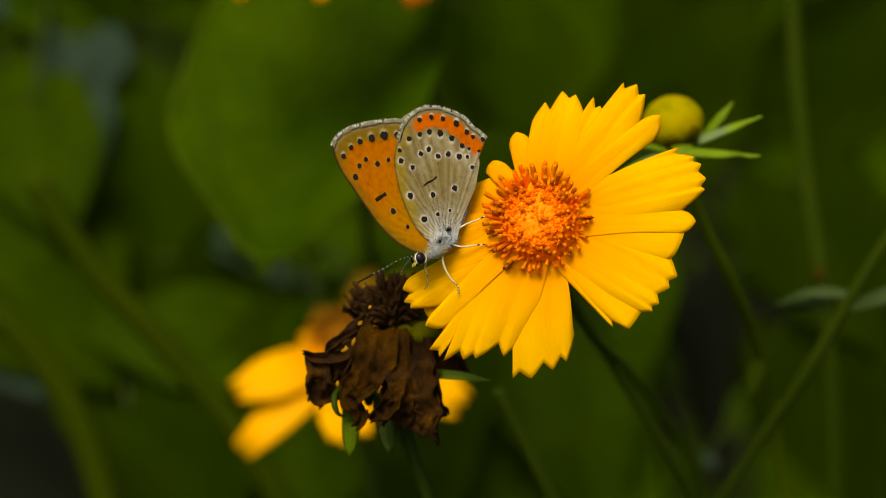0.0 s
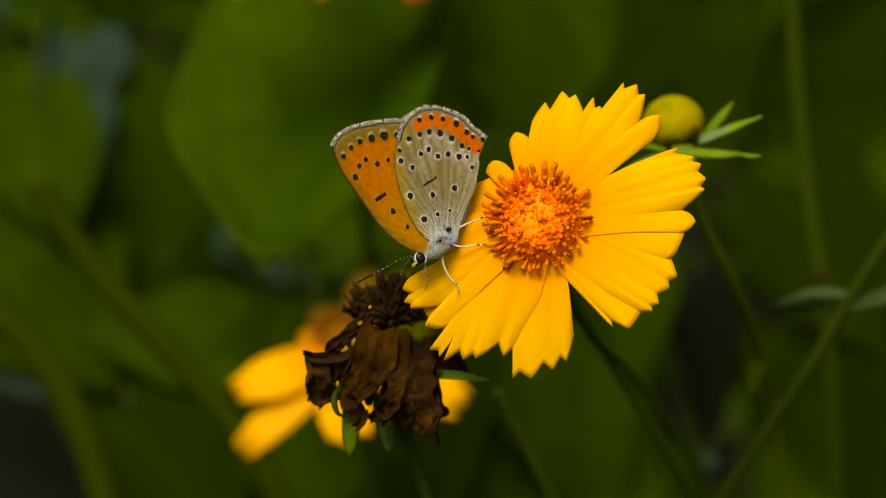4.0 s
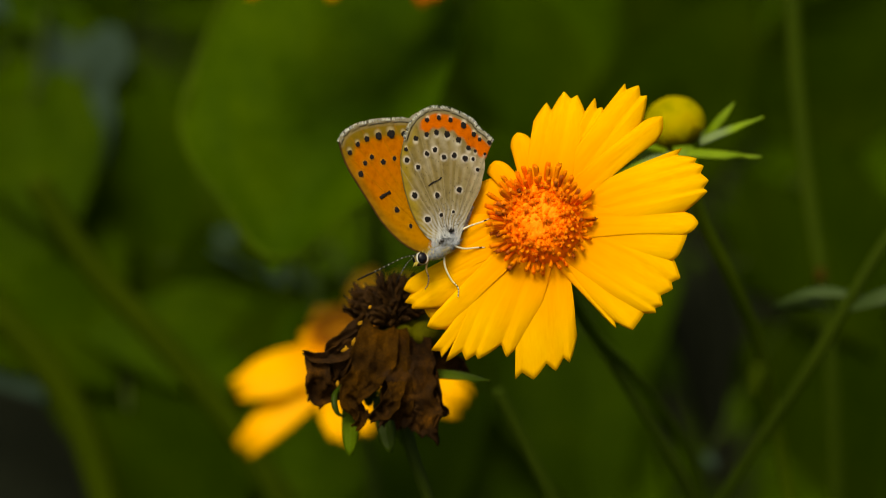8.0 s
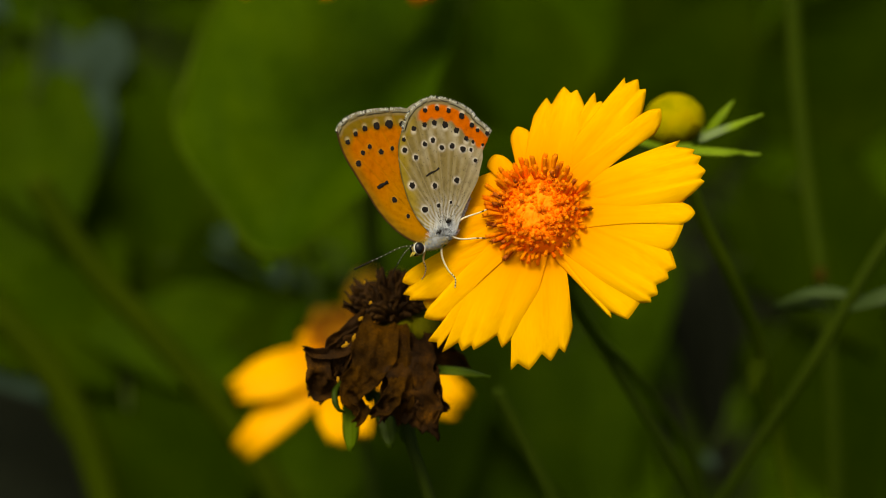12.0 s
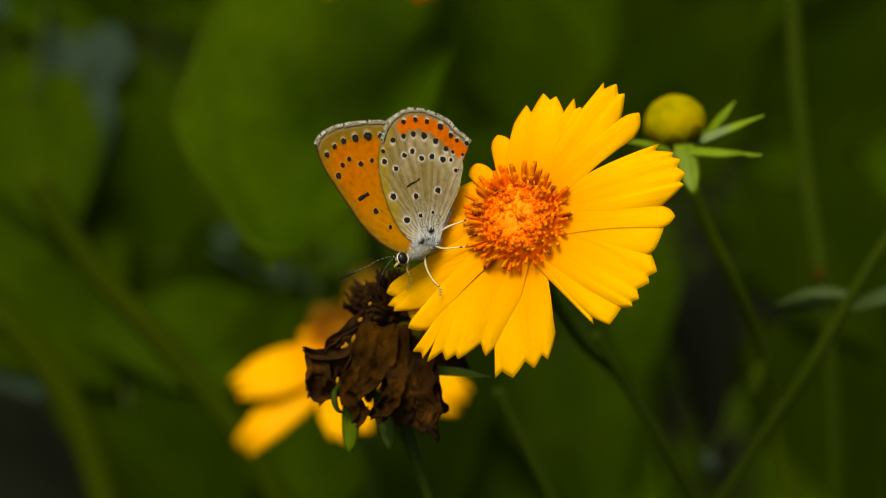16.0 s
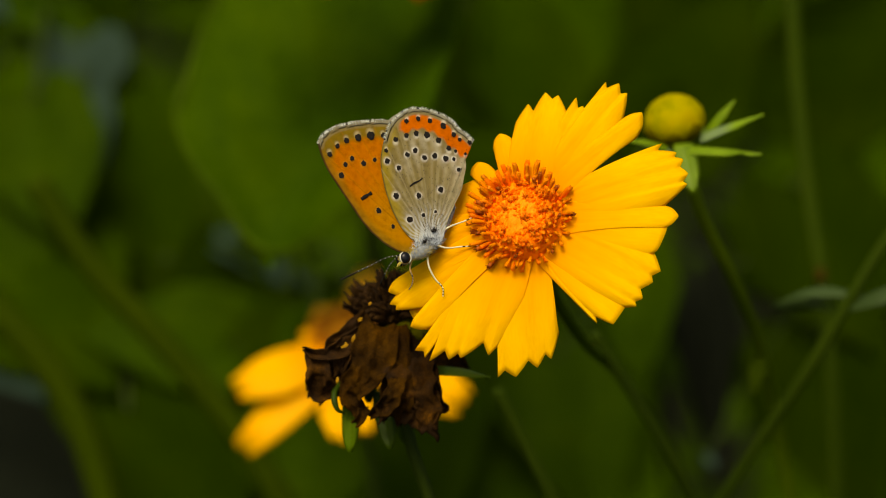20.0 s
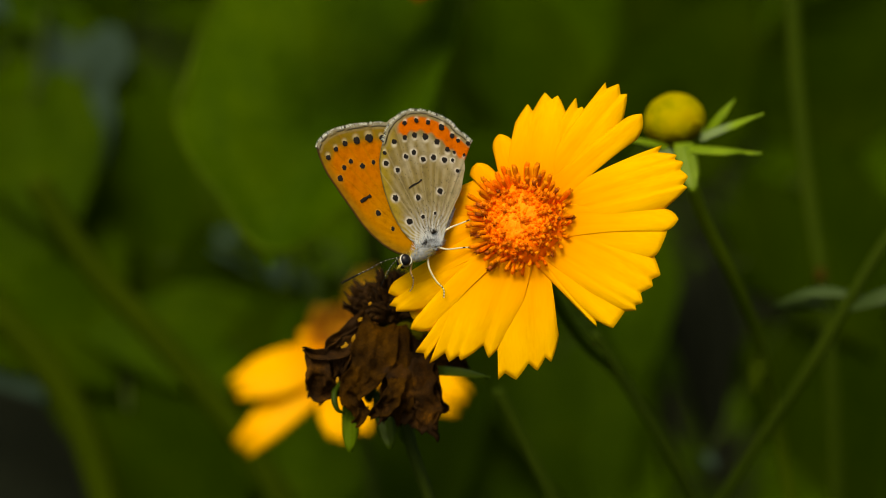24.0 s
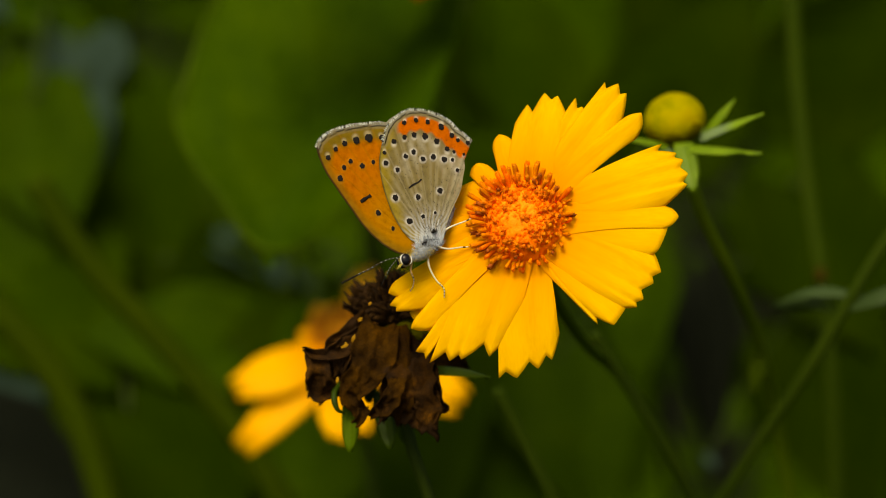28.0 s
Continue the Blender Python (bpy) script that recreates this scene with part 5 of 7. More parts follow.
def hind_paint(x, y, rad, ridge):
    d = polyline_distance(x, y, spline(HIND_MARGIN, 6))
    band = polyline_distance(x, y, spline(HIND_MARGIN[3:], 6))
    ang = np.arctan2(y - HIND_ROOT[1], x - HIND_ROOT[0])
    c = blend((0.225, 0.19, 0.085), (0.205, 0.160, 0.050), step(4, 16, rad))
    c = blend(c, (0.38, 0.34, 0.205), 0.75 * step(-1.5, 4.5, x - 0.18 * y) * step(2, 5, rad))
    # rows of paler and darker scales between the veins
    rays = np.sin(ang * 52 + 1.5 * np.sin(ang * 17)) * step(3, 8, rad)
    c = blend(c, (0.42, 0.38, 0.24), 0.24 * np.clip(rays, 0, 1))
    c = blend(c, (0.13, 0.105, 0.045), 0.30 * np.clip(-rays, 0, 1))
    left = polyline_distance(x, y, spline(HIND_REST[-8:] + HIND_MARGIN[:2], 6))
    c = blend(c, (0.30, 0.22, 0.016), 0.85 * (1 - step(0.7, 2.6 + 0.5 * np.sin(y * 1.1), left)))
    c = blend(c, (0.08, 0.06, 0.025), 0.7 * (1 - step(0.10, 0.35, left)))
    c = blend(c, (0.34, 0.30, 0.17), 0.45 * ridge)
    c = blend(c, (0.42, 0.39, 0.27), 0.6 * step(3.8, 5.0, d) * (1 - step(6.0, 9.0, d)) * step(-7.0, -3.0, x) * (0.55 + 0.45 * np.sin(x * 2.9 + y)))
    c = blend(c, (0.10, 0.075, 0.03), 0.45 * step(0.62, 0.9, np.sin(x * 9.1 + 3 * np.sin(y * 4.3)) * np.sin(y * 8.3 + 2 * np.sin(x * 3.7))) * (1 - step(5, 12, rad)))
    c = blend(c, (0.57, 0.122, 0.002), step(1.05, 1.35, d) * (1 - step(3.4, 4.0, band + 0.25 * np.sin(x * 3.2))) * step(-6.2, -5.2, x))
    c = edging(c, x, y, d)
    c = blend(c, (0.74, 0.73, 0.66), 0.9 * np.maximum(halo(x, y, RINGED, 1.65), halo(x, y, RINGED_LOW, 1.6)))
    c = blend(c, (0.62, 0.60, 0.48), 0.85 * halo(x, y, BAND_LOW, 1.25, 0.1, -1.1))
    c = blend(c, (0.62, 0.58, 0.45), 0.85 * halo(x, y, BAND_TOP, 0.95, 0.2, 1.2))
    streak = 0.5 + 0.5 * np.sin(ang * 46 + 2.2 * np.sin(rad * 1.3))
    c = blend(c, (0.56, 0.62, 0.66), 0.50 * streak * (1 - step(3.0, 8.5, rad)))
    return blend(c, (0.54, 0.60, 0.63), 0.85 * (1 - step(1.0, 4.6 + 1.2 * np.sin(x * 6), rad)))


def fore_paint(x, y, rad, ridge):
    d = polyline_distance(x, y, spline(FORE_MARGIN, 6))
    e = polyline_distance(x, y, spline(FORE_REST[4:] + FORE_MARGIN[:1], 6))
    c = blend((0.42, 0.172, 0.002), (0.48, 0.140, 0.001), step(7, 17, rad))
    c = blend(c, (0.17, 0.13, 0.010), 0.9 * (1 - step(2.4, 3.9 + 0.35 * np.sin(x * 2.7), d)))
    c = blend(c, (0.21, 0.125, 0.008), 0.75 * (1 - step(0.5, 2.4, e)))
    c = blend(c, (0.33, 0.14, 0.008), 0.5 * ridge)
    c = edging(c, x, y, d)
    c = blend(c, (0.50, 0.44, 0.26), 0.75 * halo(x, y, FORE_TOP, 1.1, -0.2, 1.15))
    c = blend(c, (0.46, 0.25, 0.03), 0.55 * halo(x, y, FORE_MID, 1.7))
    return blend(c, (0.045, 0.027, 0.010), 1 - step(0.14, 0.50, e))


def spot_mesh(r, ring, seed, z):
    """A slightly uneven disc of black scales, with a pale ring round it where ring is wider."""
    rnd = random.Random(seed)
    n = 16
    wob = [1 + rnd.uniform(-0.20, 0.17) for _ in range(n)]
    verts, faces, index = [(0, 0, 0.02)], [], []
    for q, h in ((1.0, 0.018), (1.12, 0.008), (ring, 0.0)):
        verts += [(r * q * wob[k] * math.cos(6.2832 * k / n), r * q * wob[k] * math.sin(6.2832 * k / n) * 1.06, h) for k in range(n)]
    for k in range(n):
        j = (k + 1) % n
        faces.append((0, 1 + k, 1 + j)), index.append(0)
        for b in (0, 1):
            faces.append((1 + b * n + k, 1 + (b + 1) * n + k, 1 + (b + 1) * n + j, 1 + b * n + j)), index.append(1 if ring > 1.2 else 0)
    return mesh("spot", [(x * MM, y * MM, q * MM) for x, y, q in verts], faces, [BLACK, WHITE], index=index)


def butterfly():
    m = facing((0.0006, 0.0003, 0.5509), (0.329, -0.865, 0.380))
    ob = thing("butterfly", m, "copper butterfly with closed spotted orange and grey wings on a petal", "butterfly")
    hv, fv = [62, 74, 86, 97, 107, 116, 126], [104, 113, 121, 128, 134, 140]
    hind = part("hindwing", wing_mesh("hindwing", HIND_ROOT, HIND_MARGIN + HIND_REST, len(HIND_MARGIN), hind_paint, hv), ob, "grey hindwing with an orange band and black spots")
    fore = part("forewing", wing_mesh("forewing", FORE_ROOT, FORE_MARGIN + FORE_REST, len(FORE_MARGIN), fore_paint, fv), ob, "orange forewing with black spots",
                m=Matrix.Translation((0, 0, -0.35 * MM)))
    for me, nm, dz, rot in ((hind.data, "hindwing", -1.5, 2.0), (fore.data, "forewing", -1.2, -2.0)):
        part(nm, me, ob, "far wing behind the near one", m=Matrix.Translation((0, 0, dz * MM)) @ Matrix.Rotation(radians(rot), 4, "Z"))
    k = 0
    rows = [(hind, 1.15, RINGED), (hind, 1.15, RINGED_LOW), (hind, 1.15, BAND_TOP), (hind, 1.15, BAND_LOW), (fore, 1.15, FORE_TOP), (fore, 1.15, FORE_MID)]
    for wing, ring, spots in rows:
        for x, y, r in spots:
            z = float(wing_height(np.array(x), np.array(y))) + 0.11
            part("spot", spot_mesh(r, ring, k, z), wing, m=Matrix.Translation((x * MM, y * MM, z * MM)))
            k += 1
    # dashes
    for wing, line, r in ((hind, [(-3.93, 10.27), (-3.18, 10.89), (-2.66, 11.14), (-2.13, 11.39), (-1.60, 11.93)], 0.16), (fore, [(-12.82, 7.64), (-12.17, 8.13), (-11.52, 8.54), (-10.92, 8.87)], 0.36)):
        pts = [(x, y, float(wing_height(np.array(x), np.array(y))) + 0.10) for x, y in line]
        v, f = tube(pts, [r * 0.8, r, r * 0.6, r], 8, 4)
        part("dash", mesh("dash", [(x * MM, y * MM, (float(wing_height(np.array(x), np.array(y))) + 0.10 + (z - float(wing_height(np.array(x), np.array(y)))) * 0.2) * MM) for x, y, z in v], f, BLACK), wing)
    # dark scales dusted over the hindwing, denser towards its root
    rnd = random.Random(21)
    verts, faces = [], []
    while len(faces) < 420:
        a, r = radians(rnd.uniform(64, 126)), 2.2 + 17 * rnd.random() ** 1.6
        x, y = HIND_ROOT[0] + r * math.cos(a), HIND_ROOT[1] + r * math.sin(a)
        z, l, w = float(wing_height(np.array(x), np.array(y))) + 0.13, rnd.uniform(0.10, 0.26), rnd.uniform(0.035, 0.075)
        n = len(verts)
        c, e = math.cos(a), math.sin(a)
        verts += [((x - e * w) * MM, (y + c * w) * MM, z * MM), ((x + e * w) * MM, (y - c * w) * MM, z * MM), ((x + c * l) * MM, (y + e * l) * MM, (z + 0.02) * MM)]
        faces.append((n, n + 1, n + 2))
    part("scales", mesh("scales", verts, faces, DARK_SCALE, smooth=False), hind, "dark scales dusted over the wing")
    # fringes of hair scales
    for wing, line in ((hind, HIND_MARGIN), (fore, FORE_MARGIN[:-1])):
        rnd = random.Random(8)
        c = spline(line, 40)
        t = np.gradient(c, axis=0)
        verts, faces = [], []
        for i in range(len(c)):
            d = t[i] / (np.linalg.norm(t[i]) + 1e-9)
            o = np.array((-d[1], d[0]))
            l, lean = rnd.uniform(0.20, 0.46), rnd.uniform(-0.3, 0.3)
            z = float(wing_height(c[i][0], c[i][1])) + rnd.uniform(-0.08, 0.02)
            a, b, e = c[i] - d * 0.07 - o * 0.2, c[i] + d * 0.07 - o * 0.2, c[i] + o * l + d * lean
            n = len(verts)
            verts += [(a[0] * MM, a[1] * MM, z * MM), (b[0] * MM, b[1] * MM, z * MM), (e[0] * MM, e[1] * MM, (z + rnd.uniform(-0.06, 0.06)) * MM),
                      ((a[0] + b[0]) / 2 * MM, (a[1] + b[1]) / 2 * MM, (z - 0.05) * MM)]
            faces += [(n, n + 1, n + 2), (n + 1, n + 3, n + 2), (n + 3, n, n + 2)]
        tone = [(1 if rnd.random() < 0.6 else 2) if (i // 7) % 4 == 0 else (0 if rnd.random() < 0.85 else 2) for i in range(len(faces) // 3)]
        part("fringe", mesh("fringe", verts, faces, [FRINGE, BLACK, FUR_CORE], smooth=False, index=[q for q in tone for _ in range(3)]), wing, "pale hairy wing fringe")

    def put(name, v, f, mat, x, y, z, rot=0, label=""):
        return part(name, mesh(name, v, f, mat), ob, label, m=Matrix.Translation((x * MM, y * MM, z * MM)) @ Matrix.Rotation(radians(rot), 4, "Z"))

    def furry(name, rx, ry, rz, mat, x, y, z, rot, hairs, length, label="", dark=0.06, core=None):
        v, f = ball(rx * MM, ry * MM, rz * MM, 10, 16)
        rnd = random.Random(int(1000 * rx + 10 * hairs))
        v = [tuple(q) for q in v]
        f = list(f)
        for _ in range(hairs):
            a, b = math.acos(rnd.uniform(-1, 1)), rnd.uniform(0, 6.283)
            nn = Vector((math.sin(a) * math.cos(b), math.sin(a) * math.sin(b), math.cos(a)))
            p = Vector((rx * nn.x, ry * nn.y, rz * nn.z))
            e = p + (nn * 0.6 + Vector((0.25, 0.5, 0.2)) + Vector((rnd.uniform(-.5, .5), rnd.uniform(-.5, .5), rnd.uniform(-.3, .3)))) * length
            w = nn.orthogonal().normalized() * 0.045
            k = len(v)
            v += [tuple((p - w) * MM), tuple((p + w) * MM), tuple(e * MM), tuple((p - nn * 0.08) * MM)]
            f += [(k, k + 1, k + 2), (k + 1, k + 3, k + 2), (k + 3, k, k + 2)]
        tone = [1 + (rnd.random() < dark) for _ in range(hairs)]
        me = mesh(name, v, f, [core or FUR_CORE, mat, BLACK], index=[0] * (len(f) - 3 * hairs) + [q for q in tone for _ in range(3)])
        return part(name, me, ob, label, m=Matrix.Translation((x * MM, y * MM, z * MM)) @ Matrix.Rotation(radians(rot), 4, "Z"))

    furry("thorax", 2.7, 1.4, 1.6, FUR, -0.64, -0.00, -0.9, 22, 1500, 1.1, "grey-white hairy thorax", 0.22)
    for x, y, r in ((0.29, 2.41, 0.30), (-1.58, 0.30, 0.36)):
        furry("tuft", r * 1.5, r * 0.8, 0.4, DARK_SCALE, x, y, 0.55, 25, 60, 0.4, "dark hair tuft at the wing root", 0.5, BLACK)
    furry("breast", 2.6, 1.2, 1.3, BELLY, -1.85, -1.41, -0.15, 25, 420, 0.6, "yellowish underside")
    furry("abdomen", 4.6, 1.25, 1.25, FUR, 2.58, 4.03, -1.3, 62, 120, 0.5, "grey abdomen between the wings")
    furry("head", 1.2, 1.1, 1.2, BELLY, -4.62, -2.60, -0.7, 30, 260, 0.5)
    v, f = ball(0.95 * MM, 1.06 * MM, 0.65 * MM, 12, 18)
    put("eye", v, f, EYE_BLACK, -5.04, -2.60, 0.35, 20, "large glossy black eye")
    for lo, hi, r in ((95, 215, 0.13), (285, 380, 0.15)):
        arc = [radians(lo + (hi - lo) * i / 8) for i in range(9)]
        v, f = tube([(0.97 * math.cos(a), 1.08 * math.sin(a), 0) for a in arc], [0.03, r, r, 0.03], 6, 3)
        put("eye_ring", [(x * MM, y * MM, z * MM) for x, y, z in v], f, WHITE, -5.04, -2.60, 0.45, 20, "white rim of the eye")
    put("eye", *ball(1.12 * MM, 1.22 * MM, 0.7 * MM, 12, 18), EYE_BLACK, -4.94, -2.70, -1.8, 20)
    for z in (0.1, -1.2):
        v, f = tube([(0, 0, 0), (-0.6 * MM, -0.3 * MM, 0.2 * MM), (-0.9 * MM, -0.9 * MM, 0.1 * MM)], [0.16 * MM, 0.17 * MM, 0.06 * MM], 7, 4)
        put("palp", v, f, BELLY, -5.27, -3.20, z)
    # antennae, ringed black and white, with a dark club
    for pts, z, rise in ((((-5.76, -2.00), (-8.29, -2.60), (-11.47, -4.18), (-14.62, -5.76), (-17.24, -7.03)), -0.6, 2.0),
                         (((-6.08, -2.20), (-7.28, -3.60), (-8.17, -5.29), (-8.95, -6.98)), -1.2, -1.5)):
        c = [(x * MM, y * MM, (z + rise * i / 4) * MM) for i, (x, y) in enumerate(pts)]
        v, f = tube(c, [0.09 * MM, 0.075 * MM, 0.075 * MM, 0.10 * MM, 0.18 * MM, 0.15 * MM] if len(pts) == 5 else [0.09 * MM, 0.075 * MM, 0.075 * MM], 7, 22)
        per = 7
        count = len(f) // per
        idx = [1 if ((i // per) % 6 == 0 and i // per < count * 0.70) else 0 for i in range(len(f))]
        part("antenna", mesh("antenna", v, f, [BLACK, FRINGE], index=idx), ob, "black antenna with white rings")
    # legs, the ends ringed
    for pts, z0, z1 in ((((1.77, 2.22), (3.08, 3.13), (6.33, 4.45), (9.07, 5.78)), -0.4, 1.5),
                        (((0.85, 0.00), (2.11, -0.50), (5.53, -0.30), (8.54, -0.09)), 0.0, 1.0),
                        (((-0.79, -1.41), (-0.54, -3.61), (0.85, -6.22), (2.19, -7.63), (2.24, -9.14)), -0.2, -0.9),
                        (((-3.58, -2.81), (-3.84, -4.31), (-3.26, -6.01), (-3.40, -7.20), (-3.85, -8.00)), -0.6, -1.6)):
        c = [(x * MM, y * MM, (z0 + (z1 - z0) * i / (len(pts) - 1)) * MM) for i, (x, y) in enumerate(pts)]
        v, f = tube(c, [0.21 * MM, 0.19 * MM, 0.15 * MM, 0.12 * MM, 0.10 * MM], 7, 12)
        count = len(f) // 7
        front = z1 < -1.5
        idx = [1 if (i // 7 > count * (0.35 if front else 0.60) and (i // 7) % 4 < 2) else 0 for i in range(len(f))]
        part("leg", mesh("leg", v, f, [BROWN_LEG if front else LEG, BLACK], index=idx), ob, "brownish ringed front leg" if front else "cream leg with dark rings at the foot")
    return ob


BUTTERFLY = butterfly()


# ---- single stems and leaves in the middle distance ----
def grass_stem(points, r0, r1, label, leaves=(), mat=DULL_STEM, nodes=()):
    foot = Vector(points[-1])
    ob = thing("plant_stem", Matrix.Translation(foot), label, "stem", "loose stems")
    part("stem", mesh("stem", *tube(local(ob.matrix_world, points), [r0, r1], 8, 10), mat), ob)
    for i, (b, t, w) in enumerate(leaves):
        g = blade((Vector(t) - Vector(b)).length, w, 0, cup=0.12, droop=0.15, base=0.3, peak=0.45, round_tip=0.7, cols=11, rows=12, seed=i)
        part("leaf", mesh("leaf", *sheet(g, 0.0004), YOUNG), ob, m=ob.matrix_world.inverted() @ along(b, t, -AWAY + UP))
    for place, r in nodes:
        part("node", mesh("node", *ball(r, r, r * 1.6, 8, 12), RUSTY_NODE), ob, "reddish swelling on the stem", m=Matrix.Translation(place - foot))
    return ob


grass_stem([(0.1060, 0.0852, 0.5403), (0.0943, 0.0818, 0.5235), (0.0807, 0.0799, 0.4983), (0.0650, 0.0830, 0.4689), (0.0507, 0.0824, 0.4413), (0.0411, 0.0716, 0.3820), (0.04, 0.17, 0.1), (0.04, 0.18, -0.01)],
           0.0014, 0.0014, "thin green stem with a narrow pale leaf", [((0.0910, 0.0806, 0.5132), (0.0717, 0.0896, 0.5087), 0.0034), ((0.0874, 0.0797, 0.5104), (0.1063, 0.0735, 0.5172), 0.0055)])
grass_stem([(0.0862, 0.1764, 0.5753), (0.0874, 0.1661, 0.5433), (0.0904, 0.1570, 0.5153), (0.0944, 0.1488, 0.4900), (0.1001, 0.1460, 0.4332), (0.1027, 0.1415, 0.3708), (0.12, 0.26, 0.1), (0.12, 0.27, -0.01)],
           0.0020, 0.0022, "tall blurred green stem behind the bud", nodes=[(spot(90.6, -6.4, 142.0), 0.0014)])
grass_stem([(-0.1463, 0.2098, 0.4836), (-0.1246, 0.2045, 0.4674), (-0.1053, 0.2020, 0.4435), (-0.0936, 0.1964, 0.4102), (-0.0886, 0.1907, 0.3603), (-0.05, 0.33, 0.1), (-0.05, 0.34, -0.01)],
           0.0045, 0.0045, "thick blurred green stem behind the flowers", mat=OLIVE_STEM)
grass_stem([(-0.1086, 0.1958, 0.5055), (-0.0929, 0.1931, 0.4810), (-0.0738, 0.1913, 0.4591), (-0.0529, 0.1879, 0.4325), (-0.0347, 0.1825, 0.3996), (-0.01, 0.32, 0.1), (0.0, 0.33, -0.01)],
           0.0036, 0.0036, "slanting blurred green stem behind the flowers", mat=OLIVE_STEM)
grass_stem([(0.0316, 0.0659, 0.5100), (0.0403, 0.0665, 0.4957), (0.0504, 0.0663, 0.4789), (0.0601, 0.0690, 0.4549), (0.0658, 0.0629, 0.3876), (0.07, 0.18, 0.1), (0.07, 0.19, -0.01)],
           0.0011, 0.0013, "thin green stem below the open flower")
grass_stem([(0.0119, 0.0808, 0.4913), (0.0182, 0.0798, 0.4784), (0.0251, 0.0774, 0.4645), (0.0326, 0.0747, 0.4240), (0.03, 0.19, 0.1), (0.03, 0.2, -0.01)],
           0.0012, 0.0014, "thin dull stem below the open flower")


def far_flower(m, foot, label, lean):
    """A half-seen orange flower on a dark stalk, above the butterfly."""
    ob = ray_flower("tickseed_flower", m, label, [(i * 45 + lean, 15, 9, 2, -20) for i in range(8)], 6.0, FAR_PETAL, 40, 30 + lean, detail=False)
    c = Vector(m.translation)
    stem_to_ground(ob, [c, c + Vector((0.006, 0.01, -0.04)), c.lerp(Vector(foot), 0.5) + Vector((0.01, 0, 0)), foot], 0.0014, 0.0015)


far_flower(facing((-0.0098, 0.2447, 0.5588), (0.190, 0.068, 0.979)), (0.01, 0.31, -0.01), "orange tickseed flower fading on a dark stalk", 10)
far_flower(facing((-0.0613, 0.2835, 0.5489), (-0.098, 0.116, 0.988)), (-0.05, 0.36, -0.01), "amber tickseed flower on a thin stalk", 25)
far_flower(facing((-0.0358, 0.2836, 0.5492), (0.098, 0.116, 0.988)), (-0.03, 0.37, -0.01), "amber tickseed flower on a thin leaning stalk", 40)


# ---- what sways in the wind ----
def sway(ob, rows, pivot, reach=1.0, stem=None, root=None):
    """rows: seconds, mm to the right, mm upward, degrees of nod, yaw and turn round the pivot (or of turn alone).
    The stem, where given, follows with its top and stays in the soil at its root."""
    base = ob.matrix_world.copy()
    p = Vector(pivot)
    made, bent = [], []
    for row in rows:
        t, dx, dy, nod, yaw, turn = (*row[:3], 0, 0, *row[3:], 0)[:6] if len(row) < 6 else row
        axis = RIGHT * nod + UP * yaw - AWAY * turn
        shift = (RIGHT * dx + UP * dy) * MM * reach
        spin = Matrix.Translation(p) @ Matrix.Rotation(radians(axis.length), 4, axis if axis.length else UP) @ Matrix.Translation(-p)
        made.append((t, Matrix.Translation(shift) @ spin @ base))
        if stem:
            r = Vector(root)
            arm = p - r
            turned = arm.rotation_difference(arm + shift).to_matrix().to_4x4()
            bent.append((t, made[-1][1].inverted() @ Matrix.Translation(r) @ turned @ Matrix.Translation(-r) @ base))
    walk(ob, made)
    if stem:
        walk(stem, bent)


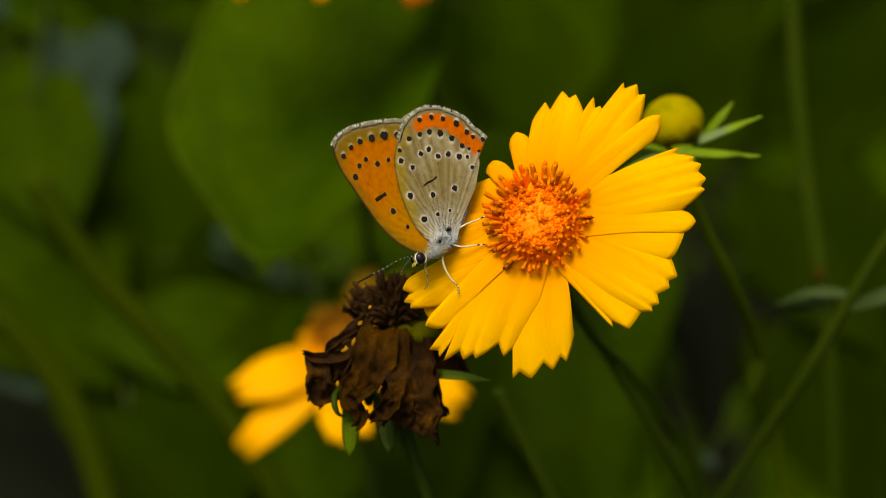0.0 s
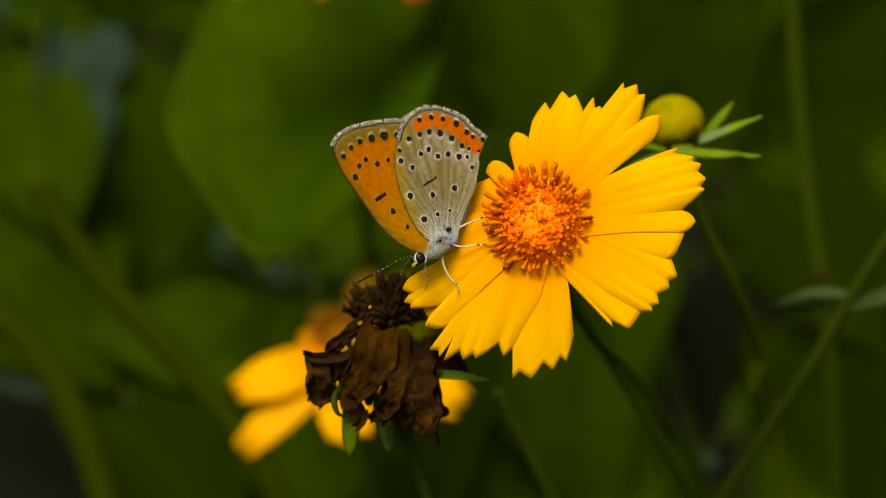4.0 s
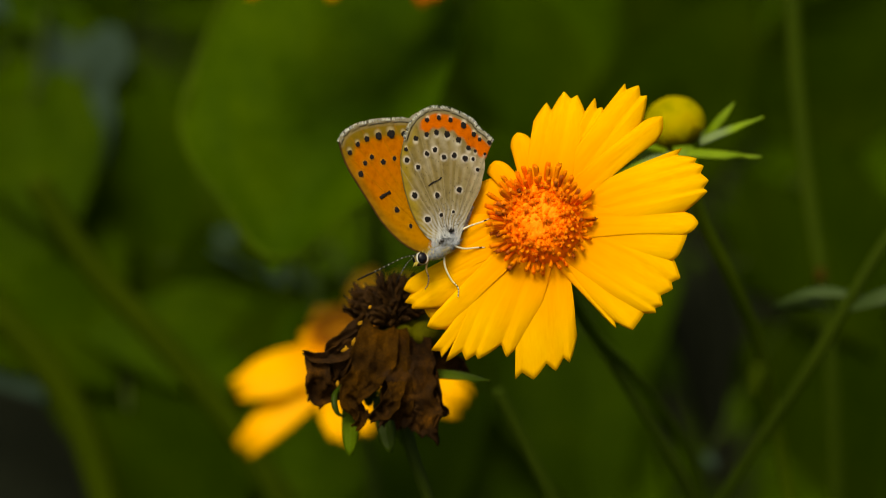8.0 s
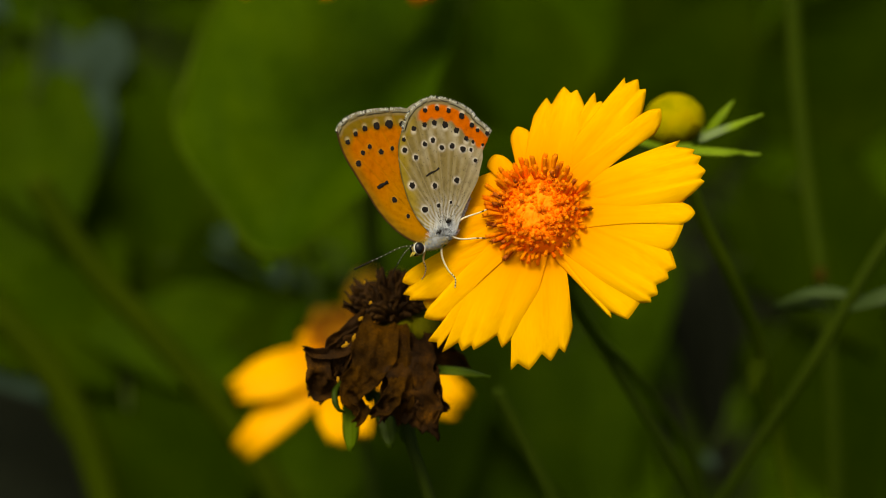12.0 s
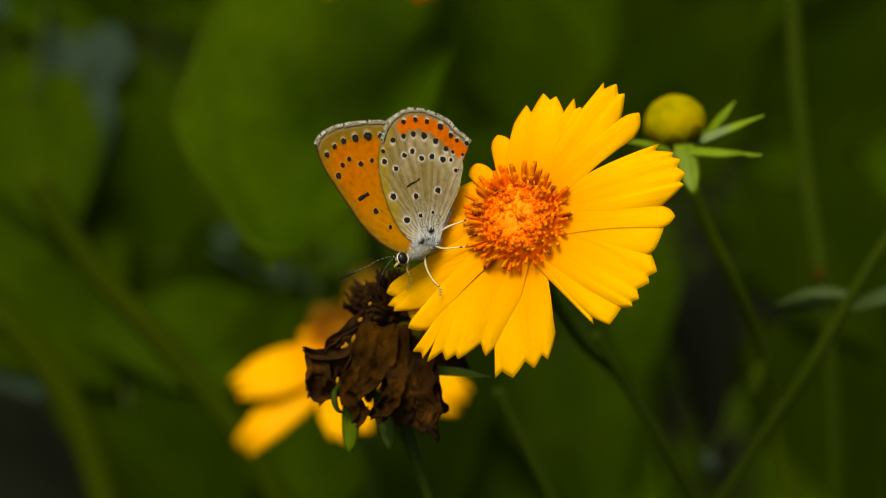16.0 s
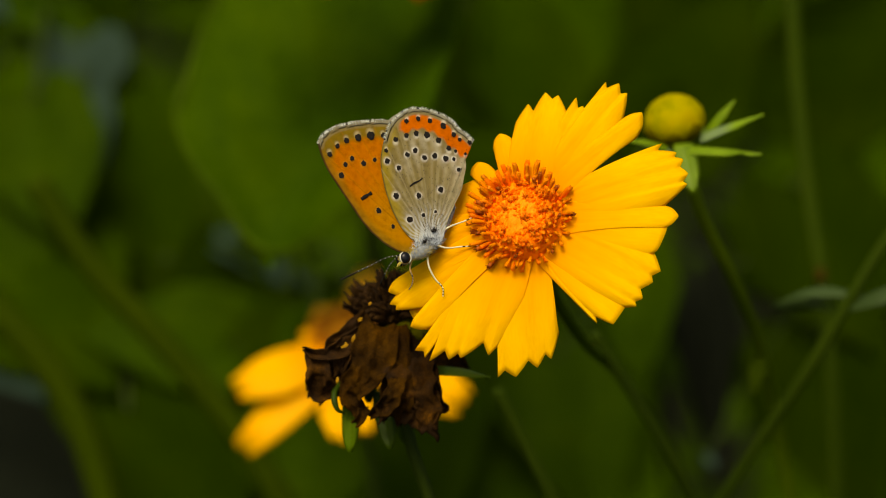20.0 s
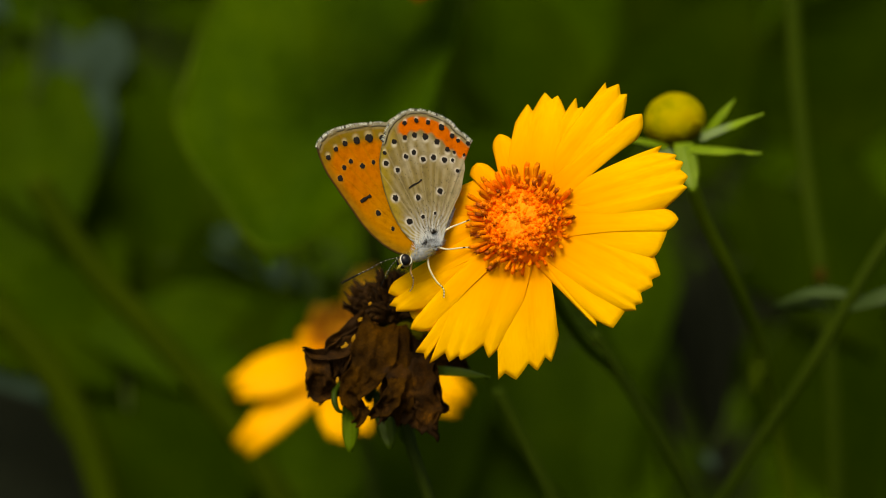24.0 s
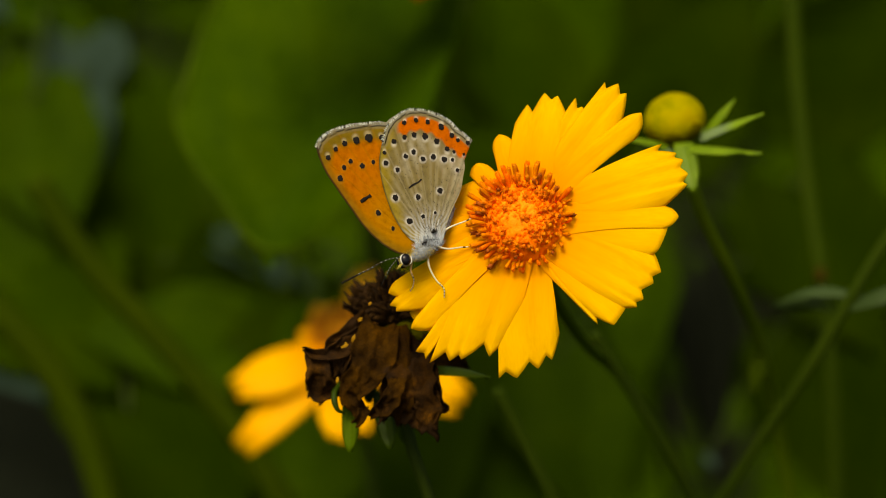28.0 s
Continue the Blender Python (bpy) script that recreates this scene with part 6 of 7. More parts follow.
def motions():
    sway(BUTTERFLY, [
        (0, 0.00, 0.00, 0.00, 0.00, 0.00), (0.5, 0.00, 0.00, 0.00, 0.00, 0.00), (1, 0.00, 0.00, 0.00, 0.00, 0.00), (1.5, 0.00, 0.00, 0.00, 0.00, 0.00), (2, 0.00, 0.00, 0.00, 0.00, 0.00), (2.5, 0.00, 0.00, 0.00, 0.00, 0.00),
        (3, 0.00, 0.00, 0.00, 0.00, 0.00), (3.5, 0.00, 0.00, 0.00, 0.00, 0.00), (5.5, -0.15, -0.00, 0.01, 0.02, -0.00), (6, -0.06, 0.12, 0.32, 0.09, 0.28), (6.5, -0.13, 0.11, 0.08, -0.09, 0.12), (7, -0.13, 0.32, -0.29, 0.12, 0.05),
        (7.1, -0.27, -0.04, -0.61, -0.01, -0.86), (7.2, -1.68, -0.85, -2.14, -0.62, -0.24), (7.3, -2.76, -0.26, -4.24, -0.98, -0.15), (7.4, -0.15, 2.29, -2.23, 0.22, -1.63), (7.5, -1.90, -0.50, -1.76, -2.77, -0.17), (7.6, -2.39, -1.18, -2.97, -0.92, 0.05),
        (7.7, 0.90, 2.01, -0.41, 0.60, -1.81), (7.8, -0.75, 0.57, -1.83, -0.15, -0.93), (7.9, -0.18, -1.12, 0.35, -0.07, -0.54), (8, 0.39, -0.20, -0.68, 0.26, -2.48), (8.1, -0.89, 0.41, -1.91, -0.21, -0.84), (8.2, 0.41, 0.76, -0.19, 0.31, -1.29),
        (8.3, 0.53, -0.79, 1.18, 0.23, -0.82), (8.4, -0.79, -0.83, -0.81, -0.28, -0.47), (8.5, 0.16, 1.44, -2.05, 0.39, -2.55), (8.6, 0.14, 0.44, -0.36, 0.18, -1.12), (8.7, -0.63, -0.98, -0.45, -0.23, -0.47), (8.8, 0.34, -0.18, 0.41, 0.20, -0.97),
        (8.9, -0.31, 0.58, -1.16, 0.02, -1.04), (9, -0.40, 0.15, -1.02, 0.08, -1.42), (9.5, -0.38, -0.55, -0.27, -0.12, -1.08), (10, -0.16, 0.52, -1.02, 0.21, -1.61), (10.5, -0.00, 0.60, -0.89, 0.34, -1.50), (11, -0.17, 0.02, -0.86, -0.20, -1.27),
        (11.1, -0.13, 0.12, -0.53, 0.05, -0.94), (11.2, -0.78, 0.88, -2.10, -0.13, -1.02), (11.3, 0.41, 0.76, -0.19, 0.31, -1.29), (11.4, 0.56, -1.10, 1.45, 0.21, -0.73), (11.5, -0.53, -1.79, 0.69, 0.01, -1.08), (11.6, 0.50, 1.53, -0.66, 0.41, -1.56),
        (11.7, 0.80, 1.39, -0.08, 0.51, -1.59), (11.8, -0.03, -1.12, 0.57, -0.02, -0.58), (11.9, 0.54, -0.94, 1.31, 0.22, -0.78), (12, -0.10, 1.50, -1.01, 0.22, -2.85), (12.1, -0.20, 1.05, -1.35, 0.10, -1.22), (12.2, 0.92, -0.16, 1.29, 0.43, -1.13),
        (12.3, 0.24, -0.80, 0.74, 0.11, -0.75), (12.5, 0.01, 1.04, -0.87, 0.48, -2.29), (14.5, -2.84, -1.01, -3.77, -0.33, -1.94), (14.6, -3.41, -3.23, -2.96, -1.48, 0.96), (14.7, -1.47, 0.24, -2.66, -0.45, -0.64), (14.8, -2.49, 0.06, -4.07, -0.85, -0.32),
        (14.9, -2.79, -1.66, -3.22, -1.11, 0.30), (15, -1.96, -1.32, -4.63, -0.42, -0.74), (15.1, -2.46, -0.25, -3.79, -0.87, -0.23), (15.2, -2.17, -0.24, -3.35, -0.75, -0.31), (15.3, -1.78, -1.47, -1.81, -0.71, -0.02), (15.4, -2.78, -1.81, -3.08, -1.12, 0.35),
        (15.5, -2.35, 0.25, -5.22, -0.47, -0.92), (15.6, -2.03, -0.09, -3.27, -0.69, -0.39), (15.7, -2.93, -1.82, -3.31, -1.18, 0.39), (15.8, -2.11, -1.02, -2.67, -0.80, -0.08), (15.9, -2.62, -0.10, -4.15, -0.92, -0.24), (16, -3.10, -0.25, -4.43, -0.72, -0.59),
        (16.1, -2.39, -1.18, -2.97, -0.92, 0.05), (16.2, -2.55, -1.03, -3.33, -0.97, 0.04), (16.3, -2.61, -0.26, -4.01, -0.92, -0.19), (16.5, -2.73, -0.75, -4.45, -0.80, -0.18), (16.7, -2.44, -0.56, -3.52, -0.88, -0.14), (16.8, -3.44, -0.90, -4.79, -1.30, 0.23),
        (16.9, -5.09, -0.64, -7.50, -1.90, 0.56), (17, -3.32, 1.21, -6.28, -1.25, -0.54), (17.1, -1.66, -1.01, -2.00, -0.63, -0.19), (17.2, -4.06, -2.47, -4.53, -1.66, 0.88), (17.3, -2.55, 0.83, -4.75, -0.81, -0.55), (17.4, -1.43, 1.64, -3.67, -0.32, -1.09),
        (17.5, -3.77, -2.66, -3.30, -1.81, 0.12), (17.6, -1.94, -1.32, -2.17, -0.76, -0.02), (17.7, -1.53, 1.01, -3.34, -0.41, -0.87), (17.8, -3.16, -0.74, -4.49, -1.17, 0.10), (17.9, -1.88, -2.10, -1.48, -0.80, 0.21), (18, -2.56, -0.57, -4.23, -1.38, -1.14),
        (18.2, -1.70, -0.54, -2.41, -0.60, -0.33), (18.3, -2.61, -2.12, -2.59, -1.08, 0.40), (18.4, -2.55, -1.03, -3.33, -0.97, 0.04), (18.5, -2.18, 0.77, -4.20, -0.83, -1.45), (19, -2.47, -0.88, -3.47, -1.25, -0.60), (19.5, -2.72, -1.15, -3.91, -0.77, -0.42),
        (20, -2.61, -0.15, -3.99, -0.79, -0.67), (20.5, -2.55, -0.45, -3.62, -0.81, -0.50), (21, -2.56, -0.76, -3.77, -0.54, -0.26), (21.5, -2.56, -0.45, -3.88, -0.62, -0.18), (23.5, -2.54, -0.44, -3.85, -1.02, 0.00), (24, -2.59, -0.43, -3.99, -0.84, 0.26),
        (24.5, -2.98, -0.46, -3.77, -1.01, 0.30), (25, -3.06, -0.12, -4.87, -0.97, 0.51), (25.5, -3.19, -0.68, -4.21, -1.06, 0.58), (26, -3.00, -0.19, -4.52, -1.03, 0.74), (26.5, -2.82, -0.62, -3.76, -1.04, 0.29), (27, -2.57, -0.51, -3.92, -0.87, 0.49),
        (27.5, -2.63, -0.35, -3.88, -1.30, 0.50), (28, -2.56, -0.36, -3.90, -0.87, 0.49)], (0.0006, 0.0003, 0.5509))
    sway(FLOWER, [
        (0, 0.00, 0.00, 0.00, 0.00, 0.00), (0.5, 0.00, 0.00, 0.00, 0.00, 0.00), (1, 0.00, 0.00, 0.00, 0.00, 0.00), (1.5, 0.00, 0.00, 0.00, 0.00, 0.00), (2, 0.00, 0.00, 0.00, 0.00, 0.00), (2.5, 0.00, 0.00, 0.00, 0.00, 0.00),
        (3, 0.00, 0.00, 0.00, 0.00, 0.00), (3.5, 0.00, 0.00, 0.00, 0.00, 0.00), (5.5, -0.14, 0.07, -0.37, -0.85, 0.13), (6, -0.11, 0.11, -0.27, -0.55, 0.11), (6.5, -0.08, 0.08, -0.37, -0.62, 0.17), (7, -0.07, 0.30, -1.75, -0.24, 0.06),
        (7.1, -0.29, -0.01, 0.03, 0.04, 0.12), (7.2, -1.88, -0.60, -0.02, -1.19, 0.71), (7.3, -3.05, 0.02, -3.89, -2.93, 0.81), (7.4, -0.09, 2.05, -7.11, -1.35, -0.57), (7.5, -1.74, -0.05, 1.14, -2.91, -0.68), (7.6, -2.67, -0.82, -0.30, -1.86, 0.98),
        (7.7, 1.07, 1.70, -4.26, 0.16, -0.76), (7.8, -0.81, 0.58, -2.79, -0.97, 0.07), (7.9, -0.23, -0.98, 3.61, 0.86, 0.41), (8, 0.45, -0.15, 0.94, 3.99, -0.12), (8.1, -0.96, 0.45, -2.54, -1.03, 0.15), (8.2, 0.48, 0.63, -1.22, 0.37, -0.28),
        (8.3, 0.56, -0.75, 3.90, 1.54, 0.13), (8.4, -0.90, -0.66, 1.55, -0.10, 0.48), (8.5, 0.23, 1.21, -3.97, 0.17, -0.43), (8.6, 0.17, 0.38, -0.72, 0.24, -0.12), (8.7, -0.73, -0.81, 2.32, 0.20, 0.48), (8.8, 0.37, -0.19, 1.59, 0.89, 0.01),
        (8.9, -0.32, 0.55, -2.01, -0.42, -0.04), (9, -0.38, 0.11, 0.28, -0.29, 0.47), (9.5, -0.35, -0.47, 2.42, -0.41, 0.61), (10, -0.15, 0.43, -1.33, 0.07, -0.09), (10.5, 0.00, 0.48, -1.04, -0.29, -0.00), (11, -0.13, -0.01, 0.35, 0.94, 0.21),
        (11.1, -0.14, 0.12, -0.22, 0.11, 0.04), (11.2, -0.83, 0.85, -3.82, -1.20, -0.01), (11.3, 0.48, 0.63, -1.22, 0.37, -0.28), (11.4, 0.58, -1.03, 4.92, 1.77, 0.22), (11.5, -0.73, -1.48, 7.40, -1.43, 0.88), (11.6, 0.60, 1.31, -3.51, -0.04, -0.52),
        (11.7, 0.94, 1.16, -2.48, 0.44, -0.55), (11.8, -0.07, -0.99, 3.87, 1.04, 0.37), (11.9, 0.57, -0.89, 4.41, 1.65, 0.18), (12, -0.03, 1.36, -4.60, -1.52, -0.64), (12.1, -0.18, 0.95, -3.28, -0.59, -0.21), (12.2, 1.02, -0.23, 2.63, 1.61, -0.14),
        (12.3, 0.24, -0.73, 3.37, 1.17, 0.21), (12.5, 0.04, 0.94, -1.72, 0.13, 0.01), (14.5, -3.15, -0.92, 0.04, -5.27, 0.76), (14.6, -3.87, -2.54, 4.25, -1.80, 1.82), (14.7, -1.61, 0.35, -3.08, -1.64, 0.34), (14.8, -2.74, 0.28, -4.39, -2.80, 0.65),
        (14.9, -3.14, -1.21, 0.45, -2.06, 1.22), (15, -2.39, -0.97, -0.91, 2.43, 0.57), (15.1, -2.72, 0.00, -3.37, -2.57, 0.73), (15.2, -2.40, -0.02, -2.85, -2.20, 0.66), (15.3, -2.01, -1.14, 1.76, -0.90, 0.91), (15.4, -3.13, -1.35, 0.96, -1.94, 1.26),
        (15.5, -2.72, 0.48, -5.27, -1.90, 0.38), (15.6, -2.24, 0.11, -3.10, -2.14, 0.58), (15.7, -3.29, -1.34, 0.70, -2.12, 1.29), (15.8, -2.36, -0.71, -0.29, -1.62, 0.86), (15.9, -2.89, 0.15, -4.14, -2.86, 0.73), (16, -3.40, 0.01, -4.98, -4.55, 0.79),
        (16.1, -2.67, -0.82, -0.30, -1.86, 0.98), (16.2, -2.84, -0.68, -1.08, -2.16, 0.97), (16.3, -2.88, 0.01, -3.63, -2.75, 0.77), (16.5, -3.05, -0.44, -3.22, -3.13, 0.95), (16.7, -2.71, -0.27, -2.35, -2.33, 0.81), (16.8, -3.83, -0.48, -3.15, -3.37, 1.16),
        (16.9, -5.63, -0.09, -7.05, -5.60, 1.50), (17, -3.44, 1.30, -8.45, -6.66, 0.55), (17.1, -1.87, -0.74, 0.49, -1.07, 0.75), (17.2, -4.56, -1.81, 0.65, -3.11, 1.76), (17.3, -2.78, 0.97, -6.95, -3.38, 0.44), (17.4, -1.52, 1.58, -7.42, -2.51, -0.07),
        (17.5, -4.03, -2.14, 1.53, -3.93, 1.81), (17.6, -2.18, -0.99, 0.99, -1.20, 0.90), (17.7, -1.65, 1.04, -5.63, -2.23, 0.14), (17.8, -3.51, -0.36, -3.14, -3.12, 1.05), (17.9, -2.14, -1.68, 3.55, -0.62, 1.11), (18, -2.89, -0.23, -4.02, -1.84, 0.47),
        (18.2, -1.89, -0.32, -1.04, -1.42, 0.62), (18.3, -2.95, -1.63, 2.24, -1.53, 1.30), (18.4, -2.84, -0.68, -1.08, -2.16, 0.97), (18.5, -2.50, 0.86, -5.96, -2.29, 0.23), (19, -2.83, -0.60, -1.35, -1.24, 1.04), (19.5, -3.08, -0.73, -2.23, -0.86, 1.07),
        (20, -2.92, 0.17, -4.44, -2.56, 0.71), (20.5, -2.82, -0.17, -2.85, -2.55, 0.90), (21, -2.85, -0.42, -2.64, -1.39, 0.88), (21.5, -2.89, -0.14, -3.21, -1.70, 0.86), (23.5, -2.89, -0.15, -2.00, -1.79, 0.81), (24, -2.96, -0.20, -1.35, -2.24, 0.85),
        (24.5, -3.25, -0.14, -2.26, -3.45, 1.03), (25, -3.31, 0.22, -6.06, -2.68, 1.11), (25.5, -3.53, -0.31, -1.65, -4.26, 1.19), (26, -3.35, 0.15, -5.47, -3.04, 1.15), (26.5, -3.13, -0.21, -2.56, -2.82, 1.06), (27, -2.94, -0.13, -3.38, -1.41, 0.91),
        (27.5, -2.94, -0.00, -4.20, -1.83, 0.99), (28, -2.92, 0.00, -4.00, -2.03, 0.98)], (0.0172, 0.0035, 0.5543), stem=FLOWER_STALK, root=(0.12, 0.26, 0))
    sway(WITHERED, [
        (0, 0.00, -0.00), (0.5, 0.00, -0.00), (1, 0.00, -0.00), (1.5, 0.00, -0.00), (2, 0.00, -0.00), (2.5, 0.00, -0.00),
        (3, 0.00, -0.00), (3.5, 0.00, -0.00), (5.5, 0.00, 0.08), (6, 0.00, 0.15), (6.5, 0.00, 0.15), (7, 0.00, 0.15),
        (7.1, -0.00, 0.09), (7.2, -0.06, 0.05), (7.3, -0.01, 0.61), (7.4, 0.16, 1.18), (7.5, -0.16, -0.24), (7.6, -0.08, 0.08),
        (7.7, 0.13, 0.78), (7.8, 0.04, 0.51), (7.9, -0.08, -0.46), (8, 0.00, -0.00), (8.1, 0.03, 0.46), (8.2, 0.05, 0.30),
        (8.3, -0.06, -0.48), (8.4, -0.06, -0.16), (8.5, 0.08, 0.71), (8.6, 0.03, 0.21), (8.7, -0.07, -0.27), (8.8, -0.02, -0.13),
        (8.9, 0.04, 0.40), (9, 0.00, 0.08), (9.5, 0.00, -0.24), (10, 0.00, 0.31), (10.5, 0.00, 0.31), (11, 0.00, 0.15),
        (11.1, 0.01, 0.13), (11.2, 0.06, 0.66), (11.3, 0.05, 0.30), (11.4, -0.08, -0.63), (11.5, -0.16, -0.56), (11.6, 0.10, 0.65),
        (11.7, 0.09, 0.50), (11.8, -0.08, -0.49), (11.9, -0.07, -0.56), (12, 0.08, 0.78), (12.1, 0.07, 0.60), (12.2, -0.02, -0.27),
        (12.3, -0.06, -0.41), (12.5, 0.16, 0.71), (14.5, -0.08, -0.32), (14.6, -0.21, -0.65), (14.7, 0.02, 0.53), (14.8, 0.01, 0.70),
        (14.9, -0.11, -0.05), (15, -0.08, 0.08), (15.1, -0.01, 0.54), (15.2, -0.01, 0.47), (15.3, -0.10, -0.22), (15.4, -0.12, -0.13),
        (15.5, 0.00, 0.94), (15.6, -0.00, 0.51), (15.7, -0.12, -0.09), (15.8, -0.07, 0.08), (15.9, -0.00, 0.66), (16, 0.00, 0.63),
        (16.1, -0.08, 0.08), (16.2, -0.07, 0.19), (16.3, -0.01, 0.58), (16.5, -0.08, 0.31), (16.7, -0.03, 0.39), (16.8, -0.05, 0.48),
        (16.9, -0.03, 1.03), (17, 0.00, 1.33), (17.1, -0.07, -0.02), (17.2, -0.16, -0.12), (17.3, 0.06, 1.09), (17.4, 0.11, 1.19),
        (17.5, -0.24, -0.56), (17.6, -0.09, -0.11), (17.7, 0.07, 0.92), (17.8, -0.04, 0.49), (17.9, -0.14, -0.50), (18, 0.00, 0.46),
        (18.2, -0.03, 0.21), (18.3, -0.14, -0.32), (18.4, -0.07, 0.19), (18.5, 0.16, 1.18), (19, -0.08, 0.23), (19.5, -0.08, 0.23),
        (20, 0.00, 0.63), (20.5, 0.00, 0.46), (21, 0.00, 0.39), (21.5, 0.00, 0.55), (23.5, 0.00, 0.63), (24, 0.00, 0.63),
        (24.5, 0.00, 0.63), (25, 0.00, 0.78), (25.5, -0.08, 0.63), (26, -0.08, 0.71), (26.5, 0.00, 0.63), (27, 0.00, 0.63),
        (27.5, 0.00, 0.63), (28, 0.00, 0.63)], WITHERED.matrix_world.translation, 1.01)
    sway(BUD_THING, [
        (0, 0.00, -0.00), (0.5, 0.00, -0.00), (1, 0.00, -0.00), (1.5, 0.00, -0.00), (2, 0.00, -0.00), (2.5, 0.00, -0.00),
        (3, 0.00, -0.00), (3.5, 0.00, -0.00), (5.5, 0.08, 0.08), (6, 0.08, 0.16), (6.5, 0.08, 0.16), (7, 0.08, 0.16),
        (7.5, -0.08, 0.16), (8, 0.24, -0.16), (8.5, -0.16, 0.41), (9, -0.08, 0.08), (9.5, 0.08, 0.08), (10, 0.16, 0.16),
        (10.5, 0.08, 0.33), (11, 0.24, 0.16), (11.5, 0.32, -0.08), (12, 0.16, 0.33), (12.5, 0.00, 0.65), (14.5, -0.17, 0.73),
        (15, 0.57, -0.40), (15.5, -0.08, 0.73), (16, 0.40, 0.16), (16.5, 0.24, 0.33), (17, 0.16, 0.41), (17.5, 0.40, 0.33),
        (18, 0.57, -0.16), (18.5, 0.00, 0.82), (19, 0.40, 0.08), (19.5, 0.24, 0.33), (20, 0.32, 0.33), (20.5, 0.24, 0.41),
        (21, 0.32, 0.24), (21.5, 0.24, 0.41), (23.5, 0.32, 0.49), (24, 0.32, 0.49), (24.5, 0.32, 0.49), (25, 0.16, 0.49),
        (25.5, 0.32, 0.49), (26, 0.16, 0.49), (26.5, 0.16, 0.49), (27, 0.32, 0.49), (27.5, 0.16, 0.49), (28, 0.32, 0.49)], BUD_THING.matrix_world.translation, 1.04)
    sway(BACK_FLOWER, [
        (0, 0.00, -0.00), (0.5, 0.00, -0.00), (1, 0.00, -0.00), (1.5, 0.00, -0.00), (2, 0.00, -0.00), (2.5, 0.00, -0.00),
        (3, 0.00, -0.00), (3.5, 0.00, -0.00), (5.5, 0.00, -0.00), (6, 0.00, -0.00), (6.5, 0.00, -0.00), (7, 0.00, -0.00),
        (7.5, -0.45, -0.18), (8, 0.18, 0.27), (8.5, -0.64, -0.09), (9, -0.81, -0.09), (9.5, 0.00, 0.09), (10, 0.27, 0.36),
        (10.5, -0.19, 0.27), (11, -0.28, 0.27), (11.5, 0.35, 0.18), (12, -0.19, -0.00), (12.5, -0.19, -0.00), (14.5, -0.19, -0.00),
        (15, 0.09, 0.99), (15.5, -0.45, -0.09), (16, 0.09, 0.63), (16.5, 0.27, 0.81), (17, -0.37, -0.09), (17.5, 0.35, 0.73),
        (18, 0.54, 0.81), (18.5, -0.28, 0.36), (19, -0.28, 0.45), (19.5, 0.00, 0.36), (20, 0.27, 0.45), (20.5, 0.00, 0.54),
        (21, -0.37, 0.27), (21.5, 0.00, 0.54), (23.5, 0.18, 0.63), (24, -0.09, 0.54), (24.5, -0.09, 0.36), (25, -0.19, 0.36),
        (25.5, -0.54, 0.45), (26, -0.37, 0.72), (26.5, -0.54, 0.54), (27, -0.28, 0.45), (27.5, 0.09, 0.63), (28, -0.09, 0.54)], FACE_BACK.translation, 1.19)
    sway(BIG_LEAF, [
        (0, 0.00, -0.00), (0.5, 0.12, -0.00), (1, 0.12, -0.00), (1.5, 0.22, 0.12), (2, 0.00, 0.67), (2.5, 0.00, 0.78),
        (3, 0.00, 0.78), (3.5, 0.00, 0.78), (5.5, 0.00, 0.45), (6, 0.00, 0.45), (6.5, 0.00, 0.45), (7, 0.11, 0.56),
        (8, 2.78, 0.33), (8.5, 1.22, 0.11), (9, 1.45, 0.67), (9.5, 1.33, 0.89), (10, 1.33, 1.34), (10.5, 1.33, 1.34),
        (11, 1.33, 1.34), (11.5, 1.56, 1.12), (12, 1.33, 1.00), (12.5, 1.33, 1.23), (14.5, 2.11, -0.78), (15, 1.99, 1.11),
        (15.5, 1.99, 1.45), (16, 1.99, 1.33), (16.5, 1.78, 1.56), (17, 1.12, 2.12), (17.5, 1.22, 1.89), (18, 1.56, 1.56),
        (18.5, 1.56, 1.23), (19, 1.67, 1.89), (19.5, 1.67, 1.89), (20, 1.67, 1.89), (20.5, 1.67, 1.89), (21, 1.67, 1.89),
        (21.5, 1.67, 1.89), (23.5, 1.78, 2.00), (24, 1.78, 2.00), (24.5, 1.67, 1.89), (25, 1.45, 1.89), (25.5, 1.11, 2.12),
        (26, 0.67, 2.12), (26.5, 1.44, 2.78), (27, 1.45, 2.00), (27.5, 1.67, 1.56), (28, 1.67, 2.12)], (-0.0209, 0.1865, 0.5414))
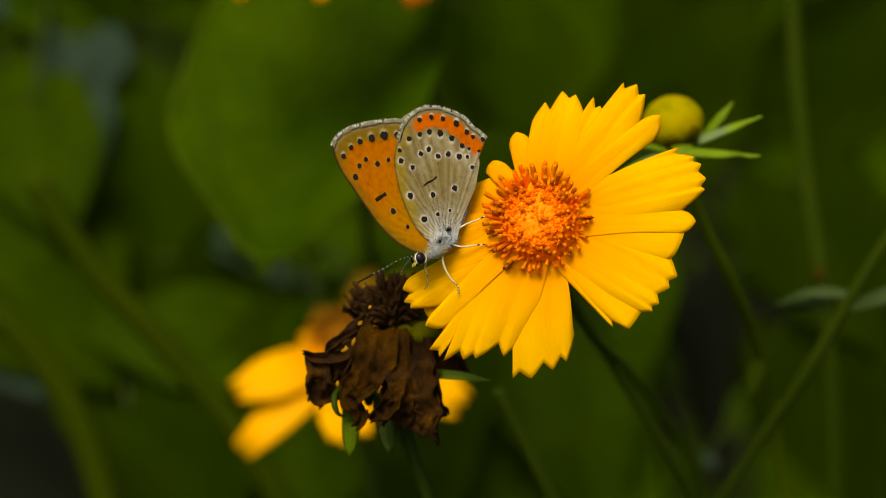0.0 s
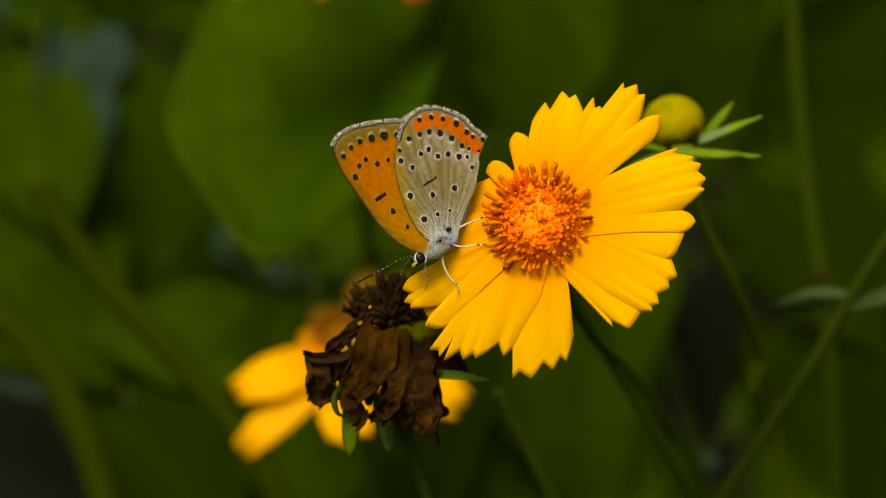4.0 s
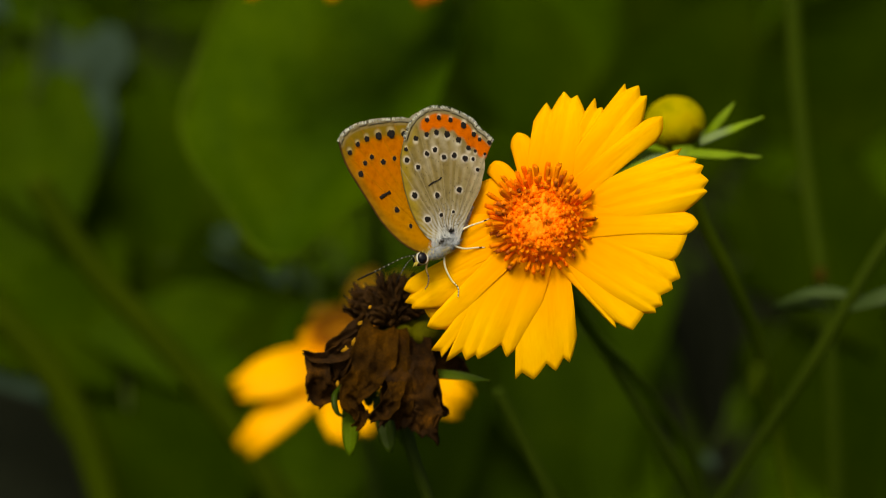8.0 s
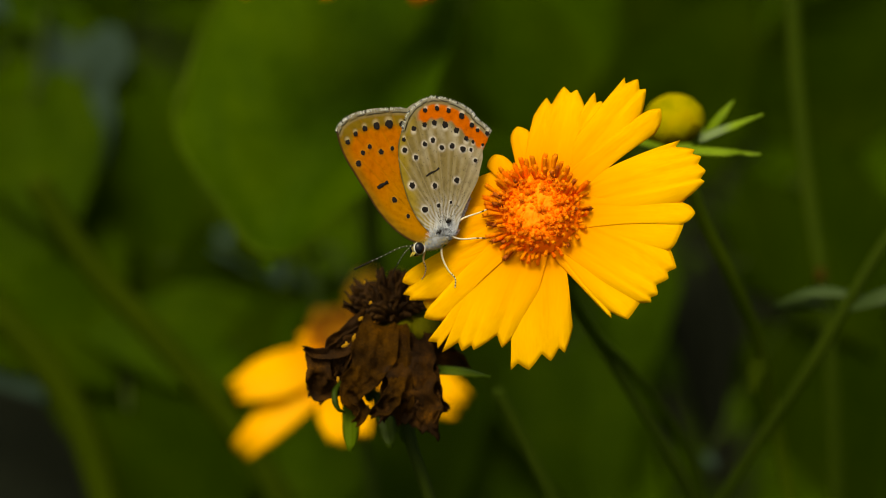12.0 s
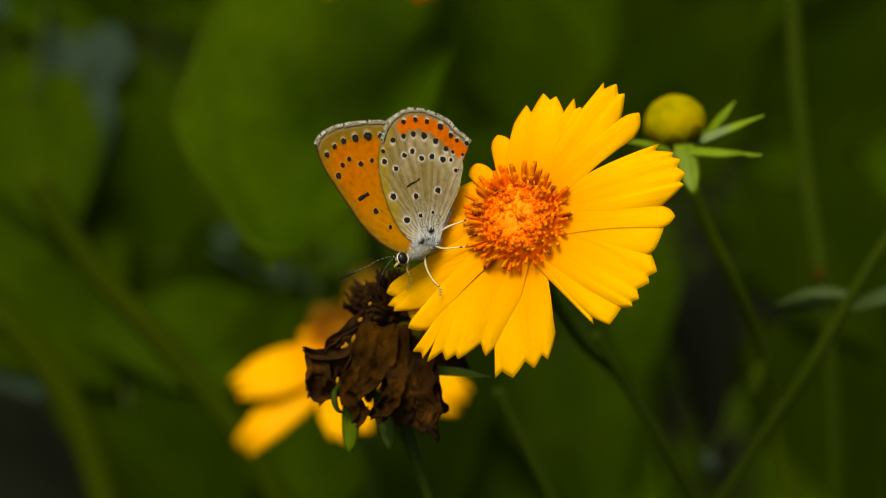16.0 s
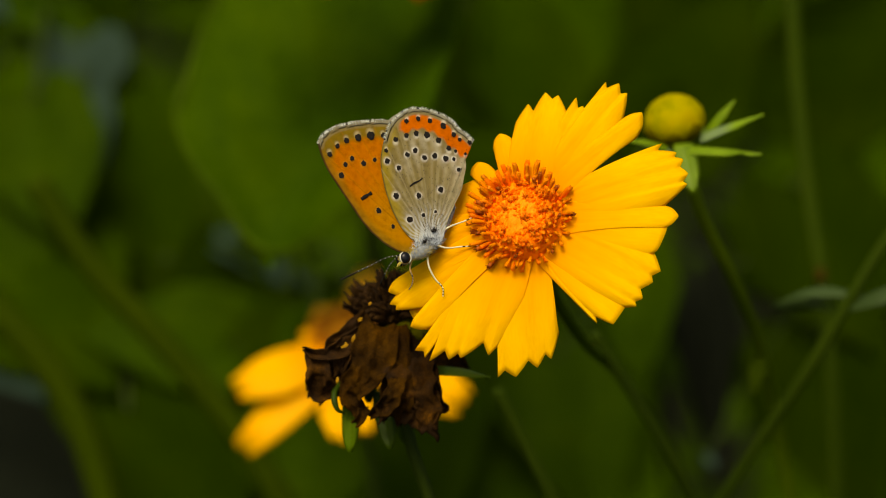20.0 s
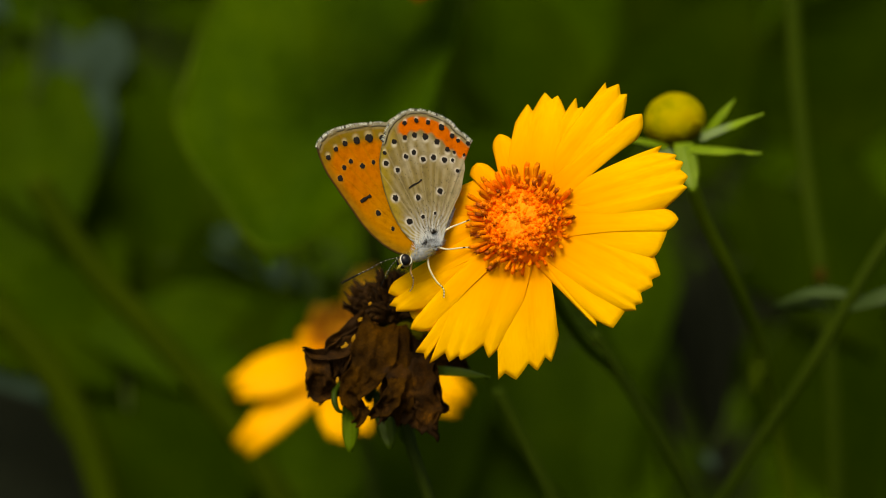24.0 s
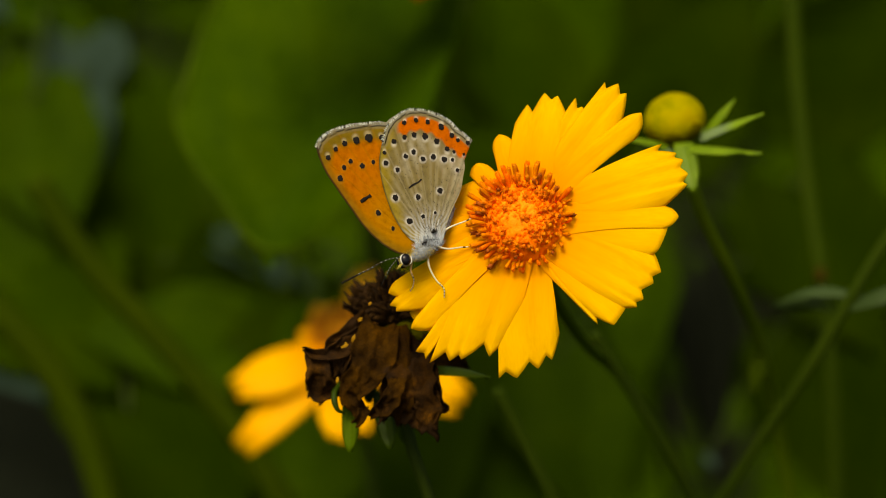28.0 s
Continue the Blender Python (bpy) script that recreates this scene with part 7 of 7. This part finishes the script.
    sway(TOP_FLOWER, [
        (0, 0.00, -0.00), (0.5, 0.11, -0.00), (1, 0.11, -0.00), (1.5, 0.21, 0.11), (2, 0.00, 0.62), (2.5, 0.00, 0.73),
        (3, 0.00, 0.73), (3.5, 0.00, 0.73), (5.5, 0.00, 0.42), (6, 0.00, 0.42), (6.5, 0.00, 0.42), (7, 0.10, 0.52),
        (8, 2.59, 0.31), (8.5, 1.13, 0.10), (9, 1.35, 0.63), (9.5, 1.24, 0.83), (10, 1.24, 1.25), (10.5, 1.24, 1.25),
        (11, 1.24, 1.25), (11.5, 1.45, 1.04), (12, 1.24, 0.93), (12.5, 1.24, 1.14), (14.5, 1.96, -0.72), (15, 1.86, 1.03),
        (15.5, 1.86, 1.35), (16, 1.86, 1.24), (16.5, 1.65, 1.45), (17, 1.04, 1.97), (17.5, 1.13, 1.76), (18, 1.45, 1.45),
        (18.5, 1.45, 1.14), (19, 1.55, 1.76), (19.5, 1.55, 1.76), (20, 1.55, 1.76), (20.5, 1.55, 1.76), (21, 1.55, 1.76),
        (21.5, 1.55, 1.76), (23.5, 1.65, 1.86), (24, 1.65, 1.86), (24.5, 1.55, 1.76), (25, 1.35, 1.76), (25.5, 1.03, 1.97),
        (26, 0.62, 1.97), (26.5, 1.34, 2.59), (27, 1.35, 1.86), (27.5, 1.55, 1.45), (28, 1.55, 1.97)], (-0.0302, 0.1570, 0.5800))
    sway(FADED_FLOWER, [
        (0, 0.00, -0.00), (0.5, 0.11, -0.00), (1, 0.11, -0.00), (1.5, 0.21, 0.11), (2, 0.00, 0.62), (2.5, 0.00, 0.73),
        (3, 0.00, 0.73), (3.5, 0.00, 0.73), (5.5, 0.00, 0.42), (6, 0.00, 0.42), (6.5, 0.00, 0.42), (7, 0.10, 0.52),
        (8, 2.59, 0.31), (8.5, 1.13, 0.10), (9, 1.35, 0.63), (9.5, 1.24, 0.83), (10, 1.24, 1.25), (10.5, 1.24, 1.25),
        (11, 1.24, 1.25), (11.5, 1.45, 1.04), (12, 1.24, 0.93), (12.5, 1.24, 1.14), (14.5, 1.96, -0.72), (15, 1.86, 1.03),
        (15.5, 1.86, 1.35), (16, 1.86, 1.24), (16.5, 1.65, 1.45), (17, 1.04, 1.97), (17.5, 1.13, 1.76), (18, 1.45, 1.45),
        (18.5, 1.45, 1.14), (19, 1.55, 1.76), (19.5, 1.55, 1.76), (20, 1.55, 1.76), (20.5, 1.55, 1.76), (21, 1.55, 1.76),
        (21.5, 1.55, 1.76), (23.5, 1.65, 1.86), (24, 1.65, 1.86), (24.5, 1.55, 1.76), (25, 1.35, 1.76), (25.5, 1.03, 1.97),
        (26, 0.62, 1.97), (26.5, 1.34, 2.59), (27, 1.35, 1.86), (27.5, 1.55, 1.45), (28, 1.55, 1.97)], (-0.0067, 0.1656, 0.5744))


motions()
